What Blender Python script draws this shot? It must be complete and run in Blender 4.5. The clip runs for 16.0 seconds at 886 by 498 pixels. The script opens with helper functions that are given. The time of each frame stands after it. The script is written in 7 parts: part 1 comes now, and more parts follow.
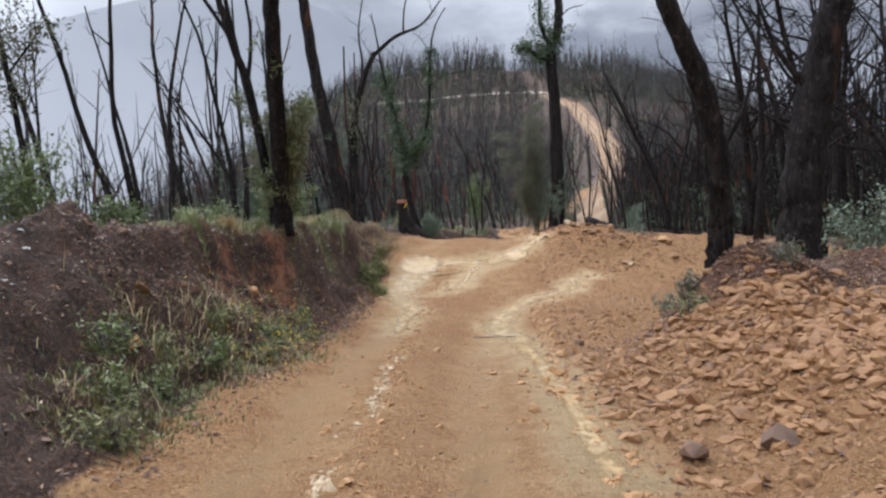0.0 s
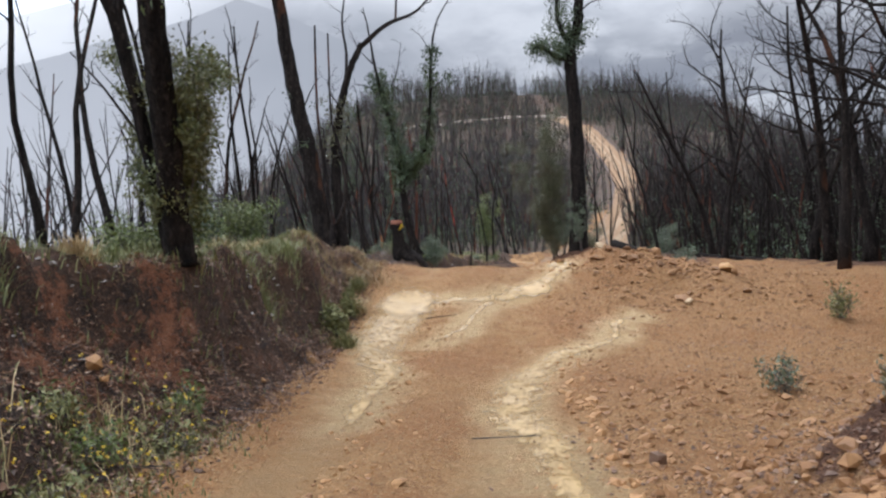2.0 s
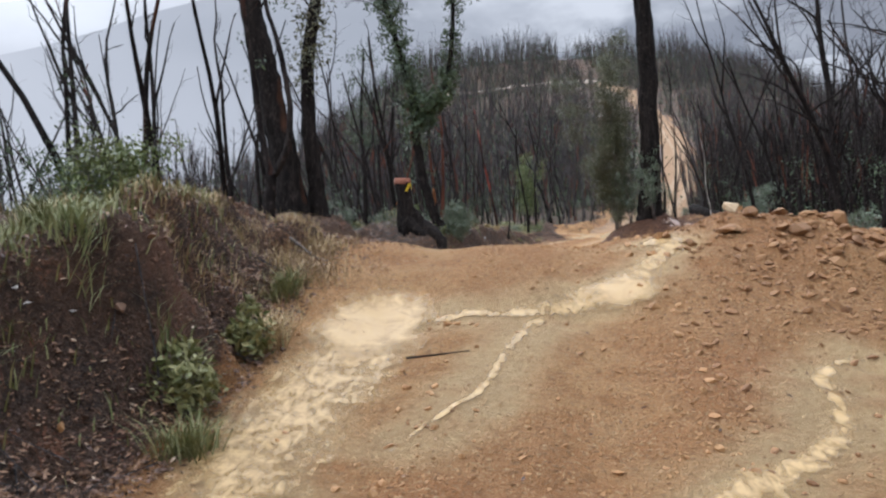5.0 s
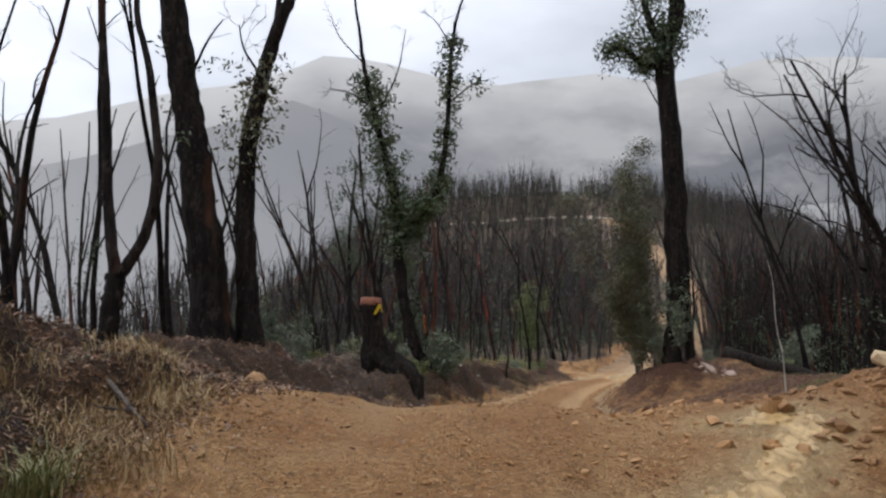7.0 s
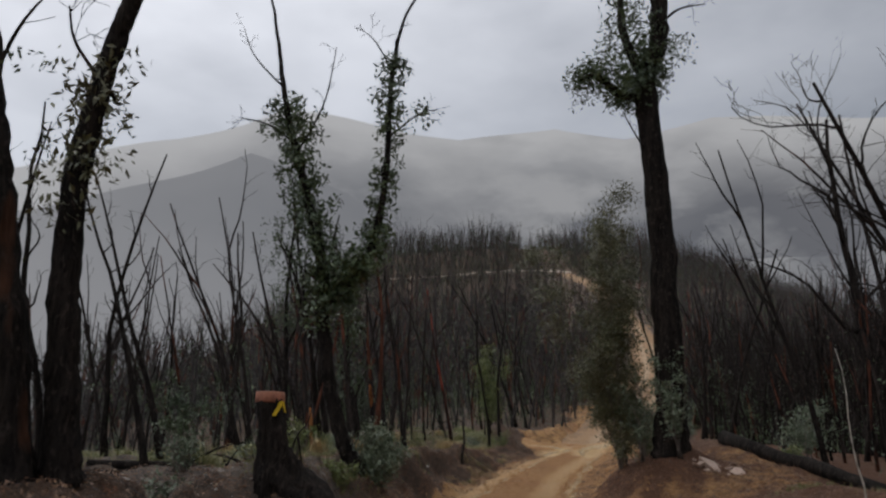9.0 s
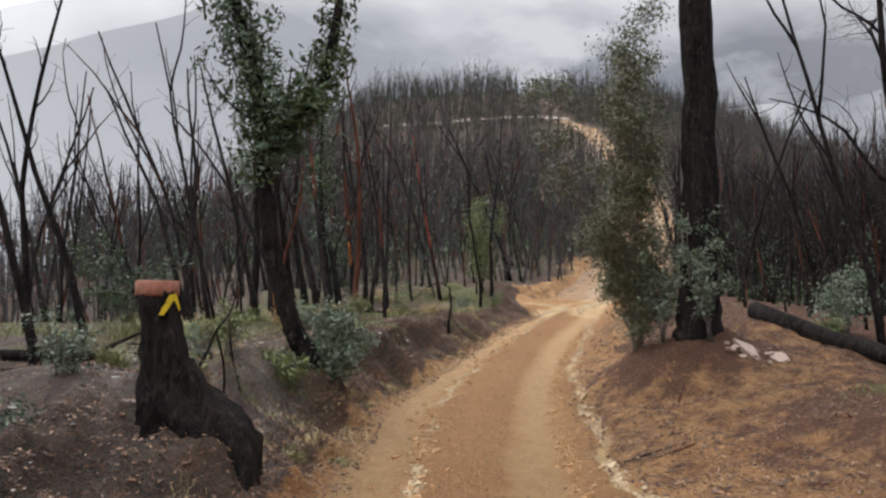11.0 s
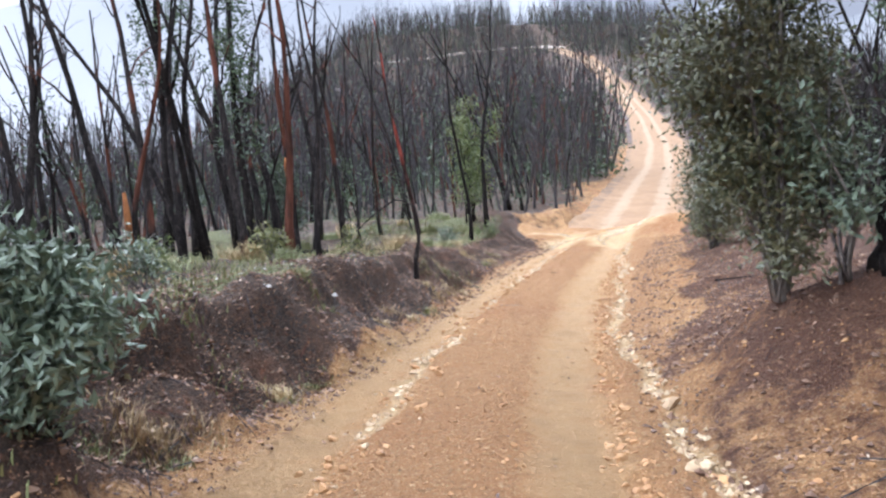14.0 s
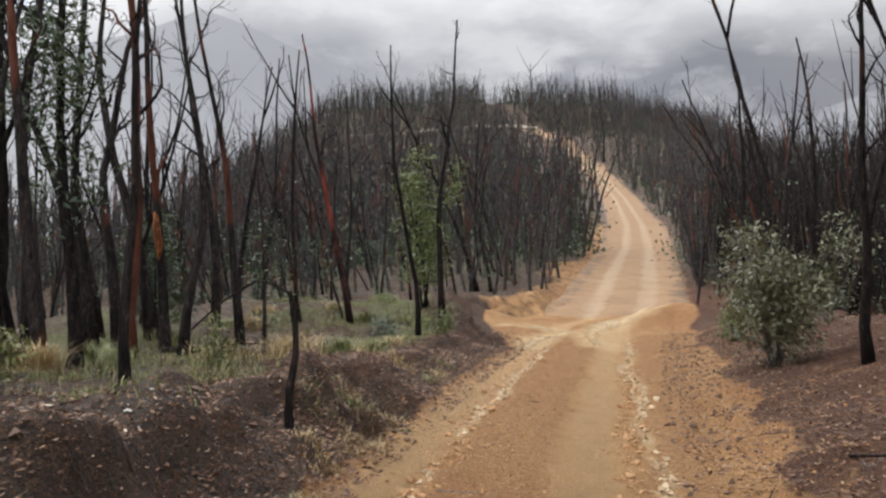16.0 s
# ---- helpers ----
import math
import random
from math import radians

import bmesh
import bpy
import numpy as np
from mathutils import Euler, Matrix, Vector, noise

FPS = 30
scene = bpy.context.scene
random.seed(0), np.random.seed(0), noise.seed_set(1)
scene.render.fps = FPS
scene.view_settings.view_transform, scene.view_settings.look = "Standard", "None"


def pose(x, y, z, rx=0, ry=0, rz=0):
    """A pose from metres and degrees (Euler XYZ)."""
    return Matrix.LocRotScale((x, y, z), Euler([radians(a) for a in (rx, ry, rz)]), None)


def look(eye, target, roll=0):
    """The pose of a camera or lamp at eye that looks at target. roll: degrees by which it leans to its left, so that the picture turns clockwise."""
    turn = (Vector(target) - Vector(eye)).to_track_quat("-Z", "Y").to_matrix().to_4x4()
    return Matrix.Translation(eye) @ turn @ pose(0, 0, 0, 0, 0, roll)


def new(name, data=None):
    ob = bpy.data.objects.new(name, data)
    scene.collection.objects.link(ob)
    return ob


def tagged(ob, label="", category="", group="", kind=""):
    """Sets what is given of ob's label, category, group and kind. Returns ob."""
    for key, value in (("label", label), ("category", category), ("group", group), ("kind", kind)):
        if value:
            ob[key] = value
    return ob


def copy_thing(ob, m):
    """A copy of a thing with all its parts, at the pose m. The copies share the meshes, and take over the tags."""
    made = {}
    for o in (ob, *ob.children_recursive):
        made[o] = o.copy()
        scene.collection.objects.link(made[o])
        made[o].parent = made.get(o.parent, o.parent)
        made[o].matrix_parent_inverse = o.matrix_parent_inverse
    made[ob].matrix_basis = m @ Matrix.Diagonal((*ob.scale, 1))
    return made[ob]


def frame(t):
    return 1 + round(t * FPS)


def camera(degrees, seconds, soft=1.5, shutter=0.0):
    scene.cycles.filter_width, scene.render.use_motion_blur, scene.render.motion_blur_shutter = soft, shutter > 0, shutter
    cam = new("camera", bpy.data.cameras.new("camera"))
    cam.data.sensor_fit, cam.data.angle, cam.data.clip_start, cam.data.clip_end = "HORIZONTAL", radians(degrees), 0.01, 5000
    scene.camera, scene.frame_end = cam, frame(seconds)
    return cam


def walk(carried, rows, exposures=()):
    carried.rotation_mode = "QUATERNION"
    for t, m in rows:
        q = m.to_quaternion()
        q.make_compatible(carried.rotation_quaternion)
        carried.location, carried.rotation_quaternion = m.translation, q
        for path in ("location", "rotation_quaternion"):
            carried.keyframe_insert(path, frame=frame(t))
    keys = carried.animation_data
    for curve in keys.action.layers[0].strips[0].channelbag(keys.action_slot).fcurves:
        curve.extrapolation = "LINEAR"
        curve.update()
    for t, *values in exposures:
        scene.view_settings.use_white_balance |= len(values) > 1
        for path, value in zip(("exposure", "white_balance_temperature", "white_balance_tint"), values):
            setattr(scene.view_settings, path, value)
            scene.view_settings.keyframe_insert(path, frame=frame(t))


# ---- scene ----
cam = camera(57.1, 16.0, 2.4)
PATH = [
    (0.0, pose(0.000, 0.000, 1.600, 90.38, 0.25, -0.00)),
    (0.5, pose(0.071, 1.329, 1.647, 91.00, -0.47, 0.15)),
    (1.0, pose(0.180, 2.620, 1.684, 92.15, -0.12, 0.16)),
    (1.5, pose(0.272, 3.962, 1.731, 92.69, 0.35, 0.39)),
    (2.0, pose(0.356, 5.362, 1.773, 92.18, 0.48, 0.88)),
    (2.5, pose(0.454, 6.759, 1.834, 92.43, 1.33, 1.64)),
    (3.0, pose(0.502, 8.126, 1.904, 92.86, 1.17, 2.92)),
    (3.5, pose(0.549, 9.500, 1.959, 91.79, 2.35, 3.53)),
    (4.0, pose(0.580, 10.858, 1.995, 91.05, 1.99, 3.78)),
    (4.5, pose(0.606, 12.187, 2.016, 90.49, 1.31, 3.81)),
    (5.0, pose(0.630, 13.472, 2.028, 90.15, 0.79, 3.73)),
    (5.5, pose(0.656, 14.701, 2.039, 90.30, 0.48, 3.64)),
    (6.0, pose(0.681, 15.860, 2.064, 91.48, 0.14, 3.60)),
    (6.5, pose(0.708, 16.936, 2.126, 94.76, -0.61, 3.67)),
    (7.0, pose(0.759, 18.037, 2.298, 99.23, -1.67, 3.61)),
    (7.5, pose(0.800, 19.248, 2.558, 102.54, -2.19, 2.89)),
    (8.0, pose(0.835, 20.315, 2.823, 105.16, -2.86, 1.77)),
    (8.5, pose(0.885, 21.253, 3.072, 104.28, -2.09, 1.11)),
    (9.0, pose(0.941, 22.117, 3.285, 103.04, -1.16, 0.83)),
    (9.5, pose(1.000, 22.955, 3.477, 102.48, -0.61, 0.79)),
    (10.0, pose(1.062, 23.811, 3.664, 102.01, -0.54, 0.80)),
    (10.5, pose(1.134, 24.744, 3.817, 98.64, -0.80, 0.56)),
    (11.0, pose(1.201, 25.799, 3.901, 92.34, -1.00, 0.53)),
    (11.5, pose(1.287, 26.944, 3.876, 87.69, -0.70, 0.55)),
    (12.0, pose(1.386, 28.159, 3.782, 84.95, 0.09, 0.34)),
    (12.5, pose(1.484, 29.467, 3.674, 84.56, 0.71, 0.38)),
    (13.0, pose(1.563, 30.862, 3.558, 85.51, 0.55, 0.65)),
    (13.5, pose(1.703, 32.398, 3.480, 86.76, 1.29, 0.53)),
    (14.0, pose(1.818, 33.967, 3.449, 88.21, 1.58, 0.57)),
    (14.5, pose(1.940, 35.549, 3.442, 89.36, 0.99, 0.70)),
    (15.0, pose(2.066, 37.160, 3.504, 91.82, 0.80, 0.29)),
    (15.5, pose(2.264, 38.765, 3.631, 93.69, 0.40, -0.52)),
    (16.0, pose(2.462, 40.392, 3.722, 93.49, -0.17, -1.54)),
]
EXPOSURES = [(0.0, 0.1, 5800, 10), (3.0, 0.1, 6050, 10), (6.0, 0.12, 5850, 10), (6.5, -0.05, 6150, 10), (6.9, -0.43, 6400, 10), (7.2, -0.76, 6500, 10), (7.6, -1.0, 6500, 10), (8.0, -1.15, 6550, 10), (10.3, -1.1, 6500, 10), (10.7, -0.5, 6450, 10),
             (11.0, 0.0, 6400, 10), (11.4, 0.58, 6150, 10), (12.0, 1.18, 5650, 11), (12.5, 1.0, 5250, 12), (13.5, 0.98, 5120, 12), (14.2, 0.84, 5800, 11), (15.0, 0.6, 6150, 10), (15.5, 0.2, 6450, 10), (16.0, 0.05, 6500, 10)]
walk(cam, PATH, EXPOSURES)

# ---------------------------------------------------------------- light
world = bpy.data.worlds.new("overcast_sky")
scene.world = world
world.use_nodes = True


def build_sky():
    nt = world.node_tree
    nt.nodes.clear()
    n, l = nt.nodes.new, nt.links.new
    out, bg, add = n("ShaderNodeOutputWorld"), n("ShaderNodeBackground"), n("ShaderNodeAddShader")
    sky, bg2 = n("ShaderNodeTexSky"), n("ShaderNodeBackground")
    sky.sky_type, sky.sun_disc = "NISHITA", False
    sky.sun_elevation, sky.sun_rotation = radians(53), radians(-45)
    l(sky.outputs[0], bg2.inputs[0])
    bg2.inputs[1].default_value = 0.05
    tc, sep = n("ShaderNodeTexCoord"), n("ShaderNodeSeparateXYZ")
    l(tc.outputs["Generated"], sep.inputs[0])
    square = n("ShaderNodeMath")            # an overcast dome: far brighter overhead than at the horizon
    square.operation, square.inputs[1].default_value = "POWER", 1.7
    l(sep.outputs[2], square.inputs[0])
    up = n("ShaderNodeMapRange")
    up.inputs["To Min"].default_value, up.inputs["To Max"].default_value = 0.42, 2.3
    l(square.outputs[0], up.inputs[0])
    flat = n("ShaderNodeMapping")
    flat.inputs["Scale"].default_value = (1.0, 1.0, 2.2)
    l(tc.outputs["Generated"], flat.inputs[0])
    clouds = n("ShaderNodeTexNoise")
    clouds.inputs["Scale"].default_value, clouds.inputs["Detail"].default_value = 4.6, 5.0
    clouds.inputs["Roughness"].default_value, clouds.inputs["Distortion"].default_value = 0.5, 0.0
    l(flat.outputs[0], clouds.inputs[0])
    shade = n("ShaderNodeMapRange")
    shade.inputs["From Min"].default_value, shade.inputs["From Max"].default_value = 0.33, 0.68
    shade.inputs["To Min"].default_value, shade.inputs["To Max"].default_value = 0.86, 1.2
    l(clouds.outputs[0], shade.inputs[0])
    side = n("ShaderNodeMapRange")          # the cloud is thinner over the valley
    side.inputs["From Min"].default_value, side.inputs["From Max"].default_value = -0.75, 0.6
    side.inputs["To Min"].default_value, side.inputs["To Max"].default_value = 2.0, 0.68
    l(sep.outputs[0], side.inputs[0])
    both = n("ShaderNodeMath")
    both.operation = "MULTIPLY"
    l(shade.outputs[0], both.inputs[0])
    l(side.outputs[0], both.inputs[1])
    mul = n("ShaderNodeMath")
    mul.operation = "MULTIPLY"
    l(up.outputs[0], mul.inputs[0])
    l(both.outputs[0], mul.inputs[1])
    bg.inputs[0].default_value = (0.94, 0.955, 1.0, 1)
    l(mul.outputs[0], bg.inputs[1])
    l(bg.outputs[0], add.inputs[0])
    l(bg2.outputs[0], add.inputs[1])
    l(add.outputs[0], out.inputs[0])


build_sky()
sun = new("sun", bpy.data.lights.new("sun", "SUN"))
sun.data.energy, sun.data.angle, sun.data.color = 0.7, radians(25), (1.0, 0.95, 0.88)
sun.matrix_world = look((0, 0, 0), (0.42, -0.42, -0.80))


# ---------------------------------------------------------------- materials
class Nodes:
    """A node material, built link by link."""

    def __init__(self, name, roughness=0.8, specular=0.4):
        self.mat = bpy.data.materials.new(name)
        self.mat.use_nodes = True
        self.nt = self.mat.node_tree
        self.bsdf = self.nt.nodes["Principled BSDF"]
        self.bsdf.inputs["Roughness"].default_value = roughness
        self.bsdf.inputs["Specular IOR Level"].default_value = specular
        self.geo = self.nt.nodes.new("ShaderNodeNewGeometry")
        self.tc = self.nt.nodes.new("ShaderNodeTexCoord")

    def node(self, kind):
        return self.nt.nodes.new("ShaderNode" + kind)

    def link(self, a, b):
        self.nt.links.new(a, b)

    def noise(self, scale, detail=4.0, rough=0.55, space="Object", stretch=None, distort=0.0):
        t = self.node("TexNoise")
        t.inputs["Scale"].default_value, t.inputs["Detail"].default_value = scale, detail
        t.inputs["Roughness"].default_value, t.inputs["Distortion"].default_value = rough, distort
        src = self.geo.outputs["Position"] if space == "World" else self.tc.outputs["Object"]
        if stretch:
            m = self.node("Mapping")
            m.inputs["Scale"].default_value = stretch
            self.link(src, m.inputs[0])
            src = m.outputs[0]
        self.link(src, t.inputs["Vector"])
        return t.outputs[0]

    def voronoi(self, scale, space="World", feature="F1", out="Distance"):
        t = self.node("TexVoronoi")
        t.feature = feature
        t.inputs["Scale"].default_value = scale
        self.link(self.geo.outputs["Position"] if space == "World" else self.tc.outputs["Object"], t.inputs["Vector"])
        return t.outputs[out]

    def ramp(self, fac, *stops):
        r = self.node("ValToRGB")
        while len(r.color_ramp.elements) < len(stops):
            r.color_ramp.elements.new(0.5)
        for e, (p, c) in zip(r.color_ramp.elements, stops):
            e.position, e.color = p, (*c, 1) if len(c) == 3 else c
        self.link(fac, r.inputs[0])
        return r.outputs[0]

    def band(self, fac, lo, hi, a=0.0, b=1.0):
        m = self.node("MapRange")
        m.inputs["From Min"].default_value, m.inputs["From Max"].default_value = lo, hi
        m.inputs["To Min"].default_value, m.inputs["To Max"].default_value = a, b
        self.link(fac, m.inputs[0])
        return m.outputs[0]

    def mix(self, fac, a, b, kind="MIX"):
        m = self.node("Mix")
        m.data_type, m.blend_type = "RGBA", kind
        for value, socket in ((fac, m.inputs[0]), (a, m.inputs[6]), (b, m.inputs[7])):
            if isinstance(value, tuple):
                socket.default_value = (*value, 1)
            elif isinstance(value, (int, float)):
                socket.default_value = value
            else:
                self.link(value, socket)
        return m.outputs[2]

    def math(self, op, a, b):
        m = self.node("Math")
        m.operation = op
        for value, socket in ((a, m.inputs[0]), (b, m.inputs[1])):
            if isinstance(value, (int, float)):
                socket.default_value = value
            else:
                self.link(value, socket)
        return m.outputs[0]

    def attribute(self, name):
        a = self.node("Attribute")
        a.attribute_name = name
        return a.outputs["Fac"]

    def random(self):
        return self.node("ObjectInfo").outputs["Random"]

    def island(self):
        return self.geo.outputs["Random Per Island"]

    def colour(self, c):
        self.link(c, self.bsdf.inputs["Base Color"])

    def roughness(self, r):
        self.link(r, self.bsdf.inputs["Roughness"])

    def bump(self, height, strength, distance, prior=None):
        b = self.node("Bump")
        b.inputs["Strength"].default_value, b.inputs["Distance"].default_value = strength, distance
        self.link(height, b.inputs["Height"])
        if prior:
            self.link(prior, b.inputs["Normal"])
        self.link(b.outputs[0], self.bsdf.inputs["Normal"])
        return b.outputs[0]


def ground_material():
    m = Nodes("wet_earth", 0.75, 0.2)
    big, mid, fine = m.noise(0.35, 5, space="World"), m.noise(2.3, 6, 0.6, "World"), m.noise(15, 6, 0.7, "World")
    grit = m.noise(60, 4, 0.65, "World")
    cell, cell_at = m.voronoi(19, out="Color"), m.voronoi(19)
    small, small_at = m.voronoi(47, out="Color"), m.voronoi(47)
    pick, pick2 = m.node("SeparateColor"), m.node("SeparateColor")
    m.link(cell, pick.inputs[0])
    m.link(small, pick2.inputs[0])
    pebble = m.math("MULTIPLY", m.band(cell_at, 0.42, 0.30), m.band(pick.outputs[0], 0.62, 0.70))
    chip = m.math("MULTIPLY", m.band(small_at, 0.45, 0.32), m.band(pick2.outputs[0], 0.5, 0.6))
    clay = m.mix(m.band(mid, 0.35, 0.65), (0.39, 0.20, 0.078), (0.51, 0.295, 0.13))
    clay = m.mix(m.band(big, 0.45, 0.62, 0, 0.8), clay, (0.35, 0.15, 0.052))
    clay = m.mix(m.math("MULTIPLY", m.attribute("hump"), m.band(mid, 0.25, 0.6, 0.15, 0.75)), clay, m.mix(m.band(fine, 0.35, 0.6), (0.29, 0.132, 0.05), (0.385, 0.20, 0.085)))
    clay = m.mix(m.band(fine, 0.5, 0.66, 0, 0.85), clay, (0.21, 0.105, 0.043))
    clay = m.mix(m.band(grit, 0.58, 0.70, 0, 0.7), clay, (0.54, 0.40, 0.23))
    clay = m.mix(m.band(grit, 0.40, 0.32, 0, 0.7), clay, (0.16, 0.08, 0.035))
    clay = m.mix(m.math("MULTIPLY", chip, 0.9), clay, m.mix(pick2.outputs[1], (0.19, 0.092, 0.04), (0.62, 0.42, 0.22)))
    clay = m.mix(m.math("MULTIPLY", pebble, 0.85), clay, m.mix(pick.outputs[1], (0.20, 0.095, 0.04), (0.50, 0.33, 0.17)))
    silt = m.mix(m.band(fine, 0.35, 0.7), (0.47, 0.278, 0.118), (0.54, 0.343, 0.16))
    silt = m.mix(m.band(mid, 0.42, 0.68, 0, 0.85), silt, (0.40, 0.235, 0.10))
    silt = m.mix(m.band(grit, 0.60, 0.72, 0, 0.6), silt, (0.33, 0.205, 0.095))
    silt = m.mix(m.band(m.attribute("wash"), 0.1, 0.65, 0, 0.9), silt, m.mix(m.band(fine, 0.4, 0.65), (0.60, 0.42, 0.215), (0.50, 0.325, 0.15)))
    silt = m.mix(m.math("MULTIPLY", chip, 0.22), silt, (0.28, 0.165, 0.08))
    litter = m.mix(m.band(mid, 0.3, 0.7), (0.038, 0.028, 0.022), (0.108, 0.069, 0.045))
    litter = m.mix(m.attribute("ash"), m.mix(0.65, litter, (0.135, 0.058, 0.032)), litter)
    litter = m.mix(m.math("MULTIPLY", m.attribute("ash"), m.band(big, 0.42, 0.62, 0, 0.85)), litter, m.mix(m.band(mid, 0.4, 0.65), (0.066, 0.055, 0.047), (0.16, 0.132, 0.108)))
    litter = m.mix(m.band(m.attribute("ash"), 1.0, 1.6, 0, 0.9), litter, m.mix(m.band(mid, 0.35, 0.65), (0.10, 0.086, 0.076), (0.22, 0.19, 0.165)))
    litter = m.mix(m.band(fine, 0.52, 0.66, 0, 0.85), litter, (0.18, 0.09, 0.05))
    litter = m.mix(m.band(grit, 0.58, 0.70, 0, 0.8), litter, (0.22, 0.14, 0.09))
    litter = m.mix(m.math("MULTIPLY", chip, 0.85), litter, m.mix(pick2.outputs[1], (0.018, 0.014, 0.013), (0.27, 0.14, 0.075)))
    grass = m.mix(m.band(fine, 0.3, 0.7), (0.075, 0.078, 0.03), (0.17, 0.165, 0.075))
    bank = m.mix(m.band(mid, 0.3, 0.65), (0.036, 0.027, 0.022), (0.11, 0.064, 0.042))
    bank = m.mix(m.band(fine, 0.5, 0.66, 0, 0.85), bank, (0.17, 0.10, 0.066))
    bank = m.mix(m.band(m.noise(0.8, 4, 0.6, "World"), 0.58, 0.70, 0, 0.45), bank, (0.25, 0.12, 0.07))
    bank = m.mix(m.band(grit, 0.6, 0.7, 0, 0.85), bank, (0.26, 0.19, 0.13))
    bank = m.mix(m.math("MULTIPLY", chip, 0.8), bank, m.mix(pick2.outputs[1], (0.02, 0.014, 0.012), (0.24, 0.14, 0.09)))
    red = m.mix(m.band(fine, 0.4, 0.65), (0.44, 0.20, 0.11), (0.30, 0.12, 0.06))
    bank = m.mix(m.band(m.math("ADD", m.attribute("red"), m.math("ADD", m.band(fine, 0.2, 0.8, -0.5, 0.5), m.band(mid, 0.3, 0.7, -0.45, 0.45))), 0.4, 0.8, 0, 0.85), bank, red)
    edge = m.math("ADD", m.attribute("clay"), m.band(mid, 0.2, 0.8, -0.28, 0.28))
    edge = m.math("ADD", edge, m.band(fine, 0.2, 0.8, -0.2, 0.2))
    c = m.mix(m.band(m.math("ADD", m.attribute("grass"), m.band(mid, 0.2, 0.8, -0.4, 0.4)), 0.4, 0.65), litter, grass)
    c = m.mix(m.band(m.math("ADD", m.attribute("bank"), m.band(mid, 0.2, 0.8, -0.25, 0.25)), 0.4, 0.6), c, bank)
    c = m.mix(m.band(edge, 0.38, 0.62), c, clay)
    wet = m.band(m.math("ADD", m.attribute("silt"), m.band(mid, 0.2, 0.8, -0.34, 0.34)), 0.28, 0.85)
    c = m.mix(wet, c, silt)
    m.colour(c)
    m.roughness(m.band(m.math("ADD", wet, m.band(big, 0.3, 0.7, -0.3, 0.3)), 0, 1, 0.85, 0.58))
    dry = m.band(wet, 0.2, 0.9, 1.0, 0.25)
    b = m.bump(fine, 1.0, 0.06)
    b = m.bump(m.math("MULTIPLY", m.band(cell_at, 0.5, 0.1), m.math("MULTIPLY", dry, pick.outputs[0])), 1.0, 0.035, b)
    b = m.bump(m.math("MULTIPLY", m.band(small_at, 0.5, 0.1), dry), 0.9, 0.014, b)
    m.bump(grit, 0.9, 0.012, b)
    return m.mat


def bark_material(name, dark, light, peel, amount):
    m = Nodes(name, 0.9, 0.07)
    streak = m.noise(9, 5, 0.6, "World", (1.0, 1.0, 0.12))
    crack = m.noise(30, 5, 0.65, "World", (1.0, 1.0, 0.22))
    flake = m.noise(14, 5, 0.7, "World", (1.0, 1.0, 0.5))
    patch = m.noise(1.3, 3, 0.5, "World", (1.0, 1.0, 0.35))
    c = m.mix(m.band(streak, 0.35, 0.7), dark, light)
    c = m.mix(m.band(flake, 0.55, 0.62, 0, 0.6), c, tuple(v * 1.9 for v in light))
    c = m.mix(m.band(crack, 0.52, 0.66, 0, 0.9), c, tuple(v * 0.4 for v in dark))
    where = m.band(m.math("ADD", patch, m.band(m.random(), 0, 1, -0.12, 0.12)), 0.66 - amount, 0.72 - amount)
    c = m.mix(where, c, m.mix(m.band(streak, 0.4, 0.65), peel, tuple(v * 0.45 for v in peel)))
    m.colour(c)
    b = m.bump(crack, 1.0, 0.035)
    b = m.bump(flake, 0.9, 0.03, b)
    m.bump(streak, 0.8, 0.04, b)
    return m.mat


def leaf_material(name, a, b, c, gloss=0.45):
    m = Nodes(name, gloss, 0.5)
    col = m.mix(m.island(), a, b)
    col = m.mix(m.band(m.noise(0.9, 3, 0.5, "World"), 0.45, 0.65, 0, 0.75), col, c)
    m.colour(col)
    m.bsdf.inputs["Transmission Weight"].default_value = 0.0
    return m.mat


def fallen_leaf_material():
    m = Nodes("fallen_leaf", 0.5, 0.4)
    m.colour(m.ramp(m.island(), (0.0, (0.045, 0.026, 0.019)), (0.35, (0.135, 0.066, 0.038)), (0.7, (0.26, 0.14, 0.075)), (0.92, (0.32, 0.19, 0.105)), (1.0, (0.46, 0.35, 0.24))))
    return m.mat


def rock_material(name, a, b, c):
    m = Nodes(name, 0.7, 0.4)
    col = m.mix(m.island(), a, b)
    col = m.mix(m.random(), col, m.mix(m.island(), b, c))
    n1, n2 = m.noise(6, 5, 0.6, "World"), m.noise(40, 4, 0.6, "World")
    col = m.mix(m.band(n1, 0.5, 0.7, 0, 0.7), col, c)
    col = m.mix(m.band(n2, 0.55, 0.75, 0, 0.5), col, (0.12, 0.055, 0.025))
    m.colour(col)
    b1 = m.bump(n1, 0.5, 0.02)
    m.bump(n2, 0.6, 0.006, b1)
    return m.mat


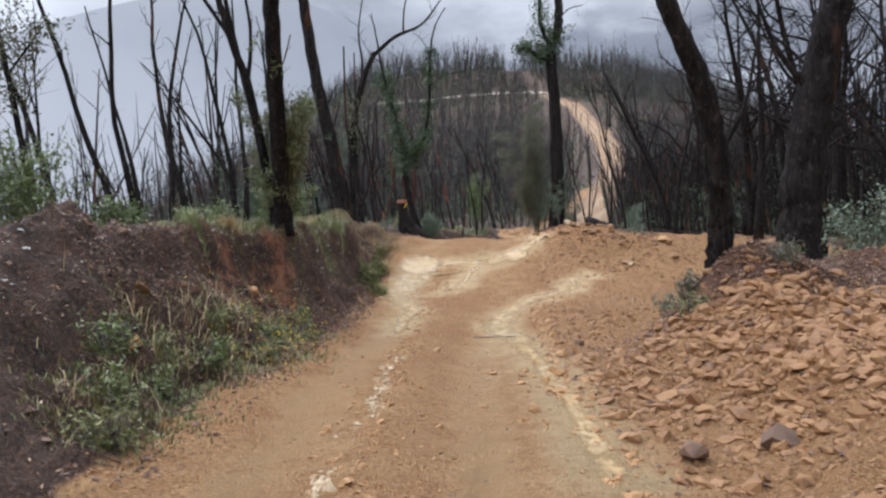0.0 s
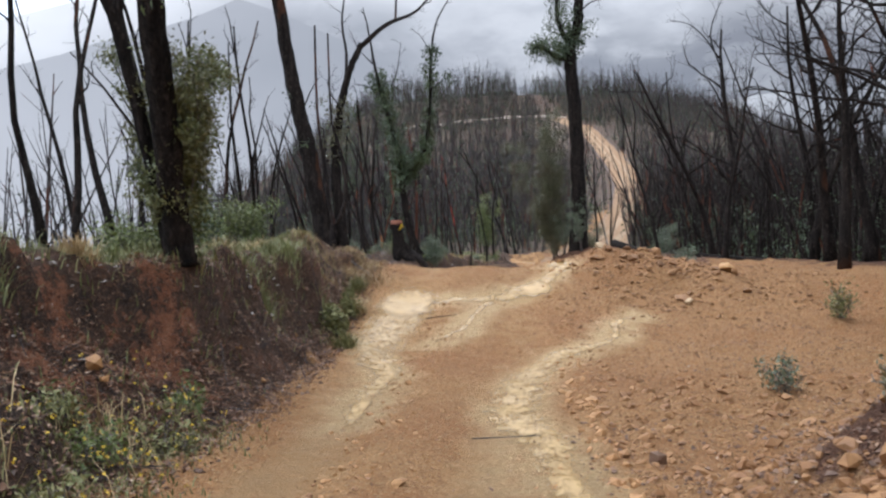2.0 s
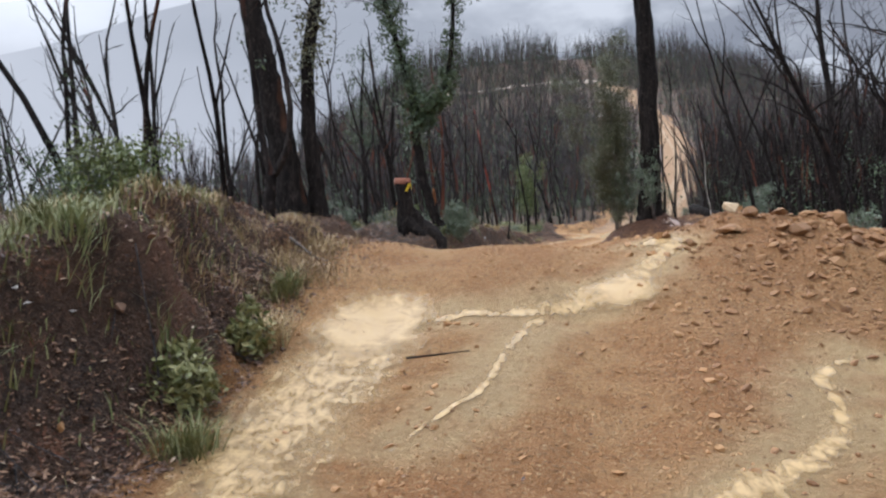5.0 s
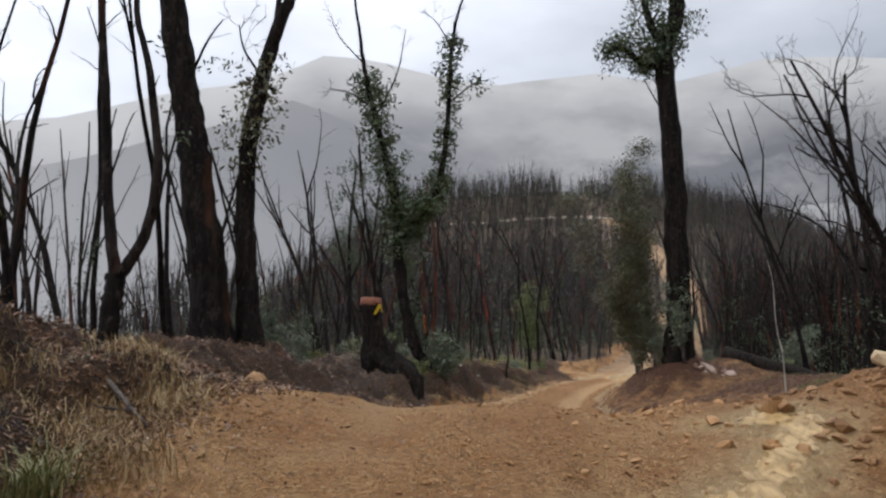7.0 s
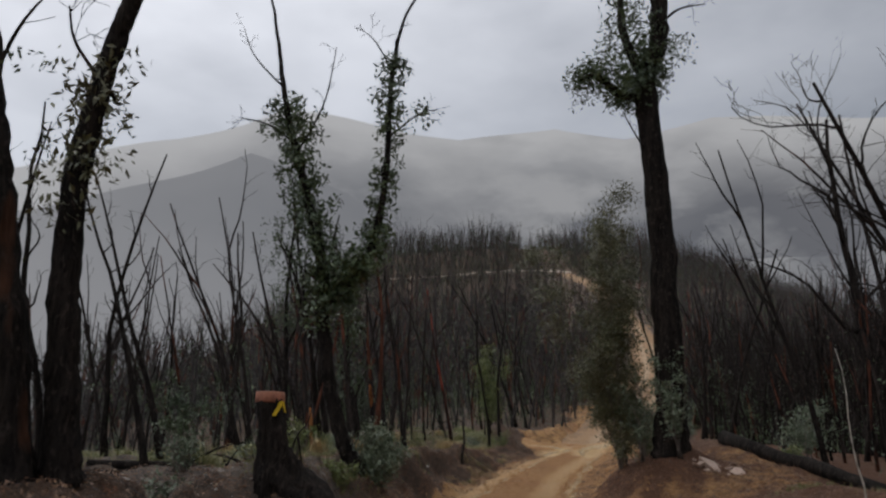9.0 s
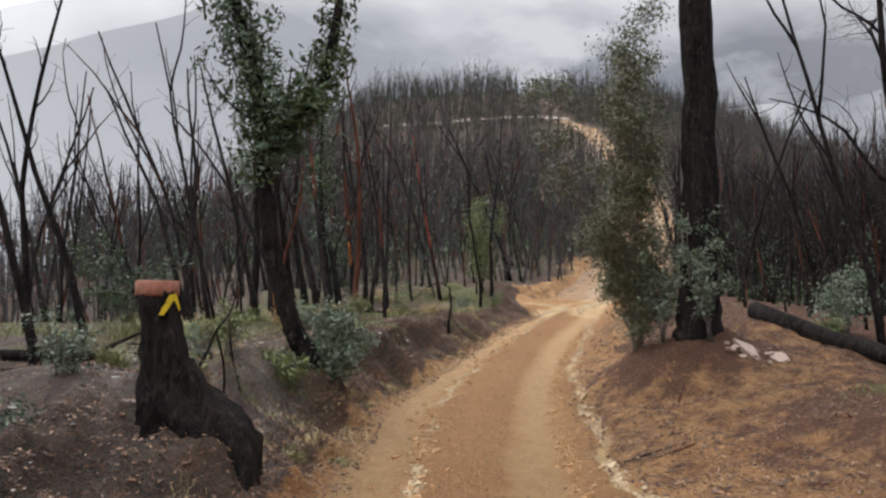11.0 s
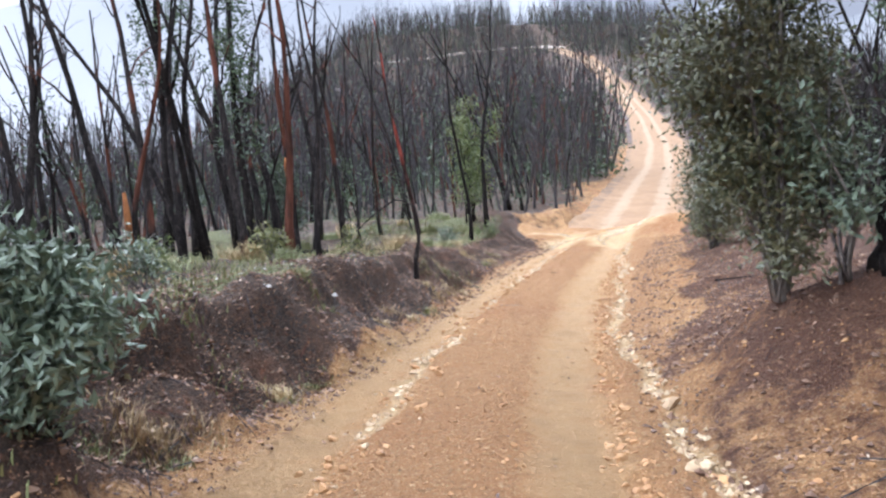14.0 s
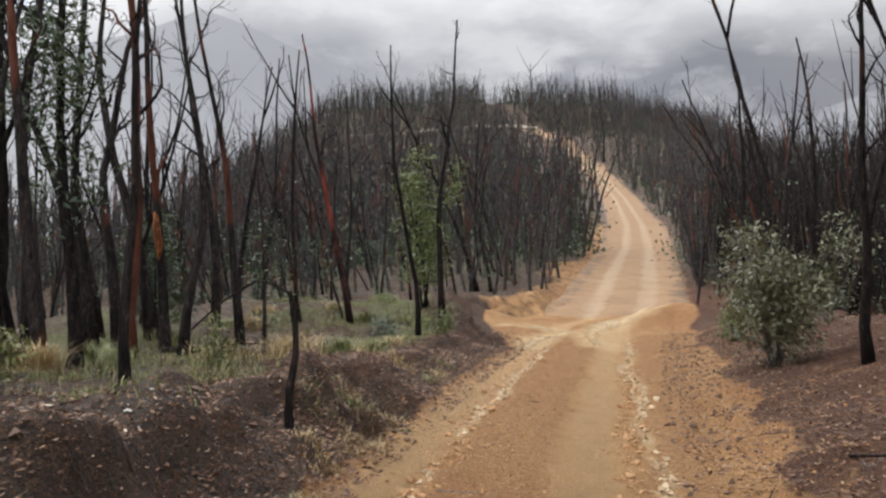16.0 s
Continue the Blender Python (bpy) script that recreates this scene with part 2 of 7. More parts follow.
def water_material(name, ragged_by):
    m = Nodes(name, 0.3, 0.35)
    n1, n2 = m.noise(3.2, 5, 0.6, "World", distort=1.2), m.noise(26, 3, 0.5, "World")
    n3 = m.noise(11, 5, 0.65, "World", (1.0, 0.4, 1.0), 0.8)
    c = m.mix(m.band(n1, 0.35, 0.65), (0.43, 0.275, 0.11), (0.50, 0.335, 0.145))
    c = m.mix(m.band(n3, 0.52, 0.72, 0, 0.25), c, (0.56, 0.40, 0.19))
    m.colour(c)
    ragged = m.math("ADD", m.attribute("depth"), m.math("ADD", m.band(n3, 0.3, 0.7, -ragged_by, ragged_by), m.band(n1, 0.3, 0.7, -0.24, 0.24)))
    m.link(m.band(ragged, 0.08, 0.8, 0, 0.88), m.bsdf.inputs["Alpha"])
    m.bump(n2, 0.2, 0.004)
    return m.mat


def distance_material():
    """Far mountains, a plain glowing backdrop of distance with mist painted into its colour."""
    m = Nodes("painted_mist_backdrop", 1.0, 0.0)
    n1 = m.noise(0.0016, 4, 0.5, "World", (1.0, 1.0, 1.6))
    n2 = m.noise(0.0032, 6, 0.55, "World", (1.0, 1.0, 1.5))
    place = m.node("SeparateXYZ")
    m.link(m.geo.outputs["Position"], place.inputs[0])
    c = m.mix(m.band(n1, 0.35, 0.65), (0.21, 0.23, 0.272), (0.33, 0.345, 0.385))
    # haze painted in: paler low down and to the left, dimmer right
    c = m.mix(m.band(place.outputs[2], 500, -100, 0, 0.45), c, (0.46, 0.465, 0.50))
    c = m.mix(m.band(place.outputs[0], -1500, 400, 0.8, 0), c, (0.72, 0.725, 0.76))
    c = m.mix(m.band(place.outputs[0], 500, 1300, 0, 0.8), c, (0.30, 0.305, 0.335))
    # crests whitened in the colour, so the ridges fade like cloud
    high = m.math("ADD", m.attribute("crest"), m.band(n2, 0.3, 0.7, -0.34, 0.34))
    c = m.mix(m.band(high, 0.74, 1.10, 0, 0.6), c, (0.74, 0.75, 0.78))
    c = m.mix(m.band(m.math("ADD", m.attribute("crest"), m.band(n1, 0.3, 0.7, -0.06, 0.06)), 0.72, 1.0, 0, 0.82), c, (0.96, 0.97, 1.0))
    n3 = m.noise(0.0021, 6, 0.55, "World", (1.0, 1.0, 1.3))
    # white mist patches painted on the slopes right of centre
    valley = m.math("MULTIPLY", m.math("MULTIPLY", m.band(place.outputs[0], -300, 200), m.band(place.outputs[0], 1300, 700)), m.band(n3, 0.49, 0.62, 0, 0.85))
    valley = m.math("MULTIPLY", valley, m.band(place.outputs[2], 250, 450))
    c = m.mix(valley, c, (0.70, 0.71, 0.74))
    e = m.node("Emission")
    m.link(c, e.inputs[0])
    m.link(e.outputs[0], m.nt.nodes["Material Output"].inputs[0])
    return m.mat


def hill_material():
    """Pale trodden clay of the track up the hill."""
    m = Nodes("pale_track_clay", 0.8, 0.3)
    mid, fine = m.noise(0.7, 5, 0.6, "World"), m.noise(4.5, 5, 0.65, "World")
    clay = m.mix(m.band(mid, 0.35, 0.65), (0.25, 0.145, 0.07), (0.31, 0.19, 0.098))
    clay = m.mix(m.band(fine, 0.5, 0.7, 0, 0.7), clay, (0.18, 0.11, 0.062))
    worn = m.mix(m.band(fine, 0.4, 0.7), (0.37, 0.26, 0.158), (0.29, 0.19, 0.108))
    c = m.mix(m.band(m.math("ADD", m.attribute("silt"), m.band(mid, 0.2, 0.8, -0.3, 0.3)), 0.35, 0.9), clay, worn)
    edge = m.math("ADD", m.attribute("clay"), m.math("ADD", m.band(mid, 0.2, 0.8, -0.5, 0.5), m.band(fine, 0.2, 0.8, -0.3, 0.3)))
    c = m.mix(m.band(edge, 0.3, 0.7), (0.10, 0.07, 0.055), c)
    m.colour(c)
    m.bump(fine, 1.0, 0.06)
    return m.mat


EARTH = ground_material()
HILL_CLAY = hill_material()
CHAR = bark_material("charred_bark", (0.010, 0.0088, 0.008), (0.034, 0.027, 0.023), (0.085, 0.042, 0.026), -0.03)
# ash-grey bark, paled further to put the far haze into its colour
FAR_BARK = bark_material("haze_paled_ash_bark", (0.037, 0.034, 0.033), (0.118, 0.104, 0.10), (0.16, 0.07, 0.048), 0.04)
CHAR_THIN = bark_material("charred_sapling_bark", (0.014, 0.012, 0.0115), (0.05, 0.04, 0.035), (0.14, 0.055, 0.035), 0.055)
PEELED = bark_material("peeling_red_bark", (0.018, 0.011, 0.010), (0.06, 0.03, 0.024), (0.25, 0.06, 0.04), 0.12)
ORANGE = bark_material("peeled_orange_wood", (0.11, 0.045, 0.022), (0.33, 0.13, 0.045), (0.42, 0.175, 0.065), 0.2)
GREYWOOD = bark_material("weathered_dead_wood", (0.07, 0.06, 0.055), (0.22, 0.19, 0.17), (0.3, 0.26, 0.22), 0.1)
PALEWOOD = bark_material("bleached_stick", (0.42, 0.38, 0.33), (0.60, 0.56, 0.50), (0.66, 0.62, 0.56), 0.1)
LEAF = leaf_material("regrowth_leaf", (0.035, 0.062, 0.022), (0.085, 0.115, 0.04), (0.05, 0.075, 0.045))
LEAF_YOUNG = leaf_material("young_green_leaf", (0.08, 0.115, 0.03), (0.18, 0.21, 0.058), (0.13, 0.14, 0.042))
LEAF_BLUE = leaf_material("blue_grey_leaf", (0.072, 0.10, 0.056), (0.18, 0.21, 0.135), (0.10, 0.13, 0.075), 0.4)
LEAF_OLIVE = leaf_material("olive_leaf", (0.055, 0.064, 0.026), (0.155, 0.152, 0.074), (0.11, 0.095, 0.045), 0.38)
LEAF_DRY = fallen_leaf_material()
GRASS = leaf_material("grass_blade", (0.10, 0.115, 0.03), (0.26, 0.24, 0.095), (0.15, 0.16, 0.05), 0.6)
TUSSOCK = leaf_material("pale_green_grass", (0.17, 0.20, 0.075), (0.34, 0.34, 0.17), (0.22, 0.25, 0.09), 0.6)
LEAF_DEEP = leaf_material("deep_olive_leaf", (0.06, 0.08, 0.024), (0.165, 0.175, 0.055), (0.13, 0.115, 0.04))
STRAW = leaf_material("dry_straw", (0.34, 0.24, 0.11), (0.52, 0.40, 0.20), (0.26, 0.17, 0.08), 0.7)
FLOWER = leaf_material("yellow_flower", (0.62, 0.42, 0.03), (0.75, 0.55, 0.06), (0.55, 0.36, 0.03))
STONE = rock_material("ochre_stone", (0.33, 0.155, 0.056), (0.47, 0.27, 0.11), (0.17, 0.078, 0.034))
STONE_PALE = rock_material("pale_stone", (0.44, 0.32, 0.18), (0.54, 0.42, 0.26), (0.34, 0.22, 0.115))
QUARTZ = rock_material("pale_pink_stone", (0.42, 0.305, 0.24), (0.52, 0.405, 0.335), (0.33, 0.205, 0.145))
STONE_HEAP = rock_material("brown_ochre_stone", (0.20, 0.092, 0.034), (0.34, 0.18, 0.07), (0.105, 0.05, 0.025))
STONE_DARK = rock_material("brown_stone", (0.13, 0.072, 0.042), (0.22, 0.125, 0.072), (0.08, 0.048, 0.033))
WATER = water_material("muddy_water", 0.42)
POOL = water_material("muddy_pool", 0.10)
PAINTED_MIST = distance_material()


# ---------------------------------------------------------------- mesh helpers
def fast_mesh(name, verts, faces, smooth=False):
    """A mesh from arrays: verts (n, 3), faces (m, 3) or (m, 4)."""
    verts, faces = np.asarray(verts, np.float32), np.asarray(faces, np.int32)
    me = bpy.data.meshes.new(name)
    k = faces.shape[1]
    me.vertices.add(len(verts))
    me.vertices.foreach_set("co", verts.ravel())
    me.loops.add(faces.size)
    me.loops.foreach_set("vertex_index", faces.ravel())
    me.polygons.add(len(faces))
    me.polygons.foreach_set("loop_start", np.arange(0, faces.size, k, dtype=np.int32))
    me.polygons.foreach_set("use_smooth", np.full(len(faces), smooth))
    me.update(calc_edges=True)
    return me


class Buffer:
    """Gathers verts and quads of one mesh."""

    def __init__(self):
        self.v, self.f, self.rings = [], [], {}

    def tube(self, pts, radii, sides=7, rough=0.0, rng=random, ridge=0.0):
        base = len(self.v)
        self.rings[id(pts)] = (base, sides)
        pts = [Vector(p) for p in pts]
        side = None
        ridges = [rng.gauss(0, ridge) if ridge else 0.0 for _ in range(sides)]
        for i, p in enumerate(pts):
            t = (pts[min(i + 1, len(pts) - 1)] - pts[max(i - 1, 0)]).normalized()
            if side is None:
                side = t.orthogonal().normalized()
            side = (side - t * side.dot(t)).normalized()
            other = t.cross(side)
            for k in range(sides):
                a = 2 * math.pi * k / sides
                r = radii[i] * (1 + ridges[k] + rough * (rng.random() - 0.5) * 2)
                if ridge:
                    ridges[k] = 0.8 * ridges[k] + rng.gauss(0, ridge * 0.6)
                self.v.append(p + (side * math.cos(a) + other * math.sin(a)) * r)
        for i in range(len(pts) - 1):
            for k in range(sides):
                a, b = base + i * sides + k, base + i * sides + (k + 1) % sides
                self.f.append((a, b, b + sides, a + sides))
        for ring in (0, len(pts) - 1):
            self.v.append(pts[ring])
            c = len(self.v) - 1
            for k in range(0, sides):
                a, b = base + ring * sides + k, base + ring * sides + (k + 1) % sides
                self.f.append((c, b, a, a) if ring == 0 else (c, a, b, b))

    def joint(self, parent, fraction, child):
        """Grows a twig out of the wood of its branch."""
        if id(parent) in self.rings and id(child) in self.rings:
            (a, n), (b, _m) = self.rings[id(parent)], self.rings[id(child)]
            at = a + int(fraction * (len(parent) - 1)) * n
            self.f.append((at, b, b + 1, b + 1))

    def mesh(self, name, smooth=True):
        me = bpy.data.meshes.new(name)
        me.from_pydata(self.v, [], [f if f[2] != f[3] else f[:3] for f in self.f])
        me.polygons.foreach_set("use_smooth", [smooth] * len(me.polygons))
        me.update()
        return me


def part(name, mesh, material, parent, label=""):
    """Links a mesh (or a Buffer) as ONE object under a thing or a part."""
    if isinstance(mesh, Buffer):
        mesh = mesh.mesh(name)
    if not mesh.materials:
        mesh.materials.append(material)
    ob = new(name, mesh)
    ob.parent = parent
    return tagged(ob, label) if label else ob


def thing(name, m, label, category, group="", kind=""):
    ob = new(name)
    ob.empty_display_size = 0.2
    ob.matrix_world = m if isinstance(m, Matrix) else Matrix.Translation(m)
    return tagged(ob, label, category, group, kind)


def stuff(name, verts, faces, material, label, category, smooth=False, kind="stuff"):
    me = fast_mesh(name, verts, faces, smooth)
    me.materials.append(material)
    return tagged(new(name, me), label, category, kind=kind)


def leaf_arrays(rng, centres, size, droop=0.3, wide=0.36, jitter=0.4):
    """Folded leaves, two triangles each, hung about the centres."""
    n = len(centres)
    d = rng.normal(size=(n, 3))
    d[:, 2] -= droop
    d /= np.linalg.norm(d, axis=1)[:, None]
    s = np.cross(d, rng.normal(size=(n, 3)))
    s /= np.linalg.norm(s, axis=1)[:, None]
    up = np.cross(s, d)
    ln = size * (1 + jitter * rng.uniform(-1, 1, (n, 1)))
    w = ln * wide * 0.5
    a, t = centres - d * ln * 0.5, centres + d * ln * 0.5
    mid = centres - d * ln * 0.06 + up * w * 0.3
    v = np.stack([a, mid + s * w, t, mid - s * w], 1).reshape(-1, 3)
    i = np.arange(n)[:, None] * 4
    return v, np.concatenate([i + [0, 1, 2], i + [0, 2, 3]])


def blade_arrays(rng, roots, height, lean=0.45, width=0.012):
    """Grass blades, bent once, three triangles each."""
    n = len(roots)
    a = rng.uniform(0, 2 * np.pi, n)
    h = height * rng.uniform(0.5, 1.2, n)
    out = np.stack([np.cos(a), np.sin(a), np.zeros(n)], 1) * (h * lean * rng.uniform(0.3, 1.6, n))[:, None]
    side = np.stack([-np.sin(a), np.cos(a), np.zeros(n)], 1) * width
    up = np.stack([np.zeros(n), np.zeros(n), h], 1)
    m = roots + up * 0.6 + out * 0.35
    t = roots + up * rng.uniform(0.75, 1.0, (n, 1)) + out
    v = np.stack([roots - side, roots + side, m - side * 0.7, m + side * 0.7, t], 1).reshape(-1, 3)
    i = np.arange(n)[:, None] * 5
    return v, np.concatenate([i + [0, 1, 3], i + [0, 3, 2], i + [2, 3, 4]])


GOLD = (1 + 5 ** 0.5) / 2
ICO_V = np.array([(-1, GOLD, 0), (1, GOLD, 0), (-1, -GOLD, 0), (1, -GOLD, 0), (0, -1, GOLD), (0, 1, GOLD), (0, -1, -GOLD), (0, 1, -GOLD),
                  (GOLD, 0, -1), (GOLD, 0, 1), (-GOLD, 0, -1), (-GOLD, 0, 1)]) / 1.9
ICO_F = np.array([(0, 11, 5), (0, 5, 1), (0, 1, 7), (0, 7, 10), (0, 10, 11), (1, 5, 9), (5, 11, 4), (11, 10, 2), (10, 7, 6), (7, 1, 8),
                  (3, 9, 4), (3, 4, 2), (3, 2, 6), (3, 6, 8), (3, 8, 9), (4, 9, 5), (2, 4, 11), (6, 2, 10), (8, 6, 7), (9, 8, 1)])


def rock_arrays(rng, centres, sizes, flat=0.65):
    """Angular broken stones, twenty triangles each."""
    n = len(centres)
    v = ICO_V[None] * (1 + rng.uniform(-0.38, 0.38, (n, 12, 1)))
    v = v * rng.uniform(0.6, 1.15, (n, 1, 3)) * np.array([1, 1, flat])
    a = rng.uniform(0, 2 * np.pi, n)
    c, s = np.cos(a)[:, None], np.sin(a)[:, None]
    x, y = v[..., 0] * c - v[..., 1] * s, v[..., 0] * s + v[..., 1] * c
    tilt = rng.uniform(-0.5, 0.5, (n, 1))
    z = v[..., 2] + x * tilt
    v = np.stack([x, y, z], 2) * np.asarray(sizes)[:, None, None] + np.asarray(centres)[:, None]
    return v.reshape(-1, 3), (ICO_F[None] + (np.arange(n) * 12)[:, None, None]).reshape(-1, 3)


OCTA_V = np.array([(1, 0, 0), (-1, 0, 0), (0, 1, 0), (0, -1, 0), (0, 0, 1), (0, 0, -1)])
OCTA_F = np.array([(0, 2, 4), (2, 1, 4), (1, 3, 4), (3, 0, 4), (2, 0, 5), (1, 2, 5), (3, 1, 5), (0, 3, 5)])


def clod_arrays(rng, centres, sizes, flat=0.7):
    """Small crumbs of earth, eight triangles each."""
    n = len(centres)
    v = OCTA_V[None] * rng.uniform(0.45, 1.2, (n, 6, 1)) * np.array([1, 1, flat]) + rng.normal(0, 0.18, (n, 6, 3))
    a = rng.uniform(0, 2 * np.pi, n)
    c, q = np.cos(a)[:, None], np.sin(a)[:, None]
    v = np.stack([v[..., 0] * c - v[..., 1] * q, v[..., 0] * q + v[..., 1] * c, v[..., 2]], 2) * np.asarray(sizes)[:, None, None] + np.asarray(centres)[:, None]
    return v.reshape(-1, 3), (OCTA_F[None] + (np.arange(n) * 6)[:, None, None]).reshape(-1, 3)


# ---------------------------------------------------------------- the lie of the land
def course(keys, soften=1.0):
    """A smooth function through (y, value) keys."""
    ys, vs = zip(*keys)
    grid = np.arange(ys[0] - 10, ys[-1] + 10, 0.1)
    raw = np.interp(grid, ys, vs)
    k = np.exp(-0.5 * (np.arange(-60, 61) * 0.1 / soften) ** 2)
    pad = np.pad(raw, 60, mode="edge")
    smooth = np.convolve(pad, k / k.sum(), mode="valid")
    return lambda y: np.interp(y, grid, smooth)


ROAD_X = course([(-40, -1.6), (-5, -0.5), (10, -0.2), (20, 0.6), (25, 0.9), (30, 1.1), (35, 1.4), (40, 1.75), (46, 3.0), (52.5, 4.7), (58, 6.3), (65, 8.2), (71, 9.8), (85, 13.9), (120, 23.8), (160, 34.1),
                 (220, 46.7), (280, 55.7), (330, 59.9), (370, 60.0), (400, 52), (450, 40)], 1.6)
ROAD_Z = course([(-40, -1.2), (-5, -0.15), (0, -0.1), (8, 0.1), (12.4, 0.24), (18, 0.52), (20, 0.85), (21.5, 1.25), (23.4, 1.98), (24.8, 2.12), (26, 2.1), (28, 2.0), (30, 1.86), (33, 1.72), (38, 1.68),
                 (41, 1.75), (45, 1.9), (52, 2.36), (57, 2.55), (62, 2.75), (65, 3.1), (67, 2.9), (71, 2.95), (78, 3.6), (86, 4.7), (120, 8.7), (160, 14.6), (220, 26), (280, 40), (330, 54), (380, 72), (412, 83), (425, 90), (450, 103),
                 (485, 110), (540, 90), (700, -60)], 0.7)
EDGE_L = course([(-40, 2.2), (8, 2.2), (14, 2.0), (18, 2.1), (22, 2.4), (25, 2.5), (28, 2.3), (31, 1.95), (34, 1.62), (37, 1.7), (40, 1.95), (44, 1.85), (52, 1.85), (60, 2.1), (64, 3.6), (69, 4.4), (74, 2.2), (100, 2.4), (160, 3.9), (700, 4.3)])
EDGE_R = course([(-40, 2.3), (10, 2.3), (17, 3.0), (21, 3.6), (25, 3.2), (30, 2.5), (36, 2.1), (40, 1.85), (52, 1.7), (60, 1.8), (70, 2.2), (100, 2.6), (160, 4.0), (700, 4.3)])
BANK_L = course([(-40, 1.45), (8, 1.5), (12, 1.65), (15, 1.62), (18, 1.45), (20.5, 1.3), (22.5, 1.0), (24.5, 0.35), (26.5, 0.25), (29, 0.68), (32, 0.78), (35, 0.86), (39, 1.0), (44, 0.95), (47, 0.75), (50, 0.52), (53, 0.38), (56, 0.3), (62, 0.6), (70, 0.7), (80, 0.3), (200, 0.3)])
RUN_L = course([(-40, 2.4), (11, 2.2), (14, 1.5), (17, 1.15), (22, 1.1), (24, 1.5), (29, 2.4), (34, 2.1), (38, 1.35), (44, 1.2), (48, 1.2), (60, 1.4), (200, 2.0)])
SLOPE_R = course([(-40, 0.22), (8, 0.24), (13, 0.14), (17, 0.05), (21, 0.0), (24, -0.05), (27, 0.02), (32, 0.2), (37, 0.27), (44, 0.3), (54, 0.25), (64, 0.12), (80, 0.08), (200, 0.02)])


# the wheel lanes and the two washed-out lines of stones, measured from the middle of the track
LANE_L = course([(-40, -1.05), (24, -1.05), (34, -1.08), (37, -1.18), (40, -1.38), (44, -1.45), (50, -1.45), (56, -1.6), (60, -1.7), (66, -1.2), (75, -1.05), (100, -1.05)])
LANE_R = course([(-40, 0.6), (12, 0.6), (20, 0.95), (26, 0.9), (34, 0.78), (38, 0.9), (44, 0.65), (49, 0.42), (52, 0.42), (58, 0.25), (62, 0.3), (75, 0.95), (100, 0.95)])
WASH_L = course([(-40, -0.55), (26, -0.5), (35.5, -0.58), (39.5, -0.8), (43, -1.02), (50, -1.03), (55, -1.15), (60, -1.25), (100, -1.2)], 0.7)
WASH_R = course([(-40, 1.75), (25, 1.75), (34, 1.9), (36.8, 1.78), (40.8, 1.8), (42.7, 1.5), (44.6, 1.28), (49, 1.08), (52, 1.0), (55, 0.78), (58, 0.66), (100, 0.7)], 0.7)


def wash_line(y, side):
    """The wandering line of a washed-out rut edge."""
    return (WASH_L(y) + 0.05 * np.sin(y * 1.7) + 0.035 * np.sin(y * 4.1 + 1)) if side < 0 else (WASH_R(y) + 0.06 * np.sin(y * 1.3 + 2) + 0.045 * np.sin(y * 3.7))


def soft_step(v):
    v = np.clip(v, 0, 1)
    return v * v * (3 - 2 * v)


def lumps(x, y, scale, seed):
    """Smooth cheap noise: a few crossed waves."""
    r = np.random.RandomState(seed)
    out = 0.0
    for k in range(7):
        a, f = r.uniform(0, np.pi), (0.6 + 0.28 * k) / scale
        out = out + np.sin((x * np.cos(a) + y * np.sin(a)) * f * 2 * np.pi + r.uniform(0, 6.28) + 1.3 * np.sin((x * np.sin(a) - y * np.cos(a)) * f * 2.1 + k)) / (1 + 0.5 * k)
    return out / 2.6


TABLE = np.random.RandomState(77).uniform(-1, 1, (256, 256))


def rough(x, y, scale, seed):
    """Uneven ground: random heights on a lattice, joined smoothly."""
    u, v = np.asarray(x) / scale + 17.3 * seed, np.asarray(y) / scale + 31.7 * seed
    i, j = np.floor(u).astype(int), np.floor(v).astype(int)
    f, g = soft_step(u - i), soft_step(v - j)
    pick = lambda a, b: TABLE[a % 256, b % 256]
    return (pick(i, j) * (1 - f) + pick(i + 1, j) * f) * (1 - g) + (pick(i, j + 1) * (1 - f) + pick(i + 1, j + 1) * f) * g


def bump_at(x, y, cx, cy, rx, ry):
    return np.exp(-((x - cx) / rx) ** 2 - ((y - cy) / ry) ** 2)


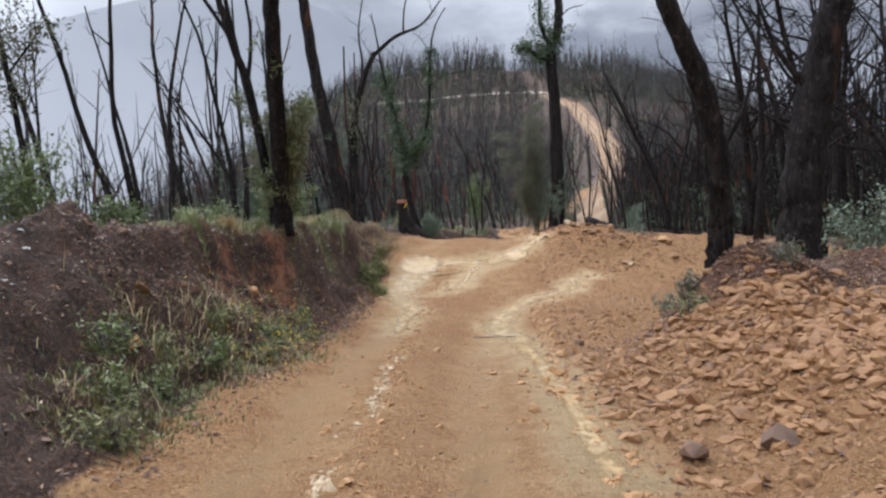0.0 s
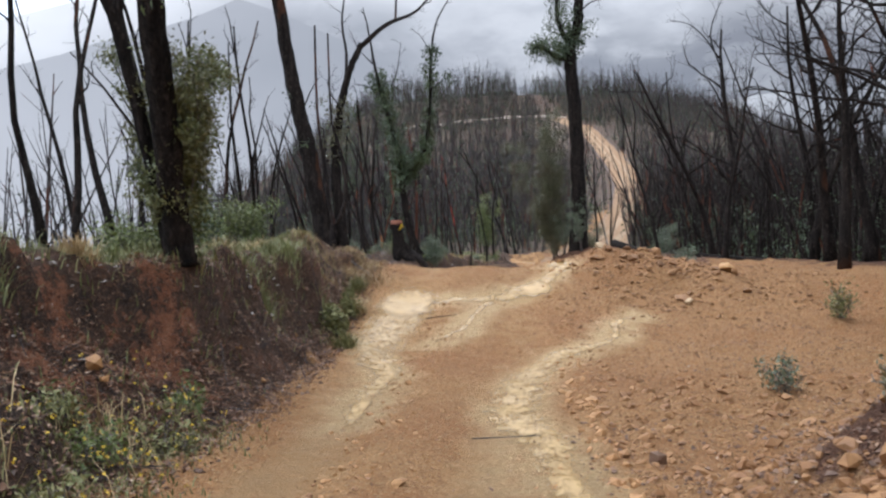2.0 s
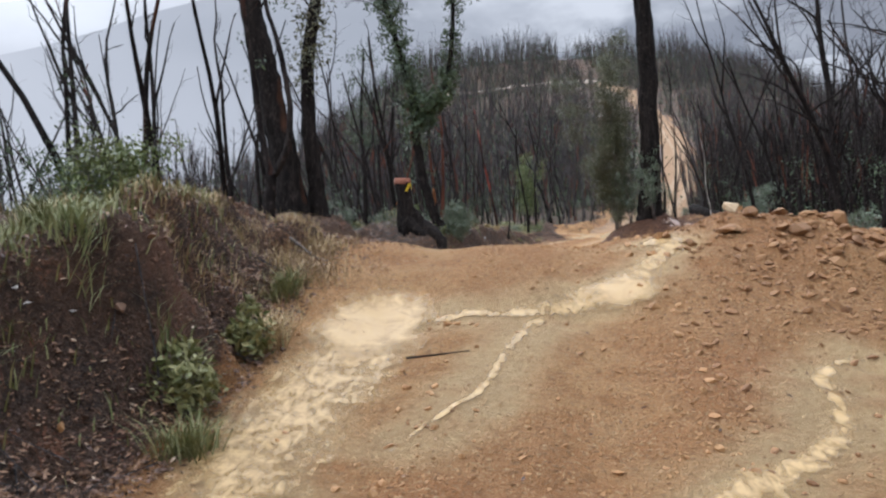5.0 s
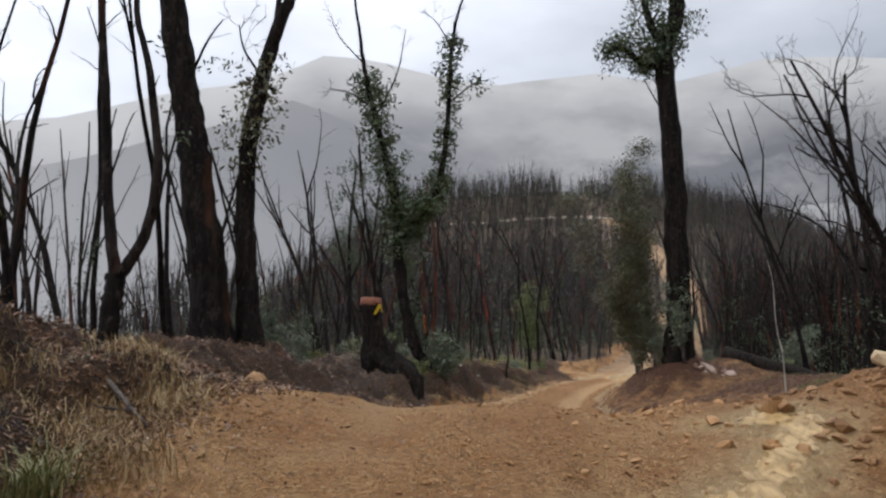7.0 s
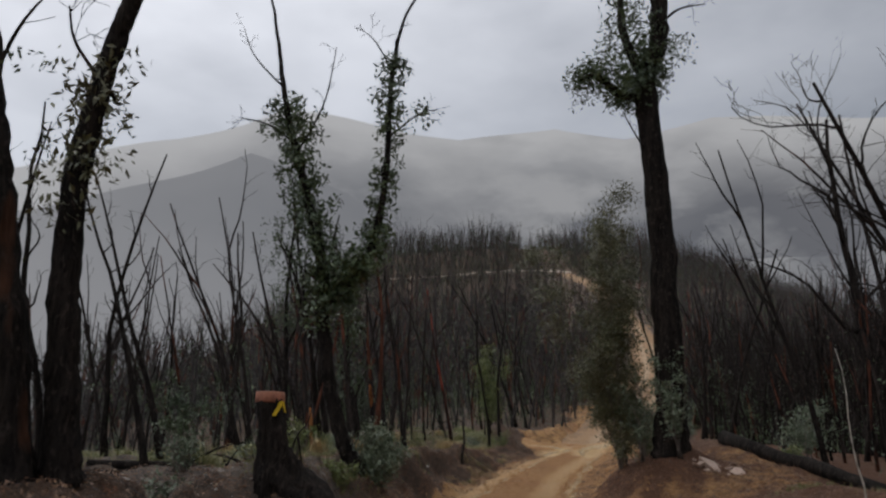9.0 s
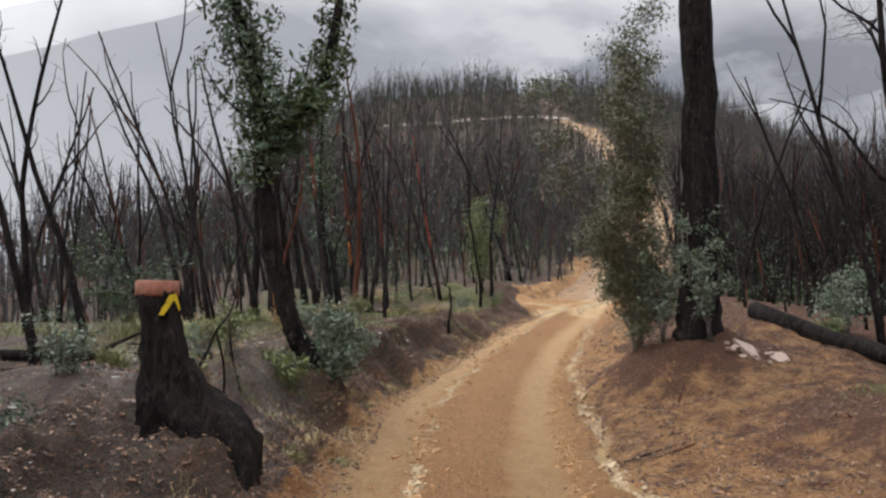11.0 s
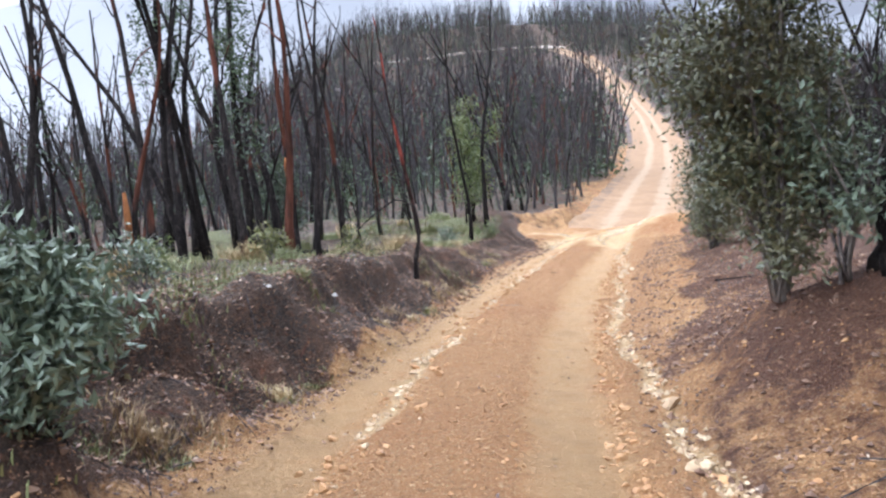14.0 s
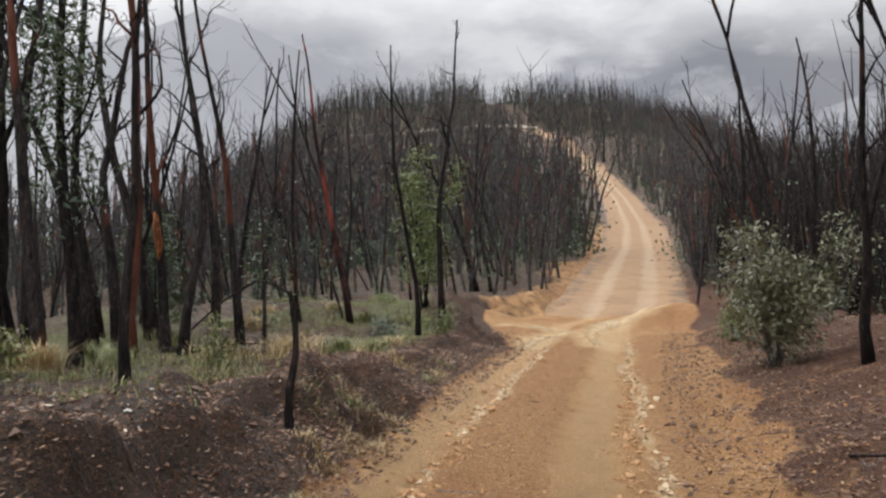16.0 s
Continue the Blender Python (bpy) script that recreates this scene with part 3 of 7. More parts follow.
STREAMS = [        # label, course on the plan, widths along it
    ("narrow stream of milky brown rainwater running down the rut", [(3.75, 20.75), (3.28, 20.35), (3.1, 19.5), (2.65, 18.8), (1.95, 18.1), (1.35, 16.6), (0.98, 14.4), (1.2, 13.2), (1.2, 11.4), (1.24, 9.4), (1.26, 8.0), (1.22, 6.8), (1.2, 5.6)],
     [0.12, 0.16, 0.16, 0.2, 0.42, 0.6, 0.55, 0.42, 0.28, 0.2, 0.2, 0.24, 0.28]),
    ("shallow stream of milky brown rainwater crossing the track", [(2.5, 24.1), (2.78, 23.65), (2.45, 23.15), (2.1, 22.7), (1.6, 22.4), (1.25, 22.15), (0.8, 22.0), (0.36, 21.95), (-0.2, 21.9)], [0.22, 0.4, 0.3, 0.5, 0.5, 0.24, 0.2, 0.2, 0.28]),
    ("milky brown rainwater spilling from the puddle down the rut", [(-0.6, 21.5), (-0.82, 20.6), (-0.98, 19.7), (-1.02, 18.7), (-0.8, 17.7), (-0.62, 16.8), (-0.75, 15.5), (-0.8, 14)], [0.95, 1.0, 0.95, 0.8, 0.62, 0.42, 0.28, 0.14]),
    ("thread of milky brown rainwater on the clay", [(1.1, 21.9), (0.9, 21.4), (0.7, 20.8), (0.45, 20.0), (0.0, 19.2)], [0.18, 0.12, 0.09, 0.07, 0.05]),
    ("milky rainwater crossing the low part of the track", [(9.6, 65.2), (8.8, 64.6), (8.1, 64.2), (7.4, 63.2), (6.9, 61.6), (6.6, 59.4)], [0.6, 0.5, 0.8, 0.6, 0.36, 0.2]),
    ("milky rainwater pooling beside the track", [(5.0, 63.6), (5.9, 63.2), (6.4, 62.6), (5.5, 61.4), (4.9, 59.5)], [0.4, 0.5, 0.4, 0.3, 0.2])]


def wetness(x, y):
    """Silt laid down beside the streams (0 to 1)."""
    best = np.full(np.shape(x), 9.0)
    for _label, line, _widths in STREAMS:
        for (ax, ay), (bx, by) in zip(line, line[1:]):
            t = np.clip(((x - ax) * (bx - ax) + (y - ay) * (by - ay)) / ((bx - ax) ** 2 + (by - ay) ** 2), 0, 1)
            best = np.minimum(best, np.hypot(x - ax - t * (bx - ax), y - ay - t * (by - ay)))
    return np.exp(-(best / 0.6) ** 2)


def rut_depth(u, y):
    """Two wheel ruts, wandering a little; (0 to 1)."""
    w = 0.04 * np.sin(y * 0.9) + 0.03 * np.sin(y * 2.3)
    left = np.exp(-(np.abs(u - LANE_L(y) + w) / 0.47) ** 3)
    right = np.exp(-(np.abs(u - LANE_R(y) + 0.7 * w) / 0.42) ** 3)
    return np.maximum(left, right)


def washed(u, y):
    """Channels of bare stones along the lanes (0 to 1), broken here and there."""
    reach = soft_step((y - 25.5) / 2) * soft_step((61 - y) / 2)
    left = np.exp(-((u - wash_line(y, -1)) / 0.11) ** 2) * soft_step((rough(u * 0, y, 1.3, 60) + 0.8) / 0.5) * np.maximum(reach, 0.4 * soft_step((14 - y) / 3))
    right = np.exp(-((u - wash_line(y, 1)) / 0.12) ** 2) * soft_step((rough(u * 0, y, 1.7, 61) + 0.75) / 0.5) * reach
    return left, right


def ground_z(x, y):
    x, y = np.asarray(x, float), np.asarray(y, float)
    c, z0 = ROAD_X(y), ROAD_Z(y)
    u = x - c
    wob = 0.26 * lumps(x * 0, y, 3.1, 5) + 0.10 * lumps(x, y, 1.3, 6) + 0.22 * rough(x, y, 0.9, 1) + 0.12 * rough(x, y, 0.4, 2)
    z = z0.copy() if z0.shape == u.shape else z0 + 0 * u
    # left bank, then level, then the fall to the valley
    d = -(u + EDGE_L(y)) + wob
    part_up = d / (RUN_L(y) * (1 + 0.3 * lumps(x * 0.3, y, 3.3, 26)))
    scarp = 0.34 * soft_step((y - 9) / 4)                       # a raw step under the lip, fallen earth below it
    rise = BANK_L(y) * (1 + 0.16 * lumps(x * 0.4, y, 4.5, 25)) * ((1 - scarp) * soft_step(part_up) + scarp * soft_step((part_up - 0.66) / 0.2))
    lip = 0.16 * np.exp(-((d - RUN_L(y)) / 0.5) ** 2) * (BANK_L(y) > 0.5)
    fall = -0.035 * np.clip(d - 3, 0, 9) - 0.30 * np.clip(d - 12, 0, 70) - 0.12 * np.clip(d - 82, 0, 500)
    near = soft_step((95 - y) / 30)
    z = z + rise + lip + fall * (0.25 + 0.75 * near)
    # right shoulder
    e = u - EDGE_R(y) + wob
    s = SLOPE_R(y)
    z = z + s * np.clip(e, 0, 3.6) - 0.09 * soft_step((y - 26) / 6) * np.clip(e - 4.0, 0, 9) + 0.10 * soft_step((20 - y) / 6) * np.clip(e - 3.6, 0, 10) - 0.22 * np.clip(e - 45, 0, 400)
    # rubble heap under the trees, soft mound, drain beside the hump
    z = z + 1.05 * bump_at(x, y, 3.85, 10.35, 0.85, 1.0) + 0.62 * bump_at(x, y, 5.7, 11.4, 1.2, 1.5) + 0.30 * bump_at(x, y, 3.9, 8.4, 1.3, 2.2) + 0.3 * bump_at(x, y, 6.9, 9.0, 2.0, 3.0)
    z = z + 0.40 * bump_at(x, y, 4.2, 24.3, 1.15, 1.1) + 0.25 * bump_at(x, y, -2.4, 25.6, 1.3, 1.2)
    z = z + 0.80 * bump_at(x, y, 5.7, 40.7, 1.05, 1.2) + 0.42 * bump_at(x, y, 4.65, 41.4, 0.6, 0.9) + 0.25 * bump_at(x, y, -1.2, 34.0, 0.62, 0.9) + 0.36 * bump_at(x, y, -1.75, 33.6, 0.6, 0.6) + 0.10 * bump_at(x, y, -1.12, 33.55, 0.5, 0.5) + 0.24 * bump_at(x, y, -0.88, 33.5, 0.4, 0.4) + 0.15 * bump_at(x, y, -1.05, 33.8, 0.4, 0.5) + 0.55 * bump_at(x, y, 10.2, 65.0, 1.6, 1.0) + 0.5 * bump_at(x, y, 4.3, 67.0, 1.5, 1.3)
    z = z + 0.55 * bump_at(x, y, -0.75, 38.6, 0.5, 0.8) + 0.33 * bump_at(x, y, 7.7, 43.4, 1.5, 1.3) - 0.34 * bump_at(x, y, 9.5, 38.2, 1.6, 1.8)
    # ponds and gullies cut by the water
    z = z - 0.08 * bump_at(x, y, -0.65, 21.7, 0.75, 0.9) - 0.12 * bump_at(x, y, 1.4, 22.0, 1.2, 0.35)
    # hill: falls away on both sides of its spur
    far = soft_step((y - 90) / 200)
    z = z - far * (0.27 * np.clip(x - 150, 0, 300) + 0.1 * np.clip(np.abs(x - 40) - 360, 0, 900)) - 0.58 * soft_step((y - 75) / 75) * np.clip(-30 - 0.02 * y - x, 0, 200)
    lim = np.clip(np.abs(u) / 3.0, 0, 1)
    on = np.exp(-(np.clip(np.abs(u) - 2.0, 0, 50) / 0.5) ** 2)
    flat_far = np.where(y > 75, 0.0, 1.0)
    cut_l, cut_r = washed(u, y)
    z = z - (0.075 * rut_depth(u, y) + 0.03 * cut_l + 0.085 * cut_r) * on * flat_far
    close = soft_step((88 - y) / 10)
    z = z + close * (0.03 * lumps(x, y, 0.9, 1) * (0.4 + lim) + 0.012 * rough(x, y, 0.3, 3) + 0.008 * rough(x, y, 0.16, 4) + 0.10 * lumps(x, y, 4.2, 3) * lim)
    z = z + 0.5 * lumps(x, y, 22, 4) * soft_step((np.abs(u) - 8) / 20)
    face = soft_step(d / 0.25) * soft_step((RUN_L(y) * 1.5 - d) / 0.6) * (BANK_L(y) > 0.45)
    z = z + face * (0.16 * rough(x, y, 0.8, 5) + 0.14 * rough(x, y, 0.36, 6) + 0.08 * rough(x, y, 0.18, 7))
    z = z + soft_step((d - RUN_L(y)) / 0.5) * close * (0.07 * rough(x, y, 0.7, 8) + 0.04 * rough(x, y, 0.3, 9))
    z = z + soft_step((u - 2.2) / 0.8) * close * (0.05 * rough(x, y, 0.7, 10) + 0.035 * rough(x, y, 0.3, 11) + 0.02 * rough(x, y, 0.16, 12)) * (np.abs(u) < 14)
    return np.maximum(z, -130 + 3 * lumps(x, y, 150, 9))


def spread(lo, hi, step, far_lo, far_hi, growth=1.07):
    """Grid lines: even from lo to hi, then wider and wider."""
    mid = list(np.arange(lo, hi, step))
    up, down, s = [mid[-1]], [mid[0]], step
    while up[-1] < far_hi:
        s *= growth
        up.append(up[-1] + s)
    s = step
    while down[-1] > far_lo:
        s *= growth
        down.append(down[-1] - s)
    return np.array(down[:0:-1] + mid + up[1:])


def zones(x, y):
    """Where clay, wet silt, cut bank and grass lie (0 to 1)."""
    u = x - ROAD_X(y)
    el, er = EDGE_L(y), EDGE_R(y)
    rx, ry = x + 2.2 * rough(x, y, 4.0, 50) + 1.0 * rough(x, y, 1.5, 51), y + 2.5 * rough(x, y, 4.5, 52) + 1.2 * rough(x, y, 1.6, 53)
    clay = soft_step((u + el + 0.35) / 0.5) * soft_step((er + 0.4 + 0.55 * soft_step((y - 43) / 4) * soft_step((75 - y) / 5) + 0.3 * rough(x, y, 1.2, 55) - u) / 0.7)
    clay = np.maximum(clay, soft_step((13.0 - rx) / 4) * soft_step((29.0 - ry) / 4) * soft_step(u / 0.5))          # stony slope
    clay = np.maximum(clay, 0.6 * bump_at(x, y, -1.6, 23.4, 0.7, 1.6))
    clay = np.maximum(clay, (0.52 - 0.2 * soft_step((y - 40) / 5)) * soft_step((8.5 - u + rx - x) / 4) * soft_step((u - 0.5) / 1) * soft_step((y - 26) / 3) * soft_step((60 - ry) / 12))
    clay = np.maximum(clay, 0.6 * soft_step((u + el + 3.8 + 1.2 * rough(x, y, 4.0, 57)) / 2) * soft_step((er + 1.5 - u) / 1) * soft_step((y - 68) / 4) * soft_step((190 - y) / 40))
    clay = clay * soft_step((407 - y) / 4)
    clay = clay * (1 - 0.95 * np.minimum(1, 1.6 * bump_at(x, y, 4.5, 10.8, 1.75, 1.4)))
    silt = rut_depth(u, y) * (np.abs(u) < 2.4) * (0.85 - 0.45 * soft_step((27 - y) / 4) * soft_step((y - 12) / 4) - 0.2 * soft_step((14 - y) / 4))
    wheel = np.exp(-((np.abs(u) - 1.25) / 0.42) ** 2)
    silt = np.maximum(silt, soft_step((y - 62) / 20) * soft_step((407 - y) / 4) * (np.abs(u) < 3.4) * (0.14 + 0.86 * wheel))
    silt = np.maximum(silt, 0.15 * bump_at(x, y, 0.3, 21.8, 2.4, 2.0)) * np.minimum(1, clay * 1.5)
    silt = np.maximum(silt, 0.9 * wetness(x, y))
    d = -(u + el)
    run = RUN_L(y)
    bank = soft_step(d / 0.3) * soft_step((run * 1.15 - d) / 0.4) * (BANK_L(y) > 0.3) * (1 - 0.55 * soft_step((y - 24) / 4))
    grass = soft_step((d - run * 0.9) / 0.6) * soft_step((16 - d) / 6) * (0.45 + 0.55 * lumps(x, y, 5.0, 12))
    grass = grass * (soft_step((y - 8) / 4) * soft_step((25 - y) / 2) + soft_step((y - 41) / 4) * soft_step((75 - y) / 8))
    ash = soft_step((d + 0.1) / 0.5) * (0.5 + 0.5 * soft_step((ry - 24) / 8)) + soft_step((y - 75) / 30)
    ash = np.clip(ash, 0, 1) + 0.15 * soft_step((y - 44) / 4) * soft_step((70 - y) / 6) * soft_step((u - er - 0.3) / 0.5)
    pale = bump_at(rx, ry, -2.9, 37.2, 2.0, 3.0) * soft_step((d - 0.5) / 0.5)          # bare ash round the stump
    bank = bank * (1 - pale)
    ash = ash + pale
    red = 0.22 * soft_step((18 - y) / 4) * soft_step((run * 0.8 - d) / 0.4) * soft_step((y - 9) / 3) + 0.55 * bump_at(x, y, -3.4, 13.0, 0.6, 0.8) + 0.6 * bump_at(x, y, -2.9, 14.4, 0.4, 0.6) + 0.2 * bump_at(x, y, -2.2, 18.6, 0.4, 0.6)
    cut_l, cut_r = washed(u, y)
    cut = np.maximum(cut_l, cut_r)
    silt = np.maximum(silt, 0.95 * cut)
    hump = soft_step((u - wash_line(y, -1) - 0.05) / 0.2) * soft_step((LANE_R(y) - 0.3 - u) / 0.2) + soft_step((u - LANE_R(y) - 0.42) / 0.2) * soft_step((er + 0.3 - u) / 0.5)
    hump = hump * (y < 62) * (0.45 + 0.55 * soft_step((y - 24) / 3))
    hump = np.maximum(hump, 0.9 * soft_step((u - 1.7) / 0.6) * soft_step((30 - y) / 4))
    hump = np.maximum(hump, 0.75 * soft_step((u - er) / 0.6) * soft_step((y - 28) / 3) * soft_step((46 - y) / 4))
    clay = clay * (1 - 0.75 * bump_at(x, y, 5.6, 40.6, 1.3, 1.0))
    return clay, silt, bank, np.clip(grass, 0, 1), ash, red, np.maximum(wetness(x, y), 0.9 * cut), hump


def build_ground():
    xs = spread(-4.6, 8.0, 0.08, -2600, 2600, 1.08)
    ys = spread(4.0, 56.0, 0.08, -260, 3000, 1.035)
    gx, gy = np.meshgrid(xs, ys)
    gz = ground_z(gx, gy)
    verts = np.stack([gx, gy, gz], 2).reshape(-1, 3)
    n, m = len(xs), len(ys)
    i = (np.arange(m - 1)[:, None] * n + np.arange(n - 1)[None]).ravel()
    me = fast_mesh("ground", verts, np.stack([i, i + 1, i + n + 1, i + n], 1), True)
    zone_layers(me, gx, gy)
    me.materials.append(EARTH)
    tagged(new("ground", me), "wet ochre clay track with wheel ruts through burnt hillside", "ground", kind="structure")
    # the track up the hill, a finer sheet laid on the ground
    ty = np.concatenate([np.arange(70, 130, 0.5), np.arange(130, 404, 1.2)])
    tu = np.linspace(-1, 1, 25)
    hx = ROAD_X(ty)[:, None] + tu[None] * (EDGE_R(ty) + 0.9)[:, None]
    hy = ty[:, None] + 0 * hx
    i, j = np.searchsorted(xs, hx) - 1, np.searchsorted(ys, hy) - 1
    f, g = (hx - xs[i]) / (xs[i + 1] - xs[i]), (hy - ys[j]) / (ys[j + 1] - ys[j])
    under = (gz[j, i] * (1 - f) + gz[j, i + 1] * f) * (1 - g) + (gz[j + 1, i] * (1 - f) + gz[j + 1, i + 1] * f) * g
    reach = soft_step((1 - np.abs(tu)) / 0.12)[None] * soft_step((hy - 70) / 4)
    hz = under - 0.12 + reach * (0.24 + 0.025 * rough(hx, hy, 0.9, 14) - 0.07 * np.exp(-((np.abs(tu)[None] - 0.42) / 0.14) ** 2)) + 0.02 * (hy - 70) / 100
    k, w = len(ty), len(tu)
    i = (np.arange(k - 1)[:, None] * w + np.arange(w - 1)[None]).ravel()
    me = fast_mesh("track", np.stack([hx, hy, hz], 2).reshape(-1, 3), np.stack([i, i + 1, i + w + 1, i + w], 1), True)
    zone_layers(me, hx, hy)
    me.materials.append(HILL_CLAY)
    tagged(new("track", me), "pale clay track climbing the burnt hill in two worn wheel lines", "track", kind="structure")


def zone_layers(me, x, y):
    for name, values in zip(("clay", "silt", "bank", "grass", "ash", "red", "wash", "hump"), zones(x, y)):
        me.attributes.new(name, "FLOAT", "POINT").data.foreach_set("value", values.ravel().astype(np.float32))


build_ground()


def on_ground(x, y, dz=0.0):
    return Vector((x, y, float(ground_z(np.array([x]), np.array([y]))[0]) + dz))


# ---------------------------------------------------------------- distance
def build_mountains():
    """Two ranges of mountains beyond the valley, mist painted into their glow."""
    for name, radius, base, keys, seed in (
            ("mountain_range", 2300, -300, [(-180, 500), (-90, 600), (-60, 680), (-38, 800), (-30, 890), (-20, 1100), (-13, 1285), (-6, 1250), (0, 1210), (7, 1270), (12, 1210), (18, 1260), (32, 1150), (60, 900), (120, 600), (180, 500)], 3),
            ("near_spur", 1500, -300, [(-180, 60), (-80, 150), (-50, 300), (-34, 420), (-26, 520), (-15, 710), (-8, 640), (0, 420), (10, 330), (22, 430), (38, 500), (60, 350), (120, 120), (180, 60)], 8)):
        az = np.radians(np.arange(-180, 180.01, 0.5))
        top = np.interp(np.degrees(az), *zip(*keys))
        r = np.random.RandomState(seed)
        for k in range(1, 9):
            top = top + 16 / k ** 0.8 * np.sin(np.round(4.3 * k) * az + r.uniform(0, 6.28))
        rows = 14
        h = np.linspace(0, 1, rows)[:, None]
        rad = radius + 900 * h ** 1.3 * (1 if seed == 3 else 0.6) + 60 * np.sin(az * 23 + h * 9) * (1 - h)
        z = base + (top - base) * h
        v = np.stack([rad * np.sin(az), rad * np.cos(az), z + 0 * az], 2).reshape(-1, 3)
        n = len(az)
        i = (np.arange(rows - 1)[:, None] * n + np.arange(n - 1)[None]).ravel()
        me = fast_mesh(name, v, np.stack([i, i + n, i + n + 1, i + 1], 1), True)
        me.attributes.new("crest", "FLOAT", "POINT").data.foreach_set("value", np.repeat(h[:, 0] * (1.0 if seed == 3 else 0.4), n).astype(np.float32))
        me.materials.append(PAINTED_MIST)
        tagged(new(name, me), "grey forested mountains, low cloud and mist painted into a glowing backdrop", "mountains", kind="structure")


build_mountains()


# ---------------------------------------------------------------- trees
def wander(rng, start, heading, length, steps, gnarl, lift=0.0):
    """A crooked line of points."""
    p, d = Vector(start), Vector(heading).normalized()
    pts = [p.copy()]
    for _ in range(steps):
        d = (d + Vector((rng.gauss(0, gnarl), rng.gauss(0, gnarl), rng.gauss(0, gnarl * 0.6) + lift))).normalized()
        p = p + d * (length / steps)
        pts.append(p.copy())
    return pts


def along(pts, f):
    """The point at the fraction f of a line, and its heading."""
    g = f * (len(pts) - 1)
    i = min(int(g), len(pts) - 2)
    a, b = Vector(pts[i]), Vector(pts[i + 1])
    return a.lerp(b, g - i), (b - a).normalized()


def twigs(buf, rng, pts, radius, length, count, depth, gnarl, lift, tips, first=0.25):
    """Side branches on a line, and their own, joined into buf."""
    for k in range(count):
        f = first + (1 - first) * (k + rng.random()) / count
        p, d = along(pts, min(f, 0.98))
        a = rng.uniform(0, 2 * math.pi)
        out = (d.orthogonal().normalized() * math.cos(a) + d.cross(d.orthogonal()).normalized() * math.sin(a))
        ln = length * rng.uniform(0.45, 1.1) * (1.15 - 0.6 * f)
        line = wander(rng, p, d * 0.75 + out * rng.uniform(0.5, 1.0), ln, 5, gnarl, lift)
        r = radius * rng.uniform(0.35, 0.55) * (1.1 - 0.6 * f)
        buf.tube(line, [max(r * (1 - 0.85 * i / 5), 0.004) for i in range(6)], 5 if depth else 4)
        buf.joint(pts, min(f, 0.98), line)
        tips.append(line)
        if depth:
            twigs(buf, rng, line, r, ln * 0.6, max(2, int(count * 0.6)), depth - 1, gnarl * 1.15, lift, tips)


def taper(pts, r0, r1, flare=0.35):
    n = len(pts) - 1
    return [r0 + (r1 - r0) * i / n + r0 * flare * math.exp(-i / (0.06 * n + 0.2)) for i in range(n + 1)]


def smooth_line(keys, steps):
    """A rounded line through a few local points."""
    keys = [Vector(k) for k in keys]
    out = []
    for s in range(steps + 1):
        g = s / steps * (len(keys) - 1)
        i = min(int(g), len(keys) - 2)
        f = g - i
        a, b = keys[max(i - 1, 0)], keys[i]
        c, d = keys[i + 1], keys[min(i + 2, len(keys) - 1)]
        out.append(0.5 * (2 * b + (c - a) * f + (2 * a - 5 * b + 4 * c - d) * f * f + (3 * b - a - 3 * c + d) * f ** 3))
    return out


def leaf_mesh(name, seed, spots, per_spot, radius, size, droop=0.4):
    """Leaves clumped round the spots."""
    r = np.random.RandomState(seed)
    spots = np.array([tuple(s) for s in spots])
    c = np.repeat(spots, per_spot, axis=0)
    off = r.normal(size=c.shape)
    off *= (radius * r.uniform(0.15, 1.0, (len(c), 1)) ** 0.7) / np.linalg.norm(off, axis=1)[:, None]
    v, f = leaf_arrays(r, c + off, size, droop)
    return fast_mesh(name, v, f)


def line_spots(rng, lines, lo, hi, count, off):
    """Spots beside lines, for foliage sprouting from bark."""
    out = []
    for _ in range(count):
        p, _d = along(rng.choice(lines), rng.uniform(lo, hi))
        out.append(p + Vector((rng.gauss(0, off), rng.gauss(0, off), rng.gauss(0, off * 0.7))))
    return out


def old_tree(name, base, label, stems, limbs=(), seed=1, material=None, leaves=(), twig=(4, 1.2, 1), sides=11):
    """A single large tree. stems: (keys, r0, r1); the first is the trunk. limbs: (keys, r0, r1). leaves: (stem index, lo, hi, count, off, per, radius, size, material)."""
    rng = random.Random(seed)
    material = material or CHAR
    ob = thing(name, Matrix.Translation(base), label, "tree")
    lines = []
    for k, (keys, r0, r1) in enumerate((*stems, *limbs)):
        line = smooth_line(keys, max(6, (9 if k == 0 else 5) * len(keys)))
        line = [line[0]] + [p + Vector((rng.gauss(0, r0 * 0.05), rng.gauss(0, r0 * 0.05), 0)) for p in line[1:]]
        lines.append(line)
        buf = Buffer()
        radii = taper(line, r0, r1, 0.4 if k == 0 else 0.0)
        buf.tube(line, [r * rng.uniform(0.99, 1.012) for r in radii], sides + (8 if k == 0 else 2) if k < len(stems) else 7, 0.03, rng, 0.07 if k < len(stems) else 0.0)
        tips = []
        count, length, depth = twig
        if k and count:
            twigs(buf, rng, line, r0 * 0.7, length, count, depth, 0.28, 0.03, tips, 0.45)
        part("trunk" if k == 0 else ("stem" if k < len(stems) else "limb"), buf, material, ob)
        lines += []
    for j, (index, lo, hi, count, off, per, radius, size, mat) in enumerate(leaves):
        spots = line_spots(rng, [lines[i] for i in index], lo, hi, count, off)
        part("foliage", leaf_mesh("foliage", seed * 10 + j, spots, per, radius, size), mat, ob)
    return ob


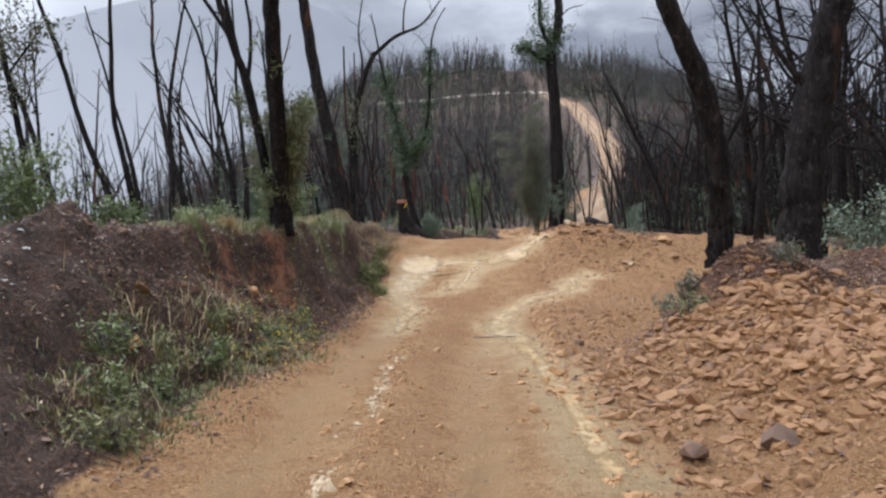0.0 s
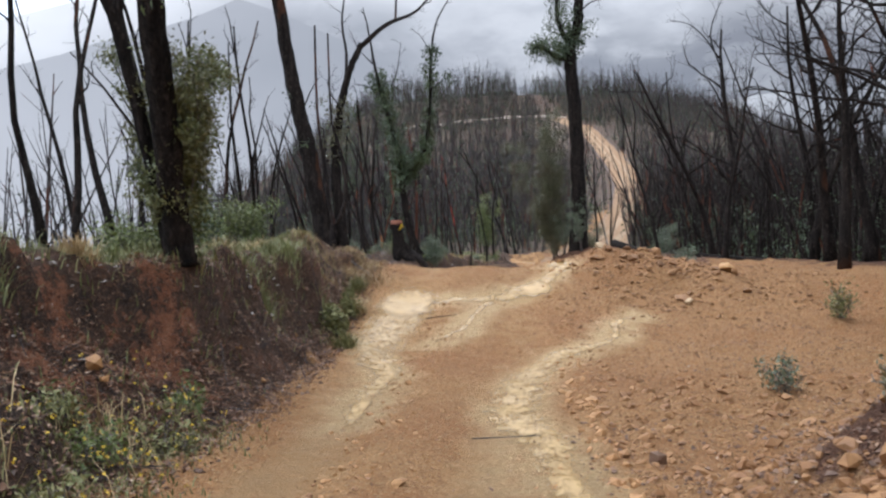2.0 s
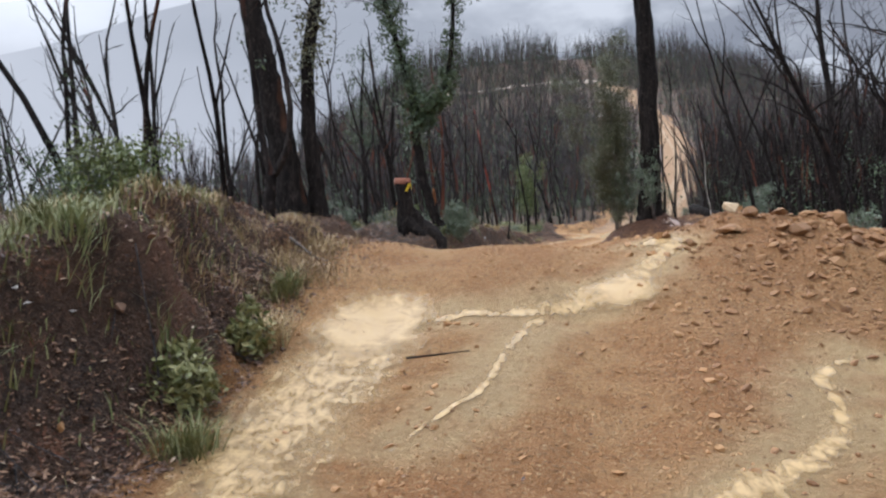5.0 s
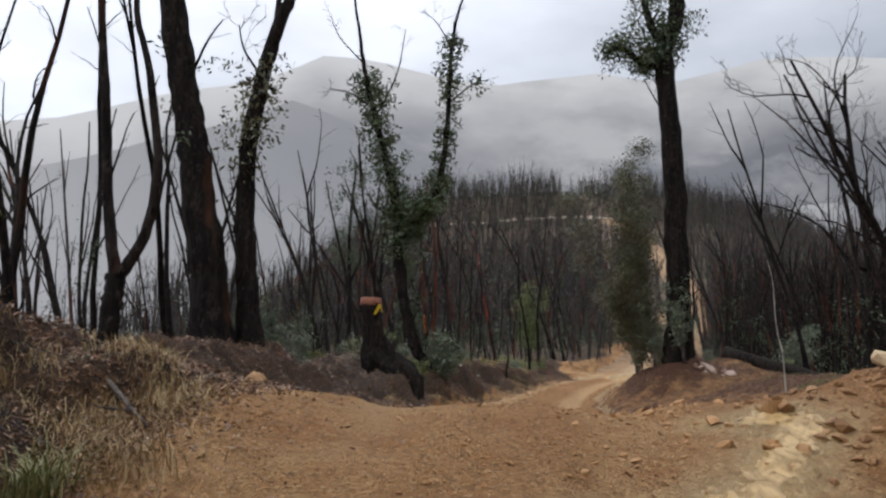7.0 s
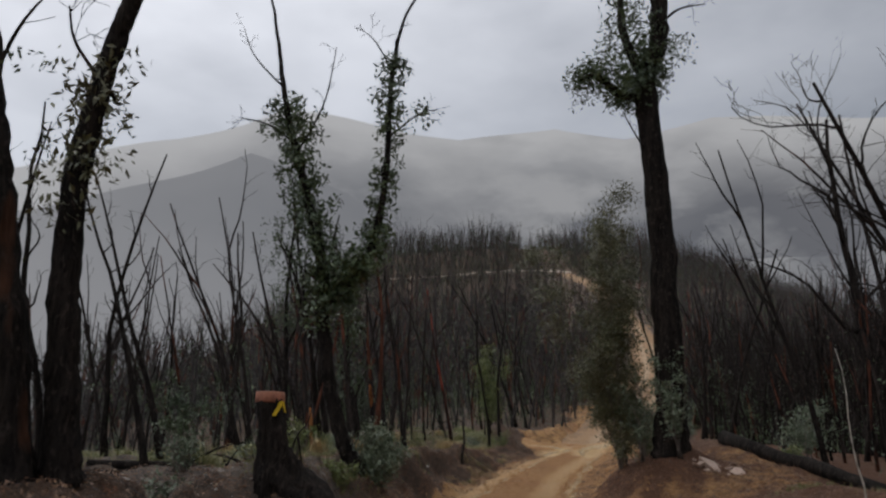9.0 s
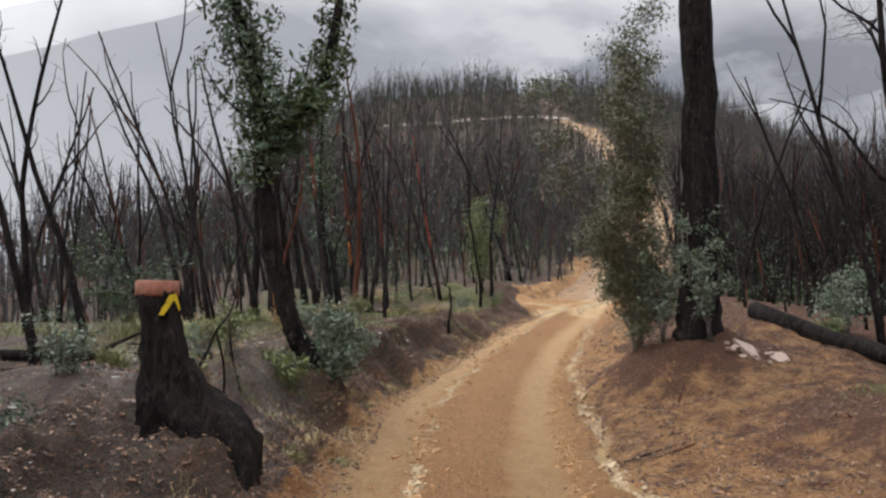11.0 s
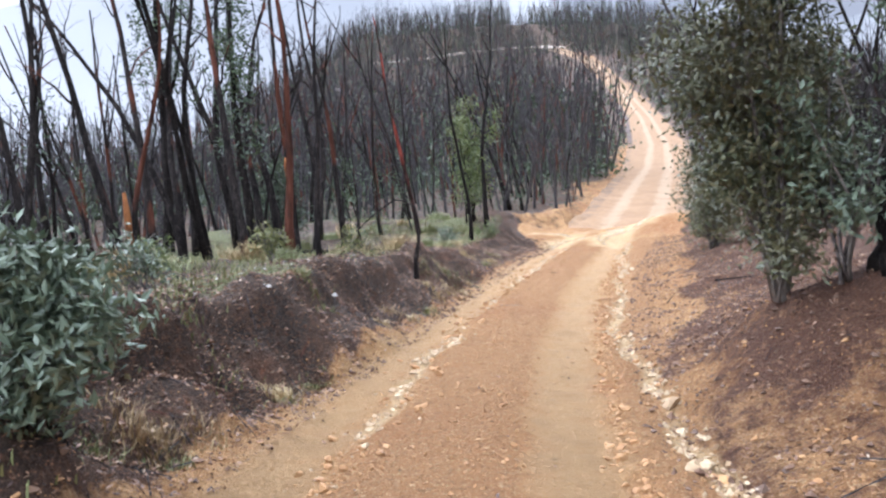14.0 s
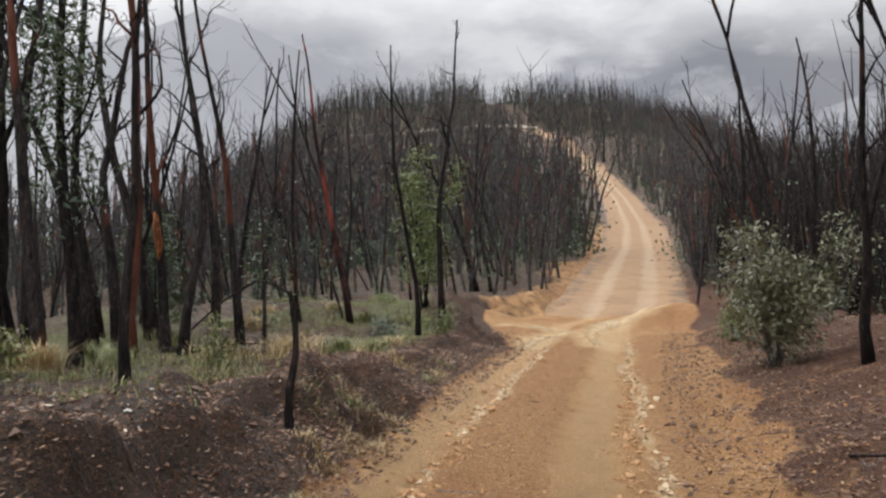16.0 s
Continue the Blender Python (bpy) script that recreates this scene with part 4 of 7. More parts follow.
def sapling(seed, height, r, forks, leafy, material):
    """A fire-killed sapling, standing at the origin."""
    rng = random.Random(seed)
    ob = thing("burnt_sapling", Matrix(), "thin fire-blackened sapling standing dead on the burnt slope", "tree", "burnt saplings on the slope")
    lean = Vector((rng.gauss(0, 0.07), rng.gauss(0, 0.05), 1))
    line = wander(rng, (0, 0, -0.1), lean, height, 9, 0.05, 0.01)
    buf = Buffer()
    buf.tube(line, taper(line, r, r * 0.3, 0.3), 6, 0.06, rng)
    part("trunk", buf, material, ob)
    tips = []
    for _ in range(forks):
        p, d = along(line, rng.uniform(0.35, 0.8))
        a = rng.uniform(0, 6.28)
        b = Buffer()
        side = wander(rng, p, d + Vector((math.cos(a), math.sin(a), 0)) * rng.uniform(0.2, 0.5), height * rng.uniform(0.25, 0.5), 6, 0.10, 0.06)
        b.tube(side, taper(side, r * 0.5, r * 0.14, 0), 5)
        twigs(b, rng, side, r * 0.4, height * 0.12, 3, 0, 0.2, 0.05, tips, 0.4)
        part("limb", b, material, ob)
    if leafy:
        spots = line_spots(rng, [line], 0.0, leafy, 26, 0.22)
        part("foliage", leaf_mesh("foliage", seed, spots, 10, 0.28, 0.11), LEAF, ob)
    return ob


SAPLINGS = [sapling(100 + k, h, r, forks, leafy, mat) for k, (h, r, forks, leafy, mat) in enumerate((
    (7.0, 0.060, 2, 0, CHAR_THIN), (9.0, 0.085, 3, 0, CHAR_THIN), (6.0, 0.05, 1, 0, CHAR_THIN), (8.0, 0.07, 2, 0.5, CHAR_THIN), (10.0, 0.10, 3, 0.0, CHAR), (5.0, 0.045, 2, 0.6, CHAR_THIN),
    (7.5, 0.065, 4, 0.0, CHAR), (8.5, 0.075, 1, 0.3, CHAR_THIN), (6.5, 0.055, 3, 0, CHAR_THIN)))]
for k, ob in enumerate(SAPLINGS):           # the first of each kind stands in the wood too
    spot = ((-9, 47), (-12.5, 52), (-7, 57), (-4.5, 61), (14, 62), (-15, 60), (16, 48), (-2.5, 66), (12.5, 70))[k]
    ob.matrix_world = Matrix.Translation(on_ground(*spot, -0.05))


def clear_of(x, y, extra=0.0):
    """Whether a spot keeps off the track and its banks."""
    u = x - float(ROAD_X(y))
    return u < -(float(EDGE_L(y)) + float(RUN_L(y)) + 0.6 + extra) or u > float(EDGE_R(y)) + 1.3 + extra


def plant_saplings():
    rng = random.Random(7)
    made = 0
    while made < 235:
        y = rng.uniform(38, 92)
        x = float(ROAD_X(y)) + rng.uniform(-26, 24)
        if not clear_of(x, y, 1.2 if x > float(ROAD_X(y)) else 0.8) or (y < 52 and abs(x - float(ROAD_X(y))) < 7):
            continue
        ob = rng.choice(SAPLINGS)
        s = rng.uniform(0.75, 1.2)
        m = Matrix.Translation(on_ground(x, y, -0.05)) @ pose(0, 0, 0, rng.gauss(0, 4), 0, 0) @ pose(0, 0, 0, 0, rng.gauss(-8, 6), 0) @ pose(0, 0, 0, 0, 0, rng.uniform(0, 360)) @ Matrix.Scale(s, 4)
        copy_thing(ob, m)
        made += 1
    for lo, hi, count in ((-15, -8.5, 10), (9.5, 20, 34)):
        for _ in range(count):
            x, y = rng.uniform(lo, hi), rng.uniform(13, 40)
            m = Matrix.Translation(on_ground(x, y, -0.05)) @ pose(0, 0, 0, rng.gauss(0, 3), 0, 0) @ pose(0, 0, 0, 0, rng.gauss(-9, 6), 0) @ pose(0, 0, 0, 0, 0, rng.uniform(0, 360)) @ Matrix.Scale(rng.uniform(0.75, 1.1), 4)
            copy_thing(rng.choice(SAPLINGS), m)
    for _ in range(46):                                     # black thicket beside the low part of the track
        y = rng.uniform(43, 68)
        x = float(ROAD_X(y)) + rng.uniform(6.5, 15)
        m = Matrix.Translation(on_ground(x, y, -0.05)) @ pose(0, 0, 0, rng.gauss(0, 5), rng.gauss(-2, 6), 0) @ pose(0, 0, 0, 0, 0, rng.uniform(0, 360)) @ Matrix.Scale(rng.uniform(0.5, 0.95), 4)
        copy_thing(rng.choice((SAPLINGS[4], SAPLINGS[6], SAPLINGS[1], SAPLINGS[8])), m)


plant_saplings()


def far_woods():
    """The burnt wood over the hill, uncountable: trunks, forks and sprouting leaves."""
    r = np.random.RandomState(21)
    n = 10000                                                        # the hill, mature trees
    y = 95 + 395 * r.uniform(0, 1, n) ** 1.1
    x = 40 + (y * 0.62 + 40) * r.uniform(-1, 1, n)
    k = 2800                                                        # its crest
    x, y = np.concatenate([x, r.uniform(-90, 170, k)]), np.concatenate([y, r.uniform(380, 485, k)])
    m = 1500                                                        # the foot of the hill and the side slopes
    x = np.concatenate([x, r.uniform(-40, 45, m), r.uniform(-45, -15, 260), 17 + 55 * r.uniform(0, 1, 3600) ** 1.3])
    y = np.concatenate([y, r.uniform(76, 120, m), r.uniform(10, 90, 260), r.uniform(16, 95, 3600)])
    u = x - ROAD_X(y)
    ok = ((np.abs(u) > EDGE_R(y) + 1.3) & (y > 64) | (u > 8) | (u < -9)) & ~((y > 401) & (y < 412) & (x > -75) & (x < 60))
    ok &= ~((y > 170) & (y < 388) & (u < 0) & (u > -16 - 0.02 * y)) | (r.uniform(size=len(x)) < 0.12)
    ok &= np.abs(u) > EDGE_R(y) + 1.3
    x, y = x[ok], y[ok]
    z = ground_z(x, y) - 0.1
    n = len(x)
    big = np.clip((y - 80) / 90, 0, 1)
    h = r.uniform(4.5, 10.0, n) * (1 + 0.85 * big) * np.where(r.uniform(size=n) < 0.12, 1.3, 1.0) * (0.85 + 0.3 * lumps(x, y, 40, 31))
    rad = r.uniform(0.05, 0.11, n) * (1 + 1.1 * big)
    V, F = [], []

    def prisms(a, b, ra, rb):
        k = len(a)
        ring = np.array([(1, 0, 0), (-0.5, 0.866, 0), (-0.5, -0.866, 0)])
        v = np.concatenate([a[:, None] + ring[None] * ra[:, None, None], b[:, None] + ring[None] * rb[:, None, None]], 1)
        i = (np.arange(k) * 6)[:, None] + sum(len(q) for q in V)
        V.append(v.reshape(-1, 3))
        for q in ((0, 1, 4, 3), (1, 2, 5, 4), (2, 0, 3, 5)):
            F.append(i + np.array(q))

    a = np.stack([x, y, z], 1)
    lean = np.stack([r.normal(-0.02, 0.12, n), r.normal(0, 0.08, n), np.ones(n)], 1)
    mid = a + lean * (h * 0.5)[:, None]
    top = mid + (lean + r.normal(0, 0.06, (n, 3))) * (h * 0.5)[:, None]
    prisms(a, mid, rad, rad * 0.75)
    prisms(mid, top, rad * 0.75, rad * 0.25)
    for k in range(5):
        f = r.uniform(0.4, 0.97, (n, 1))
        s = a + (top - a) * f
        out = np.stack([r.normal(0, 0.55, n), r.normal(0, 0.5, n), r.uniform(0.5, 1.1, n)], 1)
        prisms(s, s + out * (h * r.uniform(0.08, 0.26, n))[:, None], rad * 0.38, rad * 0.1)
    # near stems get the black bark, the far ones the haze-paled bark
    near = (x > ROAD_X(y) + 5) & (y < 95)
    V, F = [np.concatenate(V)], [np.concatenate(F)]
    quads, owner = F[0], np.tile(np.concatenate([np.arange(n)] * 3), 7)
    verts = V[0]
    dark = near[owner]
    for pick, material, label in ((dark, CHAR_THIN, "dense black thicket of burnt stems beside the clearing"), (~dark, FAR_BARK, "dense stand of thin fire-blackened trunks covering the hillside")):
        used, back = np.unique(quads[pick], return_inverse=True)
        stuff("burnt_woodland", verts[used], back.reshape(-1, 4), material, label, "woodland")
    # regrowth up the trunks and low on the ground
    leafy = r.uniform(size=n) < 0.62
    c = np.repeat(np.arange(n)[leafy], 30)
    f = r.uniform(0.02, 0.8, (len(c), 1))
    wide = (1 + 1.1 * big)[:, None]
    pos = a[c] + (top[c] - a[c]) * f + r.normal(0, 0.3, (len(c), 3)) * wide[c]
    low = np.repeat(np.arange(n)[r.uniform(size=n) < 0.6], 24)
    off = r.normal(0, 0.8, (len(low), 3)) * wide[low]
    off[:, 2] = np.abs(off[:, 2]) * 0.8 + 0.2
    at = a[low] + off
    at[:, 2] = ground_z(at[:, 0], at[:, 1]) + off[:, 2]
    v, ff = leaf_arrays(r, np.concatenate([pos, at]), np.where(np.concatenate([y[c], y[low]]) < 95, 0.12, 0.24)[:, None] * np.concatenate([wide[c], wide[low]]), 0.3, 0.55)
    stuff("woodland_regrowth", v, ff, LEAF, "dark green leaves sprouting from burnt trunks over the hillside", "foliage")


far_woods()


def upper_track():
    """The pale cutting of the track where it runs along the hilltop."""
    xs = np.arange(-32, 58, 2.0)
    ys = 409 + 0.02 * (xs - 5) + 1.5 * np.sin(xs * 0.06)
    g = ground_z(xs, ys)
    r = np.random.RandomState(3)
    top = 0.6 + 0.4 * np.sin(xs * 0.3) + r.uniform(-0.15, 0.15, len(xs))
    v = np.concatenate([np.stack([xs, ys - 1.5, g - 0.5], 1), np.stack([xs, ys - 0.8, g + 0.5], 1), np.stack([xs, ys, g + 0.4 + top], 1), np.stack([xs, ys + 2.5, g + 0.2 + top], 1)])
    n = len(xs)
    i = (np.arange(3)[:, None] * n + np.arange(n - 1)[None]).ravel()
    me = fast_mesh("road_cutting", v, np.stack([i, i + 1, i + n + 1, i + n], 1), True)
    me.materials.append(CUTTING)
    tagged(new("road_cutting", me), "pale clay cutting of the track along the hilltop", "track", kind="structure")


def cutting_material():
    m = Nodes("pale_dry_clay", 0.85, 0.3)
    n = m.noise(0.9, 5, 0.6, "World")
    m.colour(m.mix(m.band(n, 0.35, 0.65), (0.52, 0.45, 0.37), (0.36, 0.28, 0.21)))
    return m.mat


CUTTING = cutting_material()
upper_track()


# ---------------------------------------------------------------- the large trees beside the track
def tree_at(x, y, dz=-0.12):
    return on_ground(x, y, dz)


old_tree("burnt_gum_tree", tree_at(5.7, 40.6), "tall charred gum tree with green regrowth high up",
         [([(0, 0, 0), (0.02, 0, 2), (-0.05, 0, 5), (-0.28, -0.1, 8.3), (-0.22, 0, 9.2), (0.12, 0, 10.2), (0.1, 0, 13), (0.3, 0.2, 17)], 0.33, 0.16),
          ([(-0.25, -0.1, 8.4), (-0.9, -0.2, 8.5), (-1.5, -0.3, 8.9), (-1.9, -0.3, 8.8)], 0.13, 0.05),
          ([(-0.2, 0, 8.9), (-0.75, -0.1, 10.0), (-0.8, 0, 11.5), (-0.7, 0.1, 14)], 0.13, 0.05)],
         [([(0.1, 0, 10.4), (0.7, 0.2, 11.0), (1.4, 0.3, 11.2)], 0.045, 0.012), ([(0.0, 0, 6.6), (-0.6, -0.3, 7.4), (-0.9, -0.3, 8.0)], 0.03, 0.01)],
         seed=11, leaves=[((1,), 0.1, 1.0, 110, 0.24, 18, 0.3, 0.13, LEAF), ((0,), 0.47, 0.7, 110, 0.3, 16, 0.3, 0.13, LEAF), ((2,), 0.0, 1.0, 150, 0.32, 16, 0.34, 0.13, LEAF)], twig=(3, 0.8, 1), sides=14)

old_tree("twin_stem_gum", Vector((-1.05, 38.98, 2.39)), "blackened twin-stemmed gum tree sleeved in dark green regrowth",
         [([(0.42, -0.36, -0.25), (0.2, -0.38, 0.15), (-0.08, -0.38, 0.5), (-0.3, -0.39, 1.0), (-0.52, -0.40, 1.8), (-0.72, -0.44, 3.0), (-0.75, -0.48, 4.16)], 0.18, 0.12),
          ([(-0.75, -0.48, 4.06), (-0.98, -0.52, 5.0), (-1.28, -0.55, 6.1), (-1.75, -0.58, 7.8), (-2.0, -0.58, 9.2), (-2.3, -0.58, 10.6)], 0.12, 0.02),
          ([(-0.72, -0.46, 3.5), (-0.25, -0.4, 4.0), (0.17, -0.35, 4.7), (0.42, -0.3, 6.4), (0.47, -0.28, 8.5), (0.68, -0.2, 10.0), (1.2, -0.2, 11.0)], 0.11, 0.02)],
         [([(-1.5, -0.58, 6.9), (-2.1, -0.68, 7.3), (-2.7, -0.78, 7.4)], 0.03, 0.008), ([(-1.45, -0.58, 6.7), (-0.95, -0.48, 7.9), (-0.75, -0.48, 9.2)], 0.03, 0.008), ([(0.45, -0.28, 7.2), (1.1, -0.38, 7.7), (1.5, -0.38, 7.8)], 0.025, 0.008),
          ([(-1.85, -0.58, 8.2), (-2.5, -0.6, 8.9), (-2.8, -0.6, 9.6)], 0.025, 0.006), ([(0.5, -0.28, 8.7), (0.1, -0.3, 9.4), (-0.2, -0.3, 9.7)], 0.025, 0.006), ([(-0.75, -0.48, 3.9), (-1.3, -0.6, 4.3), (-1.7, -0.6, 4.9)], 0.025, 0.006)],
         seed=12, leaves=[((1,), 0.02, 0.62, 175, 0.24, 22, 0.24, 0.13, LEAF), ((2,), 0.05, 0.72, 175, 0.18, 22, 0.21, 0.13, LEAF), ((0,), 0.84, 1.0, 50, 0.22, 20, 0.24, 0.13, LEAF), ((3, 5, 8), 0.1, 0.8, 22, 0.12, 16, 0.2, 0.12, LEAF)], twig=(5, 0.7, 1))

old_tree("burnt_gum_tree", tree_at(-3.65, 30.6), "thick straight charred gum trunk on the bank",
         [([(0, 0, 0), (-0.2, 0, 1.5), (-0.6, 0, 3.5), (-1.05, 0, 5.5), (-1.8, 0, 10), (-2.4, 0, 15)], 0.31, 0.15)],
         [([(-0.8, 0, 4.4), (-0.45, -0.1, 5.2), (-0.2, -0.1, 5.6)], 0.03, 0.01)], seed=13,
         leaves=[((0,), 0.2, 0.6, 10, 0.3, 12, 0.2, 0.11, LEAF)], twig=(3, 0.5, 0), sides=14)

old_tree("burnt_gum_tree", tree_at(-3.08, 30.85), "slender charred gum with curling bare limbs and olive regrowth",
         [([(-0.05, 0, 0), (-0.2, 0, 1.2), (-0.3, 0, 2.4), (-0.28, 0, 3.6), (-0.1, 0, 4.8), (0.1, 0, 5.6), (0.5, 0.1, 6.6)], 0.18, 0.09),
          ([(-0.02, 0, 5.0), (0.05, 0, 6.2), (-0.1, 0.1, 7.4), (0.1, 0.1, 9.0)], 0.06, 0.015),
          ([(0.48, 0.1, 6.5), (1.3, 0.1, 7.2), (2.3, 0.2, 7.7), (3.0, 0.2, 8.6)], 0.08, 0.02)],
         [([(0.05, 0, 4.3), (-0.4, -0.2, 4.9), (-0.55, -0.2, 5.4)], 0.03, 0.01), ([(1.6, 0.1, 7.4), (1.7, 0.2, 8.6), (2.3, 0.2, 9.8)], 0.04, 0.01)],
         seed=14, leaves=[((0,), 0.42, 0.66, 60, 0.22, 14, 0.24, 0.11, LEAF_OLIVE)], twig=(5, 0.9, 1))

old_tree("forked_burnt_tree", tree_at(-2.6, 24.9), "forked burnt sapling, one stem charred and one peeling dark red",
         [([(0, 0, 0), (0.02, 0, 0.4), (0.04, 0, 0.75)], 0.09, 0.075),
          ([(0.04, 0, 0.7), (-0.1, 0, 1.4), (-0.22, 0, 2.4), (-0.36, 0, 3.5), (-0.42, 0, 5.6)], 0.055, 0.025),
          ([(0.04, 0, 0.7), (0.26, 0, 1.1), (0.33, 0, 1.7), (0.18, 0, 2.6), (-0.02, 0, 3.4), (-0.1, 0, 5.4)], 0.055, 0.02)], seed=15, twig=(2, 0.5, 0), material=CHAR_THIN)

old_tree("burnt_gum_tree", tree_at(-2.95, 15.0), "charred gum on the bank top leaning out, with bare forked limbs",
         [([(0, 0.12, -0.1), (0, 0, 0.3), (0.04, -0.6, 1.6), (0.1, -1.35, 3.2), (0.18, -2.1, 4.9), (0.28, -2.9, 6.7), (0.4, -4.2, 9.5)], 0.17, 0.10),
          ([(-0.1, 0.1, 0.1), (-0.28, -0.15, 1.2), (-0.52, -0.5, 2.6), (-0.85, -0.7, 3.6), (-1.25, -0.9, 5.4), (-1.6, -1.1, 8.2)], 0.09, 0.035),
          ([(-0.2, 0.3, 0.0), (-0.45, 0.25, 1.5), (-0.85, 0.2, 3.2), (-1.2, 0.1, 5.0), (-1.5, 0.1, 7.4)], 0.07, 0.025)],
         [([(-0.52, -0.5, 2.6), (-0.45, -0.6, 3.6), (-0.7, -0.7, 5.0)], 0.045, 0.015), ([(-0.85, -0.7, 3.5), (-1.6, -0.7, 4.6), (-2.4, -0.6, 5.7)], 0.04, 0.012), ([(0.14, -1.9, 4.4), (0.5, -2.0, 4.8), (0.62, -2.1, 5.3)], 0.025, 0.008)], seed=16,
         leaves=[((5,), 0.1, 1.0, 16, 0.16, 14, 0.2, 0.10, LEAF_YOUNG), ((0,), 0.45, 0.7, 14, 0.2, 12, 0.18, 0.10, LEAF_YOUNG)], twig=(4, 0.7, 1), sides=13)

old_tree("crooked_burnt_trunk", Vector((3.57, 10.6, 1.3)), "crooked charred trunk leaning over the rubble heap",
         [([(0, 0.05, -0.3), (0, -0.1, 0.4), (-0.02, -0.2, 0.85), (-0.14, -0.38, 1.65), (-0.40, -0.56, 2.45), (-0.84, -0.76, 3.3), (-0.98, -0.85, 4.0), (-0.9, -1.0, 5.2), (-1.0, -1.2, 7.0)], 0.155, 0.10)],
         [([(-0.1, -0.3, 1.5), (0.3, -0.2, 2.2), (0.5, -0.1, 3.1)], 0.045, 0.012)], seed=17, twig=(4, 0.6, 1), sides=14)

old_tree("burnt_gum_tree", tree_at(5.75, 13.3), "massive charred gum trunk with rust-brown scorched bark",
         [([(0, 0, 0), (0.05, 0, 1.2), (0.2, 0, 2.6), (0.5, 0, 4.2), (1.0, 0, 6.5), (1.5, 0, 11)], 0.36, 0.2)],
         [([(0.2, 0, 2.2), (0.7, -0.1, 3.1), (1.2, -0.1, 3.6), (1.6, -0.1, 4.6)], 0.05, 0.015), ([(0.4, 0, 3.4), (-0.3, -0.1, 4.2), (-0.7, -0.1, 5.2)], 0.07, 0.02)], seed=18, twig=(4, 0.7, 1), sides=16)


def dead_tree(x, y, height, r, seed, label="bare burnt tree with a spread of black crooked twigs", spread_=1.0, limbs=6, name="dead_tree", lean=(0, 0), material=None, depth=2, twig=6, first=0.35):
    rng = random.Random(seed)
    ob = thing(name, Matrix.Translation(tree_at(x, y)), label, "tree")
    line = wander(rng, (0, 0, 0), (lean[0], lean[1], 1), height, 10, 0.07, 0.0)
    buf = Buffer()
    buf.tube(line, taper(line, r, r * 0.25, 0.35), 9, 0.06, rng)
    part("trunk", buf, material or CHAR, ob)
    for k in range(limbs):
        f = first + (0.97 - first) * (k + rng.random() * 0.8) / limbs
        p, d = along(line, f)
        a = rng.uniform(0, 6.28)
        ln = height * rng.uniform(0.22, 0.42) * spread_ * (1.25 - 0.7 * f)
        side = wander(rng, p, d * 0.6 + Vector((math.cos(a), math.sin(a), 0)) * rng.uniform(0.5, 1.0) * spread_, ln, 8, 0.27, 0.06)
        b, tips = Buffer(), []
        rr = r * 0.4 * (1.15 - 0.7 * f)
        b.tube(side, taper(side, rr, rr * 0.2, 0), 6, 0.05, rng)
        twigs(b, rng, side, rr * 0.8, ln * 0.55, twig, depth - 1, 0.3, 0.06, tips, 0.2)
        part("limb", b, material or CHAR, ob)
    return ob


for spec in ((7.9, 13.9, 7.0, 0.10, 31, 1.0), (6.9, 16.5, 8.0, 0.12, 32, 1.1), (10.5, 27.5, 9, 0.14, 33, 1.2), (13.5, 31, 11, 0.17, 34, 1.2), (10.2, 36.5, 8, 0.11, 35, 1.1), (18.0, 55, 15, 0.26, 36, 1.3),
             (12.5, 24.5, 8, 0.12, 37, 1.2), (15.5, 40, 11, 0.16, 38, 1.2), (9.0, 31.5, 6.5, 0.09, 39, 1.2), (16, 24, 10, 0.15, 44, 1.2)):
    dead_tree(*spec[:5], spread_=spec[5], limbs=9)
for spec in ((8.3, 50.9, 5.8, 0.07, 41), (11.3, 62.5, 7.0, 0.09, 42), (12.6, 61.5, 7.5, 0.09, 43), (3.0, 60.5, 8.8, 0.08, 45), (2.4, 58, 6.5, 0.06, 46)):
    dead_tree(*spec, label="slim burnt tree with bare upswept forks", spread_=0.45, limbs=5, lean=(-0.05, 0), depth=1, name="burnt_snag", first=0.45)
dead_tree(66.5, 322, 20, 0.4, 47, label="lone burnt tree on the bend of the hill track", spread_=1.2, limbs=5)
dead_tree(0.8, 59.8, 7.5, 0.075, 48, label="slim dead tree with bright red peeling bark", spread_=0.5, limbs=4, lean=(-0.12, 0), depth=1, name="red_barked_tree", material=PEELED)
stripped = dead_tree(-3.3, 47.1, 5.0, 0.055, 49, label="burnt stem stripped to orange wood near its foot", spread_=0.4, limbs=2, depth=1, name="stripped_tree", material=CHAR_THIN, lean=(-0.12, 0))
bare = Buffer()
bare.tube([(-0.03, -0.008, 0.25), (-0.06, -0.012, 0.6), (-0.10, -0.014, 1.0), (-0.15, -0.012, 1.45)], [0.03, 0.062, 0.06, 0.03], 9, 0.1, random.Random(2))
part("stripped_patch", bare, ORANGE, stripped, "bright orange bare wood")
dead_tree(-3.9, 49.6, 8.0, 0.085, 82, label="burnt tree with flaking red-brown bark", spread_=0.5, limbs=4, lean=(-0.14, 0), depth=1, name="burnt_snag", material=CHAR_THIN, first=0.4)
